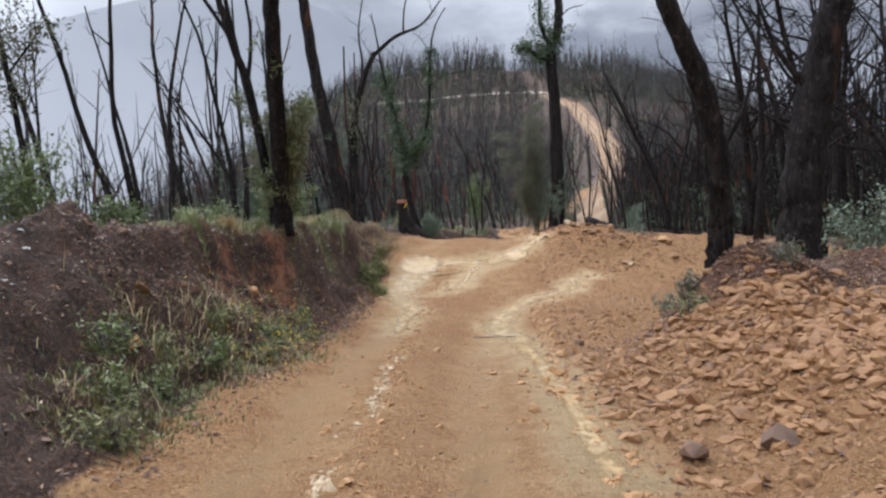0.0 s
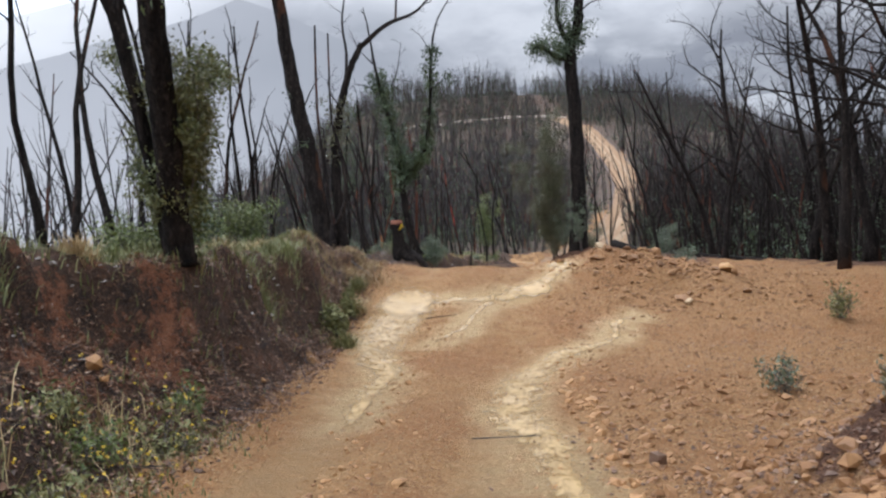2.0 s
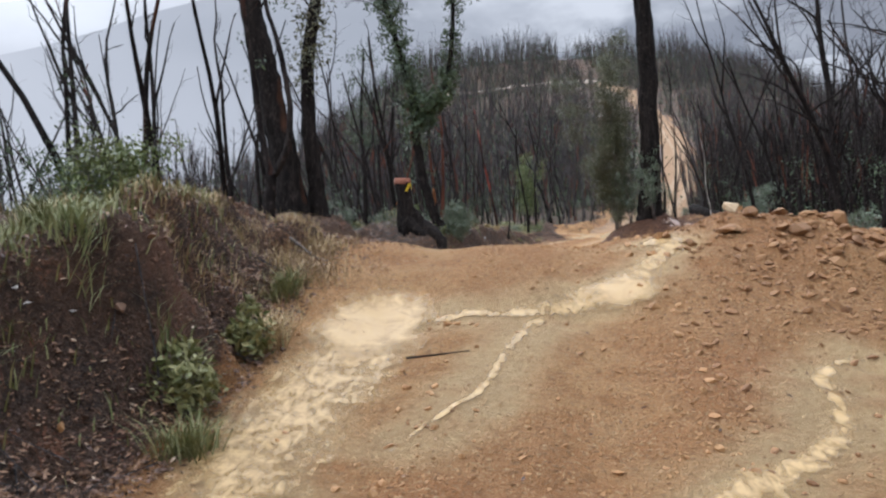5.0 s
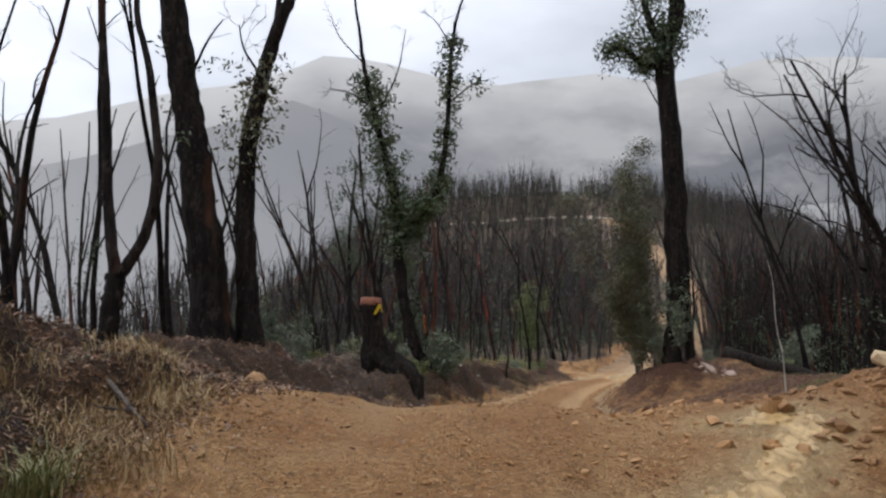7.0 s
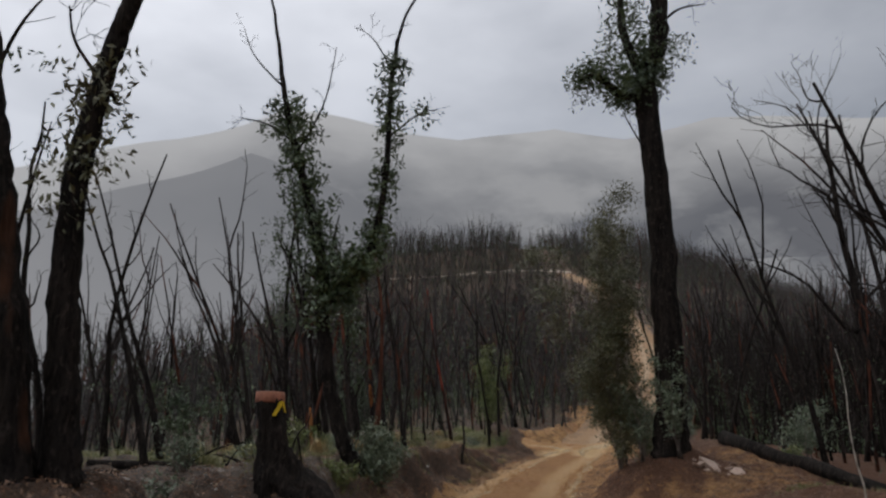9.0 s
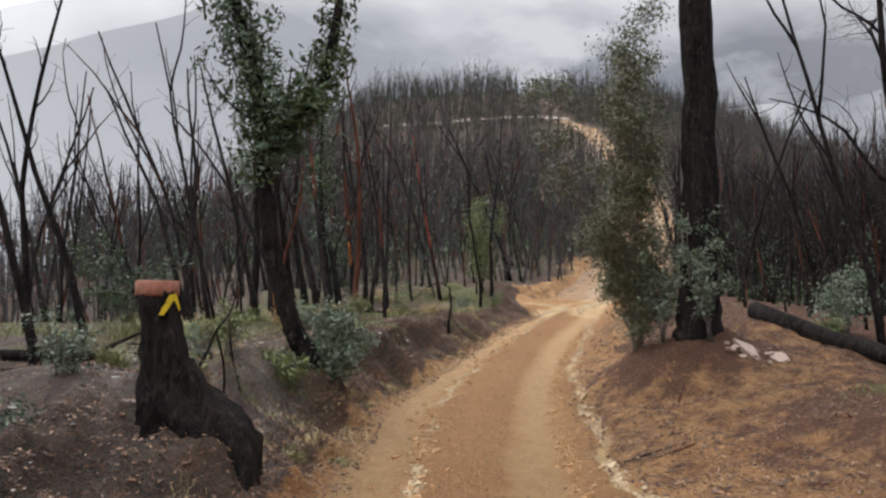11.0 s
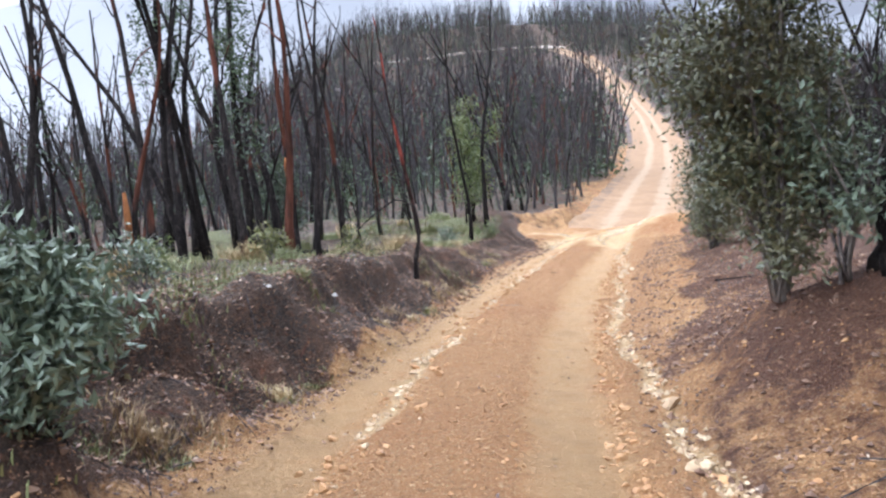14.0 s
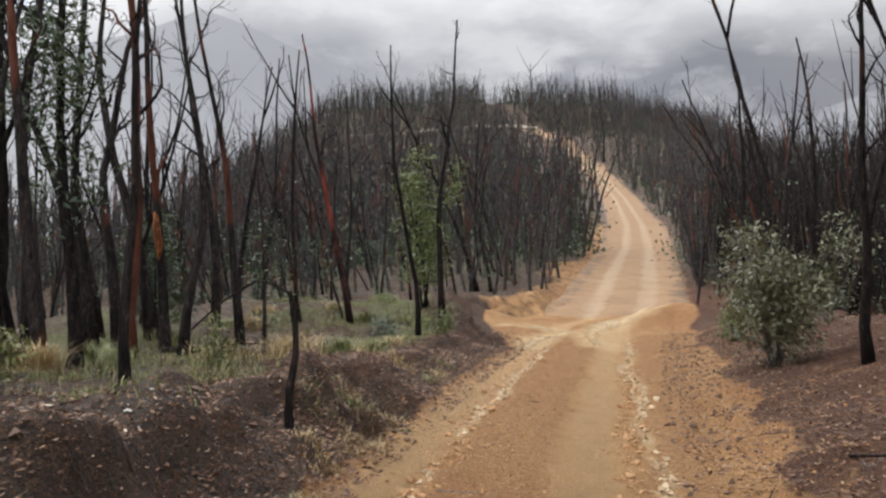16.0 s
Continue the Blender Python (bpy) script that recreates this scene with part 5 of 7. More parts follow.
old_tree("bent_stem", tree_at(1.2, 48.5), "thin dead stem, its bleached tip bent over",
         [([(0, 0, 0), (-0.03, 0, 0.5), (0.03, 0, 0.95), (0.0, 0, 1.35), (-0.04, 0, 1.55)], 0.045, 0.022)], [([(-0.04, 0, 1.53), (-0.2, 0, 1.62), (-0.38, 0.0, 1.66)], 0.014, 0.010), ([(-0.36, 0, 1.66), (-0.7, 0.05, 1.45), (-1.1, 0.1, 1.1)], 0.014, 0.008)], seed=84, twig=(0, 0.2, 0), material=CHAR_THIN)
for x, y, h, r, lean, seed in ((-1.9, 52.8, 8.5, 0.10, -0.10, 85), (-3.1, 57.5, 10.0, 0.12, -0.14, 86), (-3.7, 56.0, 9.5, 0.11, -0.20, 87), (-4.6, 58.5, 10.5, 0.13, -0.12, 88), (-5.3, 55.5, 9.0, 0.11, -0.16, 89), (-4.4, 53.0, 8.5, 0.09, -0.22, 90), (-2.3, 59.5, 9.0, 0.10, 0.06, 92), (-1.2, 57.2, 8.0, 0.09, -0.16, 93)):
    dead_tree(x, y, h, r, seed, label="burnt tree with upswept forks and flaking reddish bark", spread_=0.55, limbs=6, lean=(lean, 0), depth=1, name="burnt_snag", material=CHAR_THIN, first=0.4)
orange = old_tree("burnt_snag", tree_at(-2.35, 56.0), "burnt tree with one side stripped to orange wood",
         [([(0, 0, 0), (-0.1, 0, 1.5), (-0.25, 0, 3.0), (-0.45, 0, 5.0), (-0.6, 0, 8.0)], 0.10, 0.04)], [([(-0.3, 0, 3.4), (0.1, 0, 4.4), (0.3, 0, 6.0)], 0.04, 0.01)], seed=94, twig=(3, 0.6, 0), material=CHAR_THIN)
strip = Buffer()
strip.tube([(-0.13, -0.03, 1.7), (-0.17, -0.035, 2.1), (-0.21, -0.035, 2.5), (-0.25, -0.03, 2.9)], [0.03, 0.082, 0.08, 0.03], 9, 0.1, random.Random(1))
part("stripped_patch", strip, ORANGE, orange, "bright orange bare wood")
for spec in ((-0.62, 49.1, 6.5, 0.055, 51), (-2.6, 51.5, 8.5, 0.10, 52), (-4.2, 49.0, 7.5, 0.09, 53), (-3.3, 56.2, 9.0, 0.11, 54), (-1.6, 54.5, 8.0, 0.085, 55), (-5.4, 57.0, 9.5, 0.12, 56), (-6.8, 50.5, 8.0, 0.10, 57)):
    dead_tree(*spec, label="burnt tree with upswept forks and flaking reddish bark", spread_=0.5, limbs=6, lean=(-0.12, 0), depth=1, name="burnt_snag", material=CHAR_THIN, first=0.4)
for x, y, h, seed in ((-1.7, 37.0, 1.1, 96), (-1.55, 36.6, 0.5, 97), (-2.4, 36.3, 0.8, 98), (-3.0, 38.2, 1.0, 99)):
    dead_tree(x, y, h, 0.018, seed, label="small charred dead shrub on grey burnt ground", spread_=0.7, limbs=3, depth=1, twig=2, name="dead_shrub", first=0.2, lean=(-0.15, 0))
for x, y, h, r, seed in ((10.2, 22.0, 9, 0.15, 402), (11.6, 19.0, 8, 0.12, 403), (9.8, 25.3, 8.5, 0.13, 404), (13.0, 27.2, 10, 0.16, 405), (12.2, 21.6, 9, 0.14, 406), (14.5, 29.4, 10, 0.16, 407), (11.2, 30.2, 9, 0.13, 409)):
    dead_tree(x, y, h, r, seed, spread_=1.15, limbs=9)
# thin dead poles on the bank and down the valley side
for x, y, h, lean, seed in ((-7.6, 19.5, 9, -0.20, 61), (-8.6, 23, 10, -0.22, 62), (-7.4, 24, 10, -0.26, 63), (-6.9, 21, 8, -0.02, 64), (-9.3, 20, 9, -0.16, 65), (-5.9, 23.5, 8, -0.25, 66), (-5.2, 21.5, 6.5, -0.1, 67),
                            (-6.2, 27, 7, -0.3, 68), (-5.4, 28.2, 6, -0.2, 69), (-6.9, 30, 7.5, 0.1, 70), (-8.2, 33, 8, -0.25, 71), (-5.2, 34.5, 5.5, -0.15, 72), (-4.7, 37.5, 6.0, -0.2, 73), (-7.2, 38, 8, -0.22, 74),
                            (-6.0, 42, 7.5, -0.2, 75), (-4.9, 45, 6.5, -0.25, 76), (-8.2, 44, 8.5, -0.15, 77), (-10.5, 29, 9, -0.2, 78), (-11.5, 36, 9.5, -0.1, 79)):
    dead_tree(x, y, h, 0.035 + 0.006 * h, seed, label="thin leaning burnt pole with a few upswept forks", spread_=0.42, limbs=4, lean=(lean, 0), depth=1, twig=3, name="burnt_pole", first=0.45)


# ---------------------------------------------------------------- shrubs and saplings in leaf
def shrub(x, y, width, height, seed, leaf, label, name="shrub", count=2600, size=0.085, stems=6, trunk=0.02, low=0.1, dz=-0.03, lean=(0, 0)):
    rng = random.Random(seed)
    ob = thing(name, Matrix.Translation(on_ground(x, y, dz)), label, "shrub" if height < 3 else "tree")
    spots, lines = [], []
    for k in range(stems):
        a = rng.uniform(0, 6.28)
        out = Vector((math.cos(a), math.sin(a), 0)) * rng.uniform(0.05, 0.5) * width / max(height, 0.1)
        line = wander(rng, (rng.gauss(0, 0.05 * width), rng.gauss(0, 0.05 * width), 0), Vector((lean[0], lean[1], 1)) + out, height * rng.uniform(0.6, 1.0), 7, 0.13 if height < 3 else 0.06, 0.02)
        b, tips = Buffer(), []
        b.tube(line, taper(line, trunk, trunk * 0.25, 0.2), 5)
        twigs(b, rng, line, trunk * 0.7, width * 0.45, 5 if height < 3 else 10, 1, 0.22, 0.02, tips, low)
        part("stem", b, GREYWOOD if trunk < 0.03 else CHAR, ob)
        lines += [line] + tips
    for _ in range(max(20, count // 14)):
        ln = rng.choice(lines)
        p, _d = along(ln, rng.uniform(0.25 if height < 5 else 0.2, 1.0))
        spots.append(p + Vector((rng.gauss(0, 0.07 * width), rng.gauss(0, 0.07 * width), rng.gauss(0, 0.05 * width))))
    part("foliage", leaf_mesh("foliage", seed, spots, 14, 0.13 * width + 0.05, size), leaf, ob)
    return ob


shrub(4.78, 41.35, 1.75, 6.3, 201, LEAF_OLIVE, "tall olive-green gum sapling regrown beside the track", "gum_sapling", 34000, 0.07, 6, 0.022, 0.15)
shrub(4.72, 41.15, 1.2, 2.2, 224, LEAF_OLIVE, "leafy olive-green regrowth at the foot of the gum sapling", "shrub", 5000, 0.075, 7, 0.015)
shrub(5.15, 40.85, 0.9, 2.3, 202, LEAF_BLUE, "grey-green young gum foliage leaning over the track edge", "gum_sapling", 1500, 0.09, 5, 0.02, 0.2)
shrub(5.72, 40.05, 0.9, 2.5, 203, LEAF_BLUE, "pale grey-green sprouts at the foot of the charred gum", "shrub", 1500, 0.09, 5, 0.02, 0.2)
shrub(-0.55, 38.5, 1.05, 1.15, 204, LEAF_BLUE, "rounded blue-green shrub at the foot of the twin-stemmed gum", "shrub", 5200, 0.09, 10)
shrub(-2.98, 15.15, 1.0, 2.55, 205, LEAF_DEEP, "bushy olive-green sapling against a charred trunk", "gum_sapling", 24000, 0.062, 11, 0.02, 0.1)
shrub(-3.3, 15.7, 0.9, 1.0, 206, LEAF_YOUNG, "low leafy regrowth on the lip of the bank", "shrub", 1800, 0.08)
shrub(-7.0, 13.2, 2.0, 1.7, 207, LEAF_YOUNG, "broad green shrub on top of the bank", "shrub", 4000, 0.09, 8)
shrub(-5.3, 13.6, 1.0, 0.7, 208, LEAF_YOUNG, "small green shrub on top of the bank", "shrub", 1200, 0.08)
shrub(-5.0, 18.5, 1.3, 0.8, 209, LEAF_YOUNG, "small green shrub on top of the bank", "shrub", 1500, 0.08)
shrub(7.75, 52.6, 1.9, 2.35, 210, LEAF_OLIVE, "rounded grey-green gum shrub beside the track", "shrub", 8000, 0.085, 10, 0.025)
shrub(2.5, 61.5, 1.8, 4.2, 211, LEAF_YOUNG, "bright green sapling among burnt stems", "gum_sapling", 4200, 0.11, 5, 0.03)
shrub(9.2, 17.2, 2.2, 2.2, 212, LEAF_BLUE, "silvery blue-green shrub behind the charred trunks", "shrub", 4500, 0.10, 9)
shrub(6.3, 26.6, 0.7, 0.45, 213, LEAF_BLUE, "small silvery plant at the edge of the clearing", "shrub", 500, 0.08)
shrub(-2.9, 33.3, 0.8, 0.5, 214, LEAF_BLUE, "small silvery plant on burnt ground", "shrub", 600, 0.08)
shrub(-3.6, 36.0, 0.9, 0.8, 215, LEAF_BLUE, "small silvery plant by the stump", "shrub", 700, 0.08)
shrub(-4.6, 24.6, 1.6, 1.3, 216, LEAF_YOUNG, "green shrub behind the cut bank", "shrub", 3000, 0.085, 7)
shrub(-6.2, 26.0, 1.8, 1.4, 217, LEAF, "dark green shrub on the valley side", "shrub", 2600, 0.09, 7)
shrub(-6.4, 44.5, 1.4, 2.4, 218, LEAF, "dark green sapling among burnt poles", "gum_sapling", 2200, 0.10, 5)
shrub(-1.75, 19.5, 0.6, 0.55, 219, GRASS, "tussock of green and straw-coloured sedge on the bank", "shrub", 700, 0.10)
shrub(-1.7, 20.9, 0.5, 0.55, 220, GRASS, "tussock of green and straw-coloured sedge on the bank", "shrub", 700, 0.10)
shrub(3.1, 10.5, 0.5, 0.35, 225, LEAF_OLIVE, "low olive-green herb on the dark mound", "herb", 420, 0.05, 6, 0.006)
shrub(3.0, 9.9, 0.4, 0.25, 226, GRASS, "low yellow-green herb on the dark mound", "herb", 260, 0.05, 5, 0.006)
shrub(4.1, 9.7, 0.5, 0.3, 227, LEAF_OLIVE, "low olive-green herb on the dark mound", "herb", 320, 0.05, 6, 0.006)
shrub(4.1, 14.8, 0.6, 0.4, 228, LEAF_BLUE, "small grey-green herb on the stony slope", "herb", 360, 0.06, 6, 0.006)
shrub(7.4, 20.4, 0.8, 0.6, 229, GRASS, "yellow-green tuft at the edge of the clearing", "herb", 600, 0.07, 6, 0.008)
shrub(11.0, 46.0, 1.6, 1.8, 221, LEAF_BLUE, "grey-green shrub under burnt trees", "shrub", 2200, 0.10, 6)
shrub(9.1, 57.5, 0.9, 0.9, 222, LEAF_YOUNG, "low green shrub at the track edge", "shrub", 800, 0.09)
shrub(-3.4, 58.5, 2.0, 3.0, 223, LEAF, "dark green sapling among burnt stems", "gum_sapling", 2800, 0.11, 5, 0.03)
for k, (x, y) in enumerate(((-1.25, 37.95), (-1.85, 35.1), (-2.6, 36.9), (-2.0, 37.7), (-3.1, 40.2), (-1.9, 43.6), (-2.8, 46.3), (-1.2, 47.6), (1.6, 57.6), (2.9, 57.3), (-0.4, 52.2), (10.6, 56.5), (9.8, 44.2))):
    shrub(x, y, 0.7 + 0.1 * (k % 3), 0.5 + 0.12 * (k % 4), 230 + k, (LEAF_YOUNG, GRASS, LEAF_BLUE)[k % 3], "low regrowth plant on burnt ground", "shrub", 520, 0.08, 5, 0.012)


# ---------------------------------------------------------------- stump, logs, sticks
def stump():
    rng = random.Random(5)
    ob = thing("burnt_stump", Matrix.Translation((-1.60, 33.85, 2.55)), "burnt tree stump sawn flat, splashed with yellow marking paint", "stump")
    b = Buffer()
    line = smooth_line([(0.05, 0, -0.9), (0.05, 0, -0.3), (0.04, 0, 0.05), (0.0, 0, 0.48), (-0.055, 0, 0.95), (-0.10, 0, 1.2)], 24)
    heights = ((-0.9, 0.40), (-0.2, 0.36), (0.1, 0.29), (0.48, 0.232), (0.95, 0.188), (1.2, 0.196))
    b.tube(line, [float(np.interp(p.z, *zip(*heights))) for p in line], 30, 0.05, rng, 0.10)
    part("trunk", b, CHAR, ob)
    for keys, r0, r1 in (([(0.05, 0, 0.42), (0.26, -0.02, 0.16), (0.48, -0.06, 0.0), (0.68, -0.12, -0.12), (0.82, -0.18, -0.32), (0.9, -0.24, -0.75)], 0.22, 0.17), ([(0.1, 0.15, 0.25), (0.3, 0.5, 0.1), (0.35, 0.75, -0.3)], 0.13, 0.1), ([(0.05, -0.05, 0.25), (0.25, -0.14, 0.0), (0.45, -0.2, -0.2), (0.66, -0.24, -0.5)], 0.24, 0.19)):
        root = Buffer()
        pts = smooth_line(keys, 16)
        root.tube(pts, taper(pts, r0, r1, 0), 14, 0.06, rng, 0.13)
        part("root", root, CHAR, ob)
    top = Buffer()
    top.tube([(-0.10, 0, 1.17), (-0.10, 0, 1.2), (-0.105, 0, 1.31), (-0.105, 0, 1.32)], [0.199, 0.206, 0.203, 0.19], 22, 0.03, rng)
    part("sawn_top", top, SAWN, ob, "red-brown sawn wood")
    face = Buffer()
    face.tube([(-0.105, 0, 1.316), (-0.105, 0, 1.324)], [0.186, 0.183], 22, 0.03, rng)
    part("cut_face", face, GREYWOOD, ob, "weathered pale cut face")
    # two strokes of paint meeting in a peak on the bark
    for a0, h0, a1, h1, wide in ((-0.52, 1.185, -1.15, 0.985, 0.20), (-0.47, 1.19, -0.12, 1.03, 0.15)):
        v, f, n = [], [], 8
        for i in range(n + 1):
            k = i / n
            h = h0 + (h1 - h0) * k
            r = 0.196 + 0.026 - 0.004 * (1.2 - h)
            for j in (-1, 0, 1):
                a = a0 + (a1 - a0) * k + j * wide * (1 - 0.35 * k) * rng.uniform(0.8, 1.1)
                v.append((r * math.cos(a) - 0.10 + 0.1 * (1.2 - h), r * math.sin(a), h))
        for i in range(n):
            for j in range(2):
                k = i * 3 + j
                f.append((k, k + 1, k + 4, k + 3))
        part("paint_mark", fast_mesh("paint_mark", v, f, True), PAINT, ob, "bright yellow spray paint")


def forked_stem(foot, leg, top, label):
    """A charred shrub stem leaning on a second leg."""
    base = on_ground(*foot, -0.05)
    ob = thing("dead_shrub", Matrix.Translation(base), label, "dead shrub")
    leg, top = on_ground(*leg, -0.05) - base, Vector(top)
    fork = top * 0.55
    for keys, r0, r1 in (([(0, 0, 0), fork * 0.5 + Vector((0.03, 0, -0.02)), fork, fork + (top - fork) * 0.5 + Vector((0.05, 0, 0)), top], 0.024, 0.008), ([leg, leg * 0.5 + fork * 0.5 + Vector((0.05, 0, 0)), fork], 0.02, 0.014)):
        b = Buffer()
        pts = smooth_line(keys, 12)
        b.tube(pts, taper(pts, r0, r1, 0), 6)
        part("stem", b, CHAR, ob)


forked_stem((-1.86, 35.5), (-1.57, 35.87), (0.42, 0.3, 0.95), "forked charred stem leaning on grey burnt ground")


def plain(name, colour, rough=0.7, speck=0.25):
    m = Nodes(name, rough, 0.4)
    n = m.noise(14, 5, 0.6, "World")
    m.colour(m.mix(m.band(n, 0.35, 0.7), colour, tuple(c * (1 - speck) for c in colour)))
    m.bump(n, 0.4, 0.01)
    return m.mat


SAWN = plain("sawn_red_wood", (0.34, 0.13, 0.075), 0.7, 0.45)
PAINT = plain("yellow_spray_paint", (0.72, 0.50, 0.02), 0.5, 0.2)
stump()


def log(a, b, r, label, seed, name="fallen_log", material=None, branch=0):
    rng = random.Random(seed)
    pa, pb = on_ground(*a, r * 0.75), on_ground(*b, r * 0.75)
    ob = thing(name, Matrix.Translation(pa), label, "log" if r > 0.05 else "stick")
    n = 10 if r > 0.05 else 6
    pts = [(pb - pa) * (i / n) + Vector((rng.gauss(0, r * 0.1), rng.gauss(0, r * 0.1), rng.gauss(0, r * 0.08))) for i in range(n + 1)]
    bf = Buffer()
    bf.tube(pts, [r * (1 - 0.4 * i / n) * rng.uniform(0.985, 1.015) for i in range(n + 1)], 14 if r > 0.05 else 6, 0.04, rng, 0.06)
    part("trunk" if r > 0.05 else "stem", bf, material or CHAR, ob)
    for k in range(branch):
        tw, tips = Buffer(), []
        p, d = along(pts, rng.uniform(0.2, 0.9))
        line = wander(rng, p, d + Vector((rng.gauss(0, 0.8), rng.gauss(0, 0.8), 0.4)), (pb - pa).length * 0.3, 5, 0.15)
        tw.tube(line, taper(line, r * 0.5, r * 0.1, 0), 5)
        part("branch", tw, material or CHAR, ob)


log((7.75, 43.4), (9.5, 37.9), 0.2, "long charred log lying across the slope", 1)
log((8.6, 33.4), (14.5, 32.2), 0.14, "charred fallen log at the edge of the clearing", 2, branch=2)
log((9.0, 31.8), (12.2, 34.6), 0.09, "charred fallen branch on burnt ground", 3, branch=2)
log((-6.3, 38.6), (-2.7, 39.3), 0.10, "charred fallen log on grey burnt ground", 4, branch=3)
log((-5.5, 36.4), (-3.0, 37.9), 0.05, "charred fallen branch on grey burnt ground", 5, branch=2)
log((-2.2, 55.4), (0.2, 53.0), 0.06, "leaning charred branch among grass", 6, branch=2)
log((-2.3, 24.0), (-1.56, 23.5), 0.028, "dead branch lying down the bank", 7, branch=1, material=GREYWOOD)
for k, (x, y, a, ln) in enumerate(((0.5, 13.3, 0.1, 0.75), (0.35, 33.4, 0.35, 0.5), (3.75, 36.0, 0.4, 0.65), (4.4, 37.9, 0.8, 0.5), 
                                   (-0.22, 21.0, -0.1, 0.6), (-2.9, 19.4, 1.9, 0.9), (-2.6, 15.6, -1.2, 0.8), (-3.3, 12.0, 0.9, 0.7), (-0.6, 46.5, 0.6, 0.8), (-1.8, 48.6, 0.2, 1.1), (0.7, 50.7, 0.8, 0.6),
                                   (6.1, 47.3, -0.7, 0.7), (-1.9, 38.6, 0.3, 0.8), (-2.2, 35.6, 1.4, 0.8), (4.2, 28.3, 0.9, 0.6), (-3.1, 10.2, -0.8, 0.7), (1.4, 29.4, 0.2, 0.35), (3.45, 36.3, 0.15, 0.7), (0.62, 37.6, 0.2, 0.45), (4.15, 37.2, 0.75, 0.6), (4.9, 39.0, 1.1, 0.5), (2.6, 47.6, -0.4, 0.4), (3.6, 51.8, -0.5, 0.55))):
    log((x, y), (x + ln * math.cos(a), y + ln * math.sin(a)), 0.008 + 0.003 * (k % 3), "thin dark stick lying on wet earth", 300 + k, "stick", CHAR_THIN if k % 3 else GREYWOOD, branch=1 if ln > 0.7 else 0)
dead_tree(5.1, 30.7, 2.35, 0.013, 91, label="thin bleached dead stem standing in the scrub", spread_=0.2, limbs=1, depth=1, twig=1, name="bleached_stem", material=PALEWOOD)


# ---------------------------------------------------------------- water
def ribbon(line, widths, dz=0.018):
    """A band of water along ground points, deepest in the middle."""
    pts = smooth_line([(x, y, 0) for x, y in line], 12 * len(line))
    v, f, depth = [], [], []
    for i, p in enumerate(pts):
        t = (pts[min(i + 1, len(pts) - 1)] - pts[max(i - 1, 0)]).normalized()
        s = Vector((-t.y, t.x, 0))
        g = i / (len(pts) - 1) * (len(widths) - 1)
        w = widths[int(g)] + (widths[min(int(g) + 1, len(widths) - 1)] - widths[int(g)]) * (g - int(g))
        for k in (-1, -0.6, -0.25, 0.25, 0.6, 1):
            q = p + s * (w * 0.62 * k)
            v.append((q.x, q.y, 0))
            depth.append(0.82 * (1 - abs(k)) * min(1, i / 4, (len(pts) - 1 - i) / 4))
    v = np.array(v)
    v[:, 2] = ground_z(v[:, 0], v[:, 1]) + dz
    for i in range(len(pts) - 1):
        for k in range(5):
            a = i * 6 + k
            f.append((a, a + 1, a + 7, a + 6))
    return v, f, depth


def pond(outline, dz, seed):
    rng = random.Random(seed)
    pts = smooth_line([(x, y, 0) for x, y in outline] + [(*outline[0], 0)], 6 * len(outline))[:-1]
    c = sum(pts, Vector()) / len(pts)
    v, f, n = [(c.x, c.y, 0)], [], len(pts)
    depth = [0.95] + [0.9] * n + [0.72] * n + [0.36] * n + [0.0] * n
    for ring in (0.3, 0.65, 0.9, 1.12):
        for p in pts:
            q = c + (p - c) * ring * (1 + 0.16 * ring * float(rough(p.x, p.y, 0.35, seed)))
            v.append((q.x, q.y, 0))
    for k in range(n):
        f.append((0, 1 + k, 1 + (k + 1) % n, 1 + (k + 1) % n))
        for r in (0, 1, 2):
            a, b = 1 + r * n + k, 1 + r * n + (k + 1) % n
            f.append((a, a + n, b + n, b))
    v = np.array(v)
    v[:, 2] = sum(ground_z(v[:, 0] + dx, v[:, 1] + dy) for dx in (-0.12, 0, 0.12) for dy in (-0.12, 0, 0.12)) / 9 + dz
    return v, f, depth


def water(name, v, f, depth, label, material):
    me = bpy.data.meshes.new(name)
    me.from_pydata([tuple(p) for p in v], [], [q if q[2] != q[3] else q[:3] for q in f])
    me.polygons.foreach_set("use_smooth", [True] * len(me.polygons))
    me.attributes.new("depth", "FLOAT", "POINT").data.foreach_set("value", depth)
    me.materials.append(material)
    tagged(new(name, me), label, "water", kind="structure")


for label, line, widths in STREAMS:
    water("rivulet", *ribbon(line, widths), label, WATER)
water("puddle", *pond([(-1.25, 21.5), (-1.05, 22.1), (-0.75, 22.55), (-0.4, 22.7), (-0.12, 22.3), (-0.05, 21.8), (-0.2, 21.3), (-0.5, 21.0), (-0.9, 21.0)], 0.03, 3), "yellow-brown muddy puddle on the climb", POOL)
water("puddle", *pond([(1.55, 22.35), (1.75, 22.7), (2.15, 22.85), (2.4, 22.6), (2.3, 22.25), (1.9, 22.1)], 0.03, 4), "small yellow-brown muddy puddle on the climb", POOL)

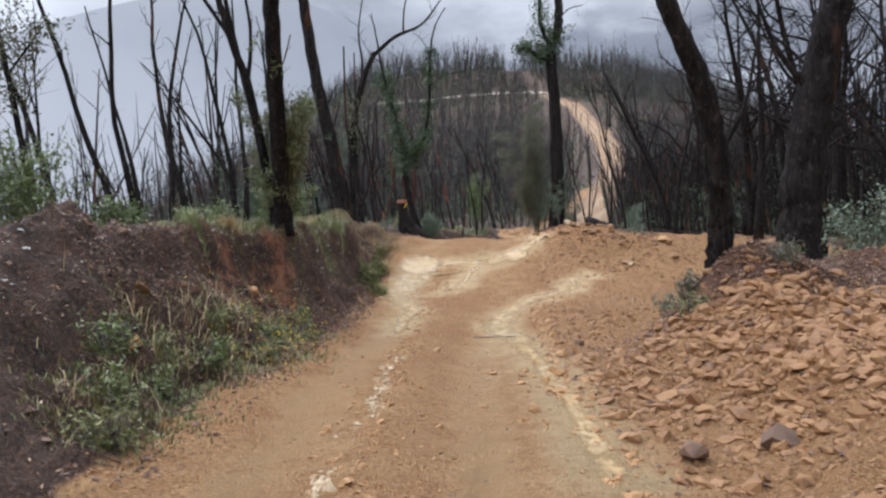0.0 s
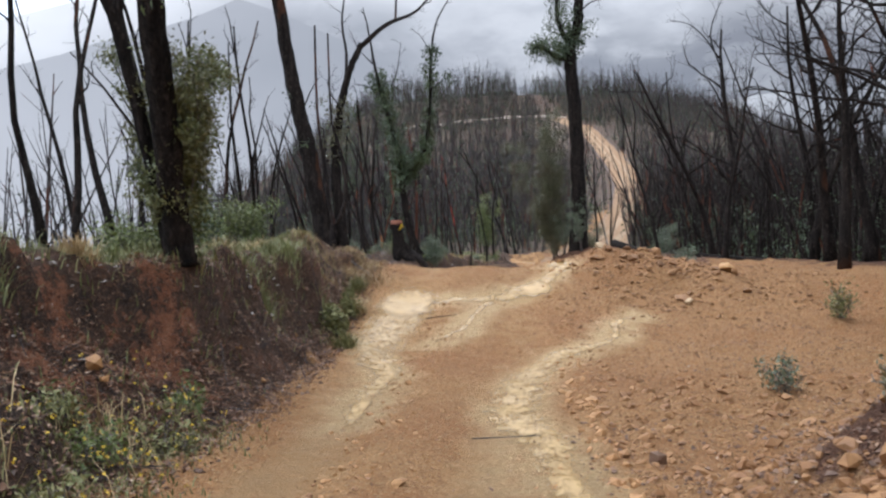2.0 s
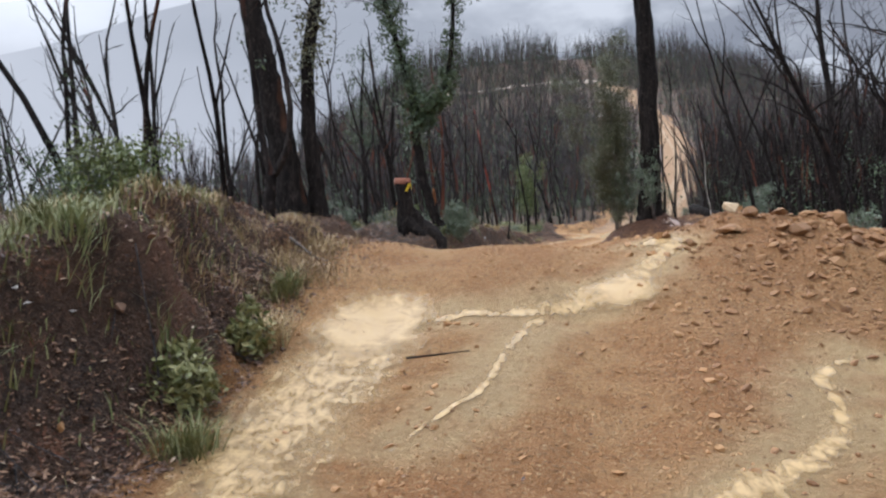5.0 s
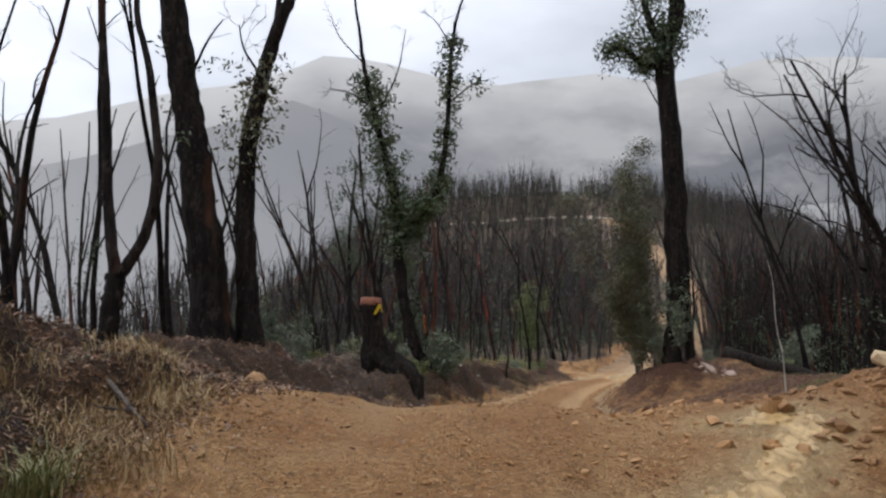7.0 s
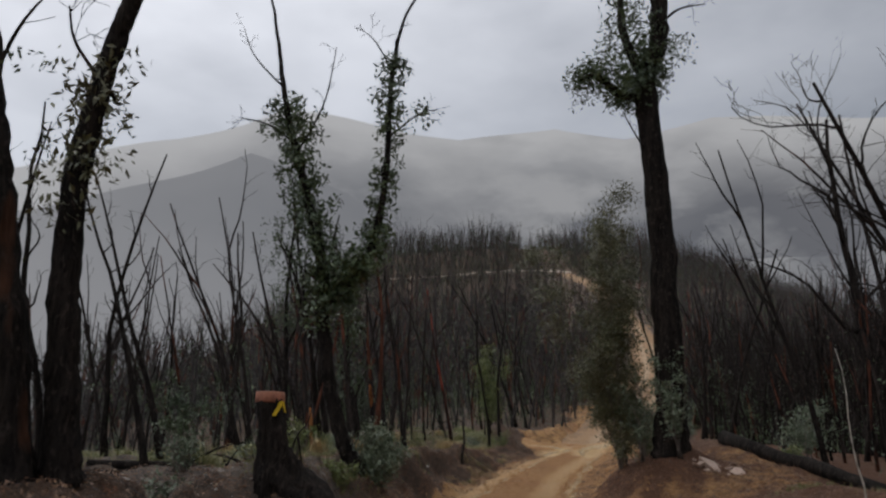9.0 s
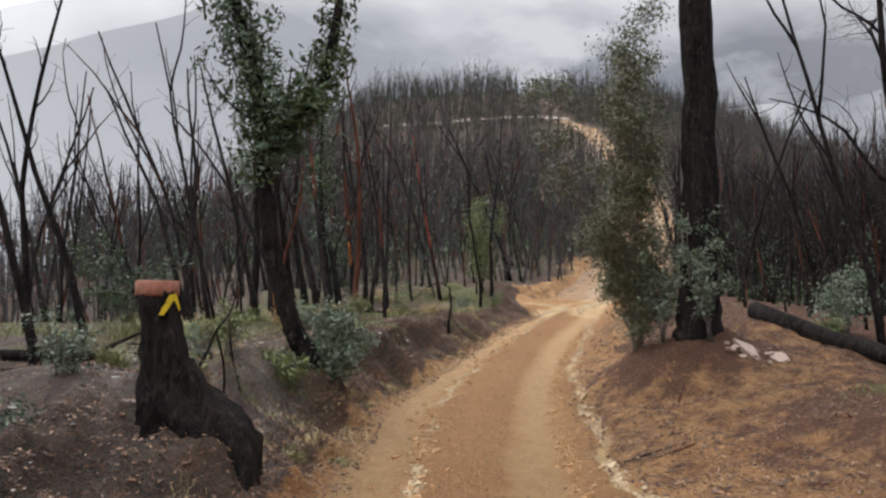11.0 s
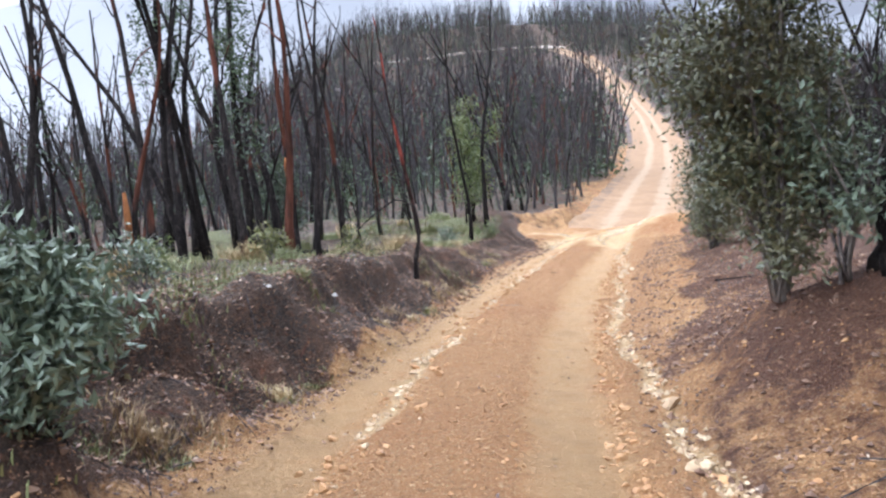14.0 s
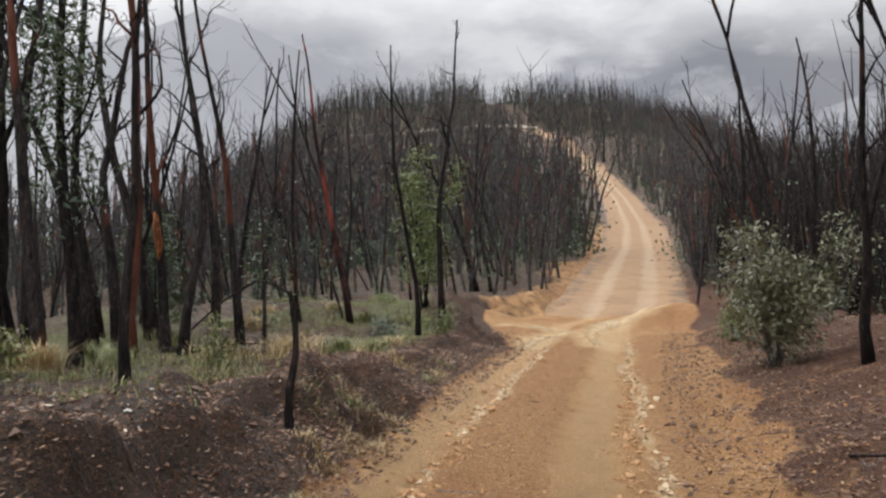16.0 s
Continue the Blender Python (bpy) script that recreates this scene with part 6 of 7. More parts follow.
# leafy trees farther off
old_tree("leafy_burnt_tree", tree_at(-8.9, 18.0), "thin charred tree with a ragged green top",
         [([(0, 0, 0), (-0.25, 0, 1.5), (-0.6, 0, 3.3), (-1.0, 0, 5.2), (-1.2, 0, 7)], 0.09, 0.04)], [([(-0.7, 0, 3.9), (-0.2, 0, 4.6), (0.1, 0, 5.0)], 0.03, 0.01)], seed=301,
         leaves=[((0,), 0.5, 1.0, 90, 0.32, 16, 0.3, 0.12, LEAF_OLIVE), ((1,), 0.2, 1.0, 30, 0.2, 14, 0.25, 0.12, LEAF_OLIVE)], twig=(3, 0.5, 0))
old_tree("leafy_burnt_tree", tree_at(-2.85, 53.2), "charred tree with a narrow dark green top",
         [([(0, 0, 0), (-0.1, 0, 1.5), (-0.3, 0, 3.0), (-0.4, 0, 5.0), (-0.35, 0, 7.5)], 0.11, 0.04)], [([(-0.35, 0, 3.6), (0.05, 0, 4.3), (0.2, 0, 5.2)], 0.03, 0.01)], seed=302,
         leaves=[((0,), 0.45, 1.0, 120, 0.25, 18, 0.28, 0.13, LEAF)], twig=(3, 0.6, 0))
old_tree("leafy_burnt_tree", tree_at(-6.6, 58.0), "tall charred tree with tufts of dark green leaves",
         [([(0, 0, 0), (0.1, 0, 2.0), (0.0, 0, 4.5), (-0.1, 0, 7.0), (0.1, 0, 10.5)], 0.15, 0.05), ([(0, 0, 4.2), (0.5, 0, 5.6), (0.7, 0, 7.8)], 0.07, 0.02)], seed=303,
         leaves=[((0,), 0.55, 1.0, 120, 0.45, 18, 0.35, 0.14, LEAF), ((1,), 0.4, 1.0, 40, 0.3, 16, 0.3, 0.14, LEAF)], twig=(3, 0.7, 1))


# ---------------------------------------------------------------- stones
def stone_mesh(seed, points=15, flat=0.7):
    """A broken stone: the hull of some random points."""
    rng = random.Random(seed)
    bm = bmesh.new()
    for _ in range(points):
        d = Vector((rng.gauss(0, 1), rng.gauss(0, 1), rng.gauss(0, 1))).normalized()
        bm.verts.new((d.x * rng.uniform(0.8, 1.0), d.y * rng.uniform(0.65, 0.9), d.z * flat))
    bmesh.ops.convex_hull(bm, input=bm.verts)
    me = bpy.data.meshes.new("rock")
    bm.to_mesh(me)
    bm.free()
    return me


STONES = [stone_mesh(k, 13 + k % 5, 0.55 + 0.06 * (k % 5)) for k in range(12)]
for me in STONES:
    me.materials.append(STONE)
PALE_STONES = [me.copy() for me in STONES[:5]]
DARK_STONES = [me.copy() for me in STONES[5:9]]
HEAP_STONES = [me.copy() for me in STONES]
WHITE_STONES = [stone_mesh(40 + k, 30, 0.42) for k in range(4)]
for meshes, mat in ((PALE_STONES, STONE_PALE), (DARK_STONES, STONE_DARK), (HEAP_STONES, STONE_HEAP), (WHITE_STONES, QUARTZ)):
    for me in meshes:
        me.materials.clear()
        me.materials.append(mat)


def rock(x, y, size, rng, meshes, label, group="", sink=0.25):
    ob = new("rock", rng.choice(meshes))
    s = size * 0.5
    ob.matrix_world = Matrix.Translation(on_ground(x, y, s * (0.6 - sink))) @ pose(0, 0, 0, rng.gauss(0, 18), rng.gauss(0, 18), rng.uniform(0, 360)) @ Matrix.Diagonal((s * rng.uniform(0.85, 1.25), s, s * rng.uniform(0.8, 1.1), 1))
    return tagged(ob, label, "rock", group)


def scatter_rocks():
    rng = random.Random(99)
    made = 0
    while made < 96:                                       # the rubble heap
        x, y = rng.gauss(3.7, 0.9), rng.gauss(8.8, 1.2)
        if x < 2.3 or x > 7.5 or y < 5.5 or y > 9.7:
            continue
        rock(x, y, rng.choice((0.06, 0.07, 0.08, 0.09, 0.11, 0.13, 0.18)), rng, HEAP_STONES * 2 + STONES[:2] + DARK_STONES * 2, "angular ochre stone in the rubble heap", "stones of the rubble heap", 0.2)
        made += 1
    for _ in range(16):                                     # spill below the trees, and on the far heap
        rock(rng.uniform(5.4, 7.6), rng.uniform(10.0, 12.0), rng.uniform(0.12, 0.3), rng, HEAP_STONES, "angular ochre stone on the mound", "stones of the rubble heap", 0.2)
    for _ in range(58):
        rock(rng.gauss(4.9, 1.2), rng.gauss(23.6, 0.8), rng.uniform(0.08, 0.3), rng, HEAP_STONES + STONES[:4], "angular ochre stone on the clay heap", "stones of the clay heap", 0.2)
    for x, y, s, meshes, label in ((6.48, 23.76, 0.5, STONES, "upright ochre boulder on the clay heap"), (4.97, 21.9, 0.44, STONES, "ochre boulder on the clay heap"), (3.75, 24.5, 0.3, PALE_STONES, "pale stone on the crest"),
                                   (5.0, 21.7, 0.26, PALE_STONES, "pale flat stone in the wash"), (6.38, 40.05, 0.85, WHITE_STONES, "pale pinkish rock bedded in the red slope"), (6.75, 39.85, 0.6, WHITE_STONES, "pale pinkish rock bedded in the red slope"),
                                   (6.2, 40.05, 0.4, WHITE_STONES, "pale pinkish rock bedded in the red slope"), (-2.3, 28.3, 0.5, STONES, "orange boulder by the burnt trunks"), (2.07, 12.4, 0.22, DARK_STONES, "dark brown stone on the track edge"),
                                   (2.6, 6.3, 0.42, DARK_STONES, "dark brown boulder at the foot of the rubble"), (-3.5, 9.6, 0.3, STONES, "orange rock bedded in the bank"), (-3.2, 8.4, 0.24, STONES, "orange rock bedded in the bank"),
                                   (-3.0, 12.9, 0.24, STONES, "orange rock bedded in the bank"), (5.3, 28.8, 0.3, STONES, "ochre stone on the crest"), (1.9, 6.2, 0.3, DARK_STONES, "dark brown stone on the track edge")):
        rock(x, y, s, rng, meshes, label, "", 0.84 if meshes is WHITE_STONES else 0.25)
    for _ in range(30):                                     # litter of stones on the cut bank
        y = rng.uniform(8, 22)
        x = float(ROAD_X(y)) - float(EDGE_L(y)) - rng.uniform(0.1, 1.0) * float(RUN_L(y))
        rock(x, y, rng.uniform(0.05, 0.16), rng, STONES[:4] + DARK_STONES * 2, "weathered stone in the cut bank", "stones of the cut bank", 0.35)
    for _ in range(14):
        rock(rng.gauss(6.5, 0.3), rng.gauss(40.0, 0.22), rng.uniform(0.06, 0.2), rng, WHITE_STONES, "pale pinkish stone on the red slope", "pinkish stones", 0.5)
    for k in range(72):                                    # pale broken edges of the ruts
        y = 27 + 31 * rng.random() ** 1.3
        u = float(wash_line(y, 1 if k % 4 else -1)) + rng.gauss(0, 0.09)
        rock(float(ROAD_X(y)) + u, y, 0.05 + (0.15 if k % 4 else 0.06) * rng.random() ** 2, rng, PALE_STONES + STONES[:4], "pale stone washed out along the rut", "stones along the ruts", 0.35)


scatter_rocks()


def gravel():
    r = np.random.RandomState(4)
    xs, ys, ss = [], [], []

    def add(x, y, lo, hi):
        xs.append(x), ys.append(y), ss.append(lo * (hi / lo) ** (r.uniform(0, 1, len(x)) ** 2.2))

    n = 10000                                              # all along the clay
    y = r.uniform(3, 60, n)
    u = r.uniform(-2.3, 3.2, n)
    keep = (rut_depth(u, y) < r.uniform(0.15, 0.9, n)) & ((np.abs(y - 22.8) > 2.6) | (r.uniform(size=n) < 0.3))
    add((ROAD_X(y) + u)[keep], y[keep], 0.007, 0.034)
    n = 5200                                                # the stony slope and the heaps
    add(r.uniform(1.6, 8.0, n), r.uniform(4.0, 16, n), 0.012, 0.085)
    n = 3400
    add(r.normal(3.8, 1.1, n), r.normal(8.6, 1.4, n), 0.025, 0.125)
    n = 2600
    add(r.normal(5.2, 1.8, n), r.normal(23.6, 1.6, n), 0.012, 0.07)
    n = 900
    y = r.uniform(26, 60, n)
    add(ROAD_X(y) + wash_line(y, r.choice([-1, 1])) + r.normal(0, 0.2, n), y, 0.014, 0.07)
    n = 1200
    y = r.uniform(4, 22, n)
    add(ROAD_X(y) + r.choice([-0.55, 1.75], n) + r.normal(0, 0.2, n), y, 0.012, 0.06)
    n = 1500                                                # loose edge of the wheel lane
    y = r.uniform(27, 56, n)
    add(ROAD_X(y) + LANE_R(y) + 0.45 + r.normal(0, 0.09, n), y, 0.012, 0.05)
    x, y, s = map(np.concatenate, (xs, ys, ss))
    keep = bump_at(x, y, 4.5, 10.8, 1.75, 1.4) < 0.3 + 0.5 * r.uniform(size=len(x)) ** 3
    x, y, s = x[keep], y[keep], s[keep]
    c = np.stack([x, y, ground_z(x, y) + s * 0.12], 1)
    slope = (x - ROAD_X(y) > 1.8) & (y < 28)
    for pick, material, label in ((slope, STONE_HEAP, "brown-ochre rubble strewn over the stony slope"), (~slope, STONE, "ochre gravel and clods strewn over the clay track")):
        v, f = rock_arrays(r, c[pick], s[pick])
        stuff("gravel", v, f, material, label, "gravel")


gravel()


def clods():
    """Crumbs of earth: ochre on the clay, brown-black on the banks and under the litter."""
    r = np.random.RandomState(5)
    size = lambda n, lo, hi: lo * (hi / lo) ** (r.uniform(0, 1, n) ** 2.0)
    n = 30000
    y = r.uniform(3, 62, n)
    u = r.uniform(-2.4, 3.4, n)
    keep = (rut_depth(u, y) < r.uniform(0.1, 0.8, n)) & (rough(u, y, 1.1, 20) + r.normal(0, 0.5, n) > -0.1)
    x1, y1 = (ROAD_X(y) + u)[keep], y[keep]
    n = 26000
    x2, y2 = r.uniform(1.2, 9.5, n), r.uniform(4.0, 28, n)
    x, y = np.concatenate([x1, x2]), np.concatenate([y1, y2])
    keep = (wetness(x, y) < 0.4) & (bump_at(x, y, 4.5, 10.8, 1.75, 1.4) < 0.3)
    x, y = x[keep], y[keep]
    s = size(len(x), 0.006, 0.034)
    slope = (x - ROAD_X(y) > 1.8) & (y < 28)
    for pick, material, label in ((slope, STONE_HEAP, "small crumbs of brown clay on the stony slope"), (~slope, STONE, "small crumbs of wet ochre clay strewn over the track")):
        v, f = clod_arrays(r, np.stack([x, y, ground_z(x, y) + s * 0.2], 1)[pick], s[pick])
        stuff("clay_crumbs", v, f, material, label, "clods")
    n = 14000
    y = r.uniform(4, 62, n)
    x1, y1 = ROAD_X(y) - EDGE_L(y) - r.uniform(-0.25, 1.5, n) * RUN_L(y), y
    n = 12000
    y = r.uniform(28, 62, n)
    x2, y2 = ROAD_X(y) + EDGE_R(y) + 5.0 * r.uniform(0, 1, n) ** 1.2 - 0.4, y
    n = 4000
    x3, y3 = r.normal(4.4, 1.0, n), r.normal(10.4, 0.9, n)
    n = 3000                                                # dark stones lie among the ochre ones too
    x4, y4 = r.uniform(1.4, 8.0, n), r.uniform(4.5, 14, n)
    x, y = np.concatenate([x1, x2, x3, x4]), np.concatenate([y1, y2, y3, y4])
    s = size(len(x), 0.008, 0.05)
    v, f = clod_arrays(r, np.stack([x, y, ground_z(x, y) + s * 0.2], 1), s)
    stuff("earth_crumbs", v, f, STONE_DARK, "brown-black crumbs of burnt earth on the banks", "clods")


clods()


def washed_edges():
    """Crumbled pale clay and small stones along the rut edges."""
    r = np.random.RandomState(6)
    n = 26000
    y = r.uniform(4, 62, n)
    y = y[(lumps(y * 0, y, 2.2, 40) + 0.35 * r.normal(size=n)) > -0.1]
    n = len(y)
    side = r.uniform(size=n) < 0.45
    u = np.where(side, wash_line(y, -1), wash_line(y, 1)) + r.normal(0, 0.09, n) * r.choice([0.6, 1.6], n)
    cut_l, cut_r = washed(u, y)
    keep = (np.maximum(cut_l, cut_r) > 0.12 + 0.3 * r.uniform(size=n)) | ((r.uniform(size=n) < 0.12) & (y > 27))
    u, y = u[keep], y[keep]
    n = len(u)
    x = ROAD_X(y) + u
    s = 0.010 * (0.060 / 0.010) ** (r.uniform(0, 1, n) ** 2.2)
    c = np.stack([x, y, ground_z(x, y) + s * 0.1], 1)
    v, f = clod_arrays(r, c, s, 0.6)
    stuff("washed_clay_edge", v, f, STONE_PALE, "pale crumbled clay and stones along the wheel ruts", "gravel")


washed_edges()


def twig_litter():
    r = np.random.RandomState(16)
    n = 2600
    y = r.uniform(5, 62, n)
    left = (r.uniform(size=n) < 0.85) | (y < 30)
    x = np.where(left, ROAD_X(y) - EDGE_L(y) - 5.0 * r.uniform(0, 1, n) ** 1.2, ROAD_X(y) + EDGE_R(y) + 0.2 + 5.0 * r.uniform(0, 1, n) ** 1.2)
    a, ln = r.uniform(0, 2 * np.pi, n), r.uniform(0.1, 0.5, n)
    dx, dy = np.cos(a) * ln / 2, np.sin(a) * ln / 2
    rad = r.uniform(0.003, 0.009, n)
    p = np.stack([x - dx, y - dy, ground_z(x - dx, y - dy) + rad], 1)
    q = np.stack([x + dx, y + dy, ground_z(x + dx, y + dy) + rad + 0.04 * r.uniform(size=n)], 1)
    side = np.stack([-np.sin(a), np.cos(a), 0 * a], 1) * rad[:, None]
    up = np.array([0, 0, 1]) * rad[:, None] * 1.6
    v = np.stack([p - side, p + side, p + up, q - side * 0.5, q + side * 0.5, q + up * 0.5], 1).reshape(-1, 3)
    i = (np.arange(n) * 6)[:, None]
    f = np.concatenate([i + np.array(k) for k in ((0, 1, 4, 3), (1, 2, 5, 4), (2, 0, 3, 5))])
    stuff("twig_litter", v, f, FAR_BARK, "charred twigs strewn over burnt earth and banks", "twigs")


twig_litter()


def pale_flakes():
    """Bleached bark and stone chips on the ash of the bank."""
    r = np.random.RandomState(18)
    y = np.concatenate([r.uniform(7, 20, 520), r.uniform(30, 48, 420)])
    n = len(y)
    x = ROAD_X(y) - EDGE_L(y) - RUN_L(y) * r.uniform(0.55, 1.0, n) - 2.6 * r.uniform(0, 1, n) ** 1.5
    s = 0.016 * (0.07 / 0.016) ** (r.uniform(0, 1, n) ** 2.2)
    v, f = clod_arrays(r, np.stack([x, y, ground_z(x, y) + s * 0.2], 1), s, 0.3)
    stuff("bark_flakes", v, f, PALEWOOD, "bleached flakes of bark and stone on ash-grey ground", "litter")


pale_flakes()


# ---------------------------------------------------------------- litter, grass, flowers
def litter():
    r = np.random.RandomState(15)
    xs, ys = [], []

    def add(x, y):
        keep = rough(x, y, 0.8, 30) + 0.6 * r.normal(size=len(x)) > np.where((y > 28) & (y < 40.5) & (x > ROAD_X(y)), 0.0, -0.25)
        xs.append(x[keep]), ys.append(y[keep])

    y = r.uniform(29, 62, 40000)
    add(ROAD_X(y) + EDGE_R(y) + 6.0 * r.uniform(0, 1, len(y)) ** 1.2 - 0.2, y)
    y = r.uniform(4, 26, 15000)
    add(ROAD_X(y) - EDGE_L(y) - r.uniform(-0.3, 3.4, len(y)), y)
    y = r.uniform(9, 26, 36000)                            # drifts on the face of the bank and its nose
    add(ROAD_X(y) - EDGE_L(y) - r.uniform(-0.15, 1.0, len(y)) * RUN_L(y), y)
    y = r.uniform(26, 60, 26000)
    add(ROAD_X(y) - EDGE_L(y) - r.uniform(-0.1, 1.1, len(y)) * RUN_L(y), y)
    y = r.uniform(26, 62, 42000)
    add(ROAD_X(y) - EDGE_L(y) - 6.0 * r.uniform(0, 1, len(y)) ** 1.3 + 0.35, y)
    add(r.normal(4.4, 1.0, 9000), r.normal(10.5, 0.8, 9000))
    add(r.normal(-2.0, 0.6, 6000), r.normal(24.0, 1.3, 6000))
    x = r.uniform(3.0, 10.0, 9000)                         # drifts on the stony slope behind the mound
    y = r.uniform(11.5, 21.0, 9000)
    drift = (rough(x, y, 1.6, 31) > 0.1) & (x - ROAD_X(y) > 3.2)
    add(x[drift], y[drift])
    y = r.uniform(4, 60, 1800)
    add(ROAD_X(y) + r.uniform(-2, 3, len(y)), y)
    x, y = np.concatenate(xs), np.concatenate(ys)
    c = np.stack([x, y, ground_z(x, y) + r.uniform(0.015, 0.05, len(x))], 1)
    v, f = leaf_arrays(r, c, 0.056, 0.0, 0.38)
    v = v.reshape(-1, 4, 3)
    v[:, :, 2] = c[:, None, 2] + (v[:, :, 2] - c[:, None, 2]) * 0.5      # most lie flat
    stuff("leaf_litter", v.reshape(-1, 3), f, LEAF_DRY, "fallen brown gum leaves on burnt earth", "leaf litter")


litter()


def grass_patch(name, spots, count, height, radius, material, label, seed, lean=0.5, width=0.008):
    r = np.random.RandomState(seed)
    spots = np.array(spots, float)
    k = r.randint(0, len(spots), count)
    x = spots[k, 0] + r.normal(0, radius, count)
    y = spots[k, 1] + r.normal(0, radius, count)
    roots = np.stack([x, y, ground_z(x, y) - 0.02], 1)
    v, f = blade_arrays(r, roots, height, lean, width)
    stuff(name, v, f, material, label, "grass")


def patches(seed, n, y0, y1, d0, d1):
    """Spots on the left bank's top, d metres behind its lip."""
    r = np.random.RandomState(seed)
    y = r.uniform(y0, y1, n)
    return np.stack([ROAD_X(y) - EDGE_L(y) - RUN_L(y) - r.uniform(d0, d1, n), y], 1)


grass_patch("bank_grass", np.concatenate([patches(1, 70, 12, 24, 0.0, 4.5), patches(11, 50, 15, 23.5, -0.1, 0.7), patches(2, 110, 38, 66, 0.8, 9.0)]), 20000, 0.20, 0.38, GRASS, "patchy green and straw grass on the bank top", 1)
grass_patch("bank_straw", np.concatenate([patches(3, 9, 20.5, 26, -1.2, 0.3), [(-1.7, 23.9), (-1.73, 24.2), (-1.9, 23.1), (-1.8, 23.3), (-1.5, 22.9), (-1.4, 22.7), (-1.6, 23.6), (-1.75, 24.0)]]), 2600, 0.2, 0.2, STRAW, "dry straw-coloured grass tufts on the nose of the bank", 2, 0.9, 0.004)
grass_patch("verge_herbs", [(-2.35, 10.2), (-2.1, 11.0), (-2.5, 11.6), (-2.3, 12.4), (-2.7, 9.2), (-2.9, 8.3), (-2.6, 7.4), (-3.0, 10.4), (-2.2, 13.2), (-3.2, 9.2), (-2.8, 6.6), (-3.2, 7.4)], 5200, 0.10, 0.3, GRASS, "rank green herbs along the verge", 3, 0.6)
grass_patch("verge_straw", [(-2.9, 9.6), (-2.6, 10.5), (-3.2, 8.6), (-2.7, 12.2), (-3.1, 7.0)], 420, 0.38, 0.3, STRAW, "long arching straw stalks among the herbs", 4, 0.9, 0.005)
grass_patch("edge_grass", [(1.9, 57.0), (2.4, 58.0), (0.8, 53.5), (0.2, 50.5), (-0.2, 47.5), (-0.9, 42.0), (-0.6, 44.2), (-1.1, 38.2), (-1.6, 36.6), (7.2, 36.8), (6.6, 33.0), (7.9, 35.2)], 4200, 0.11, 0.34, GRASS, "sparse grass tufts along the track edge", 5)


def tussock(x, y, height, radius, count, material, seed):
    r = np.random.RandomState(seed)
    a, q = r.uniform(0, 6.28, count), radius * 0.85 * r.uniform(0, 1, count) ** 0.95
    rx, ry = q * np.cos(a), q * np.sin(a)
    roots = np.stack([rx, ry, ground_z(x + rx, y + ry) - float(on_ground(x, y).z) - 0.03], 1)
    v, f = blade_arrays(r, roots, height, 0.9, 0.006)
    me = fast_mesh("grass_tussock", v, f)
    me.materials.append(material)
    ob = tagged(new("grass_tussock", me), "soft green and straw tussock of grass on burnt ground", "grass", "grass tussocks")
    ob.matrix_world = Matrix.Translation(on_ground(x, y))


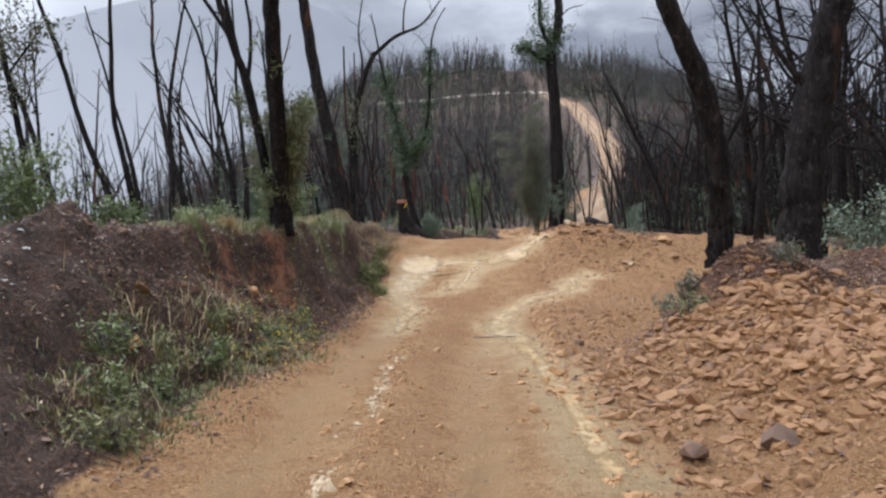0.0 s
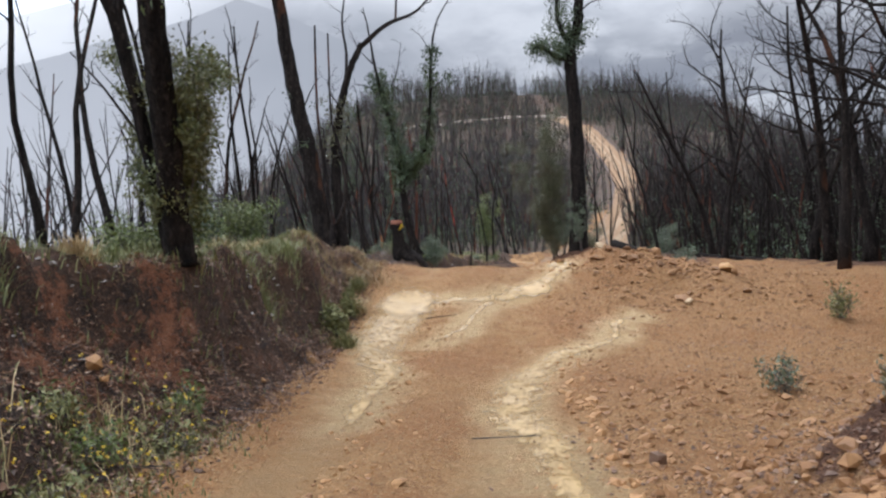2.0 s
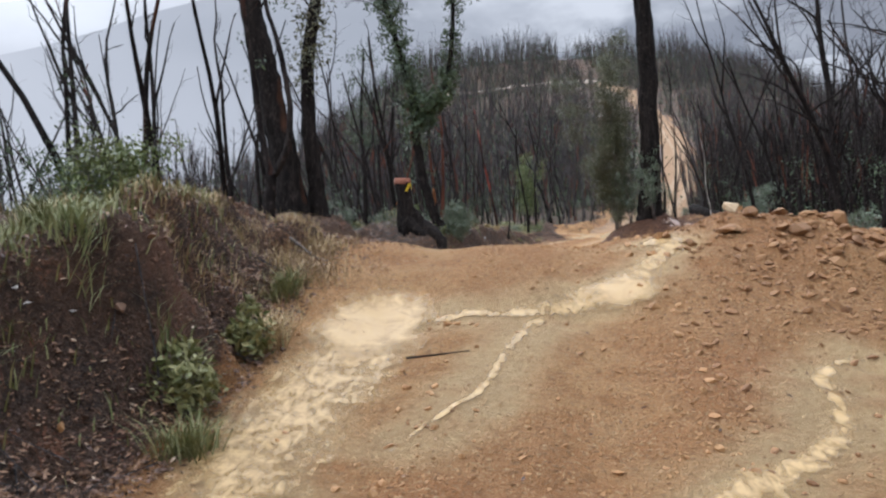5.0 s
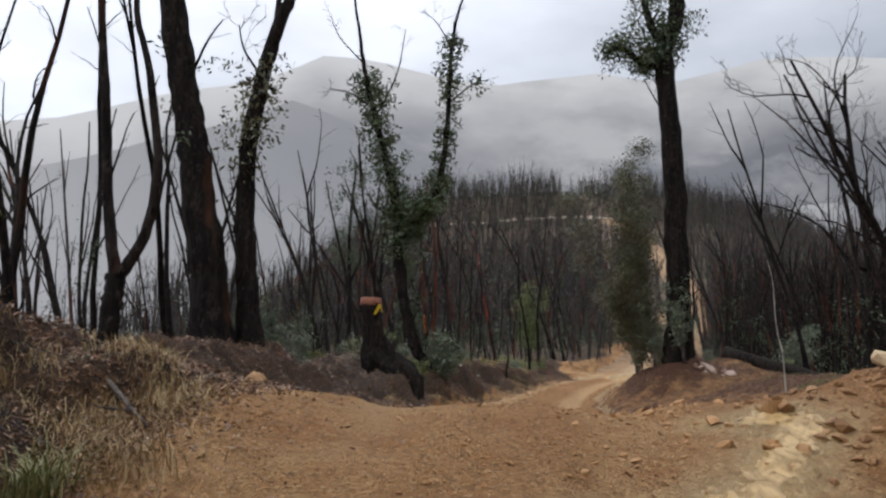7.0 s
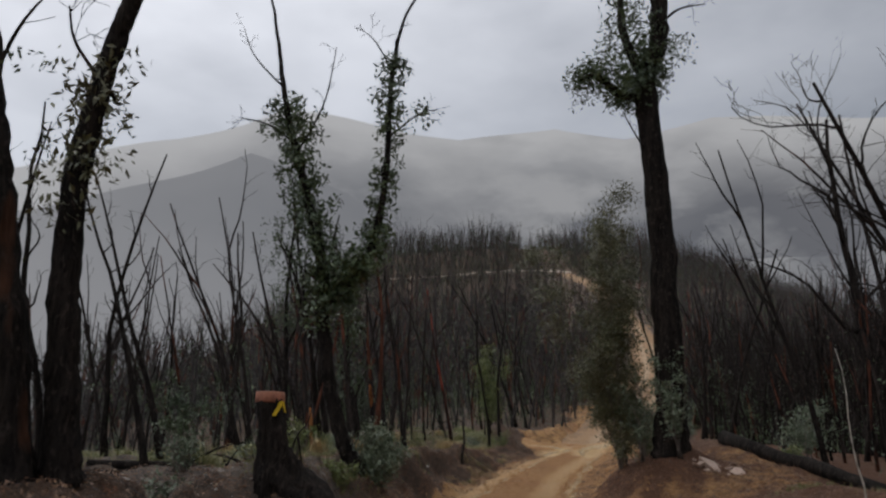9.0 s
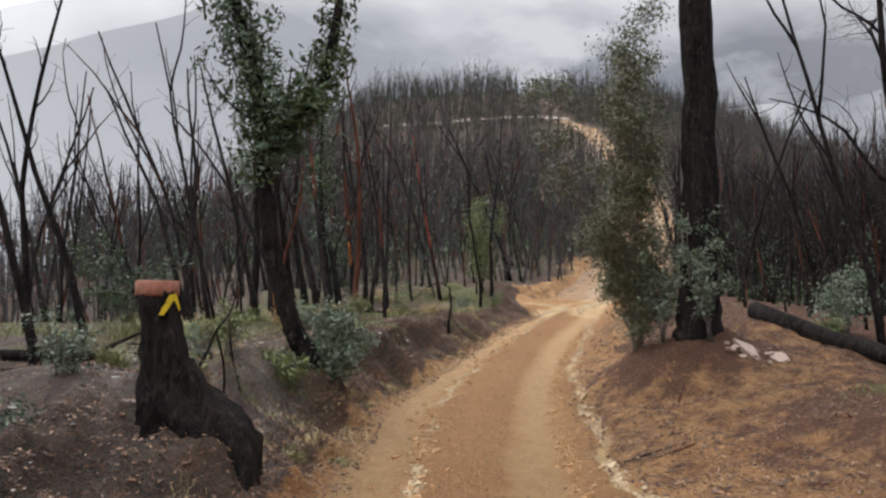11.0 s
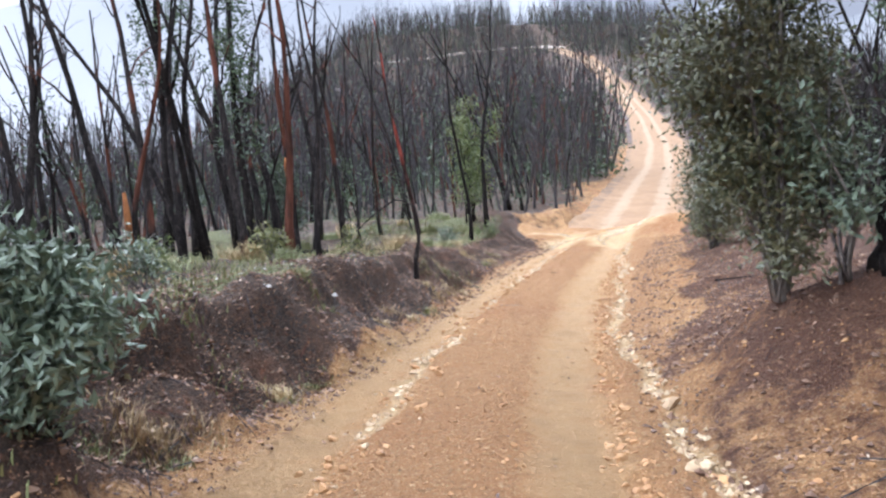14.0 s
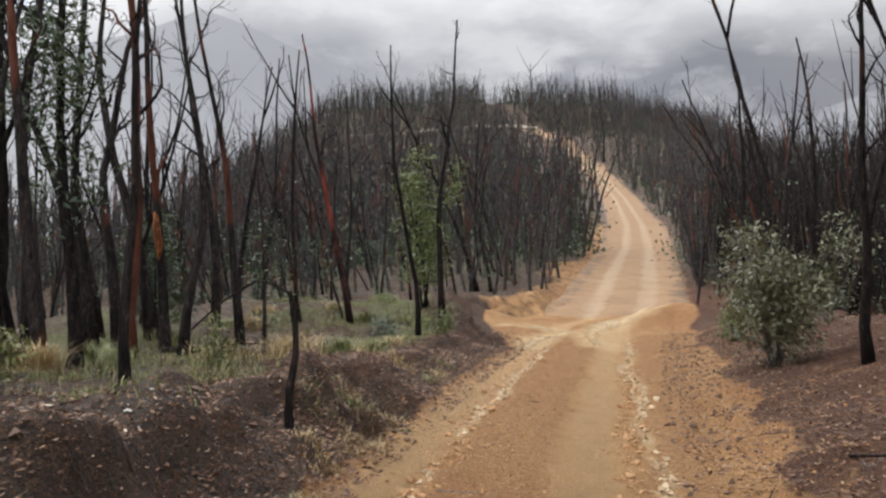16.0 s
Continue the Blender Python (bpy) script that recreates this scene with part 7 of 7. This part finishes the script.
def plant_tussocks():
    rng = random.Random(12)
    for k in range(34):                                     # the level behind the bank
        y = rng.uniform(42, 68)
        x = float(ROAD_X(y) - EDGE_L(y) - RUN_L(y)) - rng.uniform(0.6, 7.5)
        tussock(x, y, rng.uniform(0.25, 0.5), rng.uniform(0.25, 0.6), 300, (GRASS, TUSSOCK, STRAW)[k % 3], 700 + k)
    for k in range(16):                                     # the foot and face of the bank
        y = rng.uniform(31, 56)
        x = float(ROAD_X(y) - EDGE_L(y)) - rng.uniform(0.0, 1.0) * float(RUN_L(y))
        tussock(x, y, rng.uniform(0.10, 0.22), rng.uniform(0.2, 0.4), 150, (GRASS, STRAW)[k % 2], 760 + k)
    for k in range(34):                                     # straw and herbs along the foot of the bank
        y = rng.uniform(30, 54)
        x = float(ROAD_X(y) - EDGE_L(y)) - rng.uniform(-0.1, 0.45) * float(RUN_L(y))
        tussock(x, y, rng.uniform(0.07, 0.16), rng.uniform(0.15, 0.35), 110, (STRAW, GRASS, STRAW)[k % 3], 820 + k)
    for k, (x, y) in enumerate(((-1.7, 35.3), (-1.95, 35.0), (-2.6, 37.4), (-2.2, 38.4), (-3.4, 37.0), (-1.3, 38.0), (1.35, 54.2), (1.6, 55.0), (1.2, 53.2), (1.9, 56.2), (-1.5, 18.9), (-1.85, 19.8), (-1.6, 21.2), (-3.0, 19.7), (-2.5, 19.4), (-3.4, 20.6), (-3.9, 21.4), (-2.7, 18.2), (-3.2, 17.6), (-1.7, 22.4), (-4.2, 14.6), (-3.7, 14.0), (-3.4, 16.2), (-4.6, 16.0), (-5.0, 15.0), (-4.0, 17.4), (-3.9, 12.6))):
        tussock(x, y, 0.32, 0.28, 240, (STRAW, GRASS, TUSSOCK)[k % 3], 790 + k)


plant_tussocks()


def flowers():
    r = np.random.RandomState(8)
    n = 130
    y = r.uniform(9.5, 13.5, n)
    x = -2.35 + r.normal(0, 0.32, n)
    c = np.stack([x, y, ground_z(x, y) + r.uniform(0.12, 0.3, n)], 1)
    v, f = leaf_arrays(r, np.repeat(c, 4, axis=0) + r.normal(0, 0.008, (n * 4, 3)), 0.022, -0.4, 0.8)
    stuff("yellow_flowers", v, f, FLOWER, "small yellow flowers among the verge herbs", "flowers")


flowers()


for k, (x, y) in enumerate(((-2.3, 10.6), (-2.5, 11.8), (-2.2, 12.6), (-2.6, 9.4), (-2.9, 10.2), (-2.8, 8.2), (-3.1, 9.0), (-2.4, 13.6), (-2.9, 12.0), (-3.0, 7.2), (-2.6, 6.4), (-3.3, 8.0))):
    shrub(x, y, 0.55 + 0.08 * (k % 3), 0.28 + 0.05 * (k % 4), 260 + k, (GRASS, LEAF_YOUNG)[k % 2], "low green herb on the verge of the track", "herb", 520, 0.06, 6, 0.006)
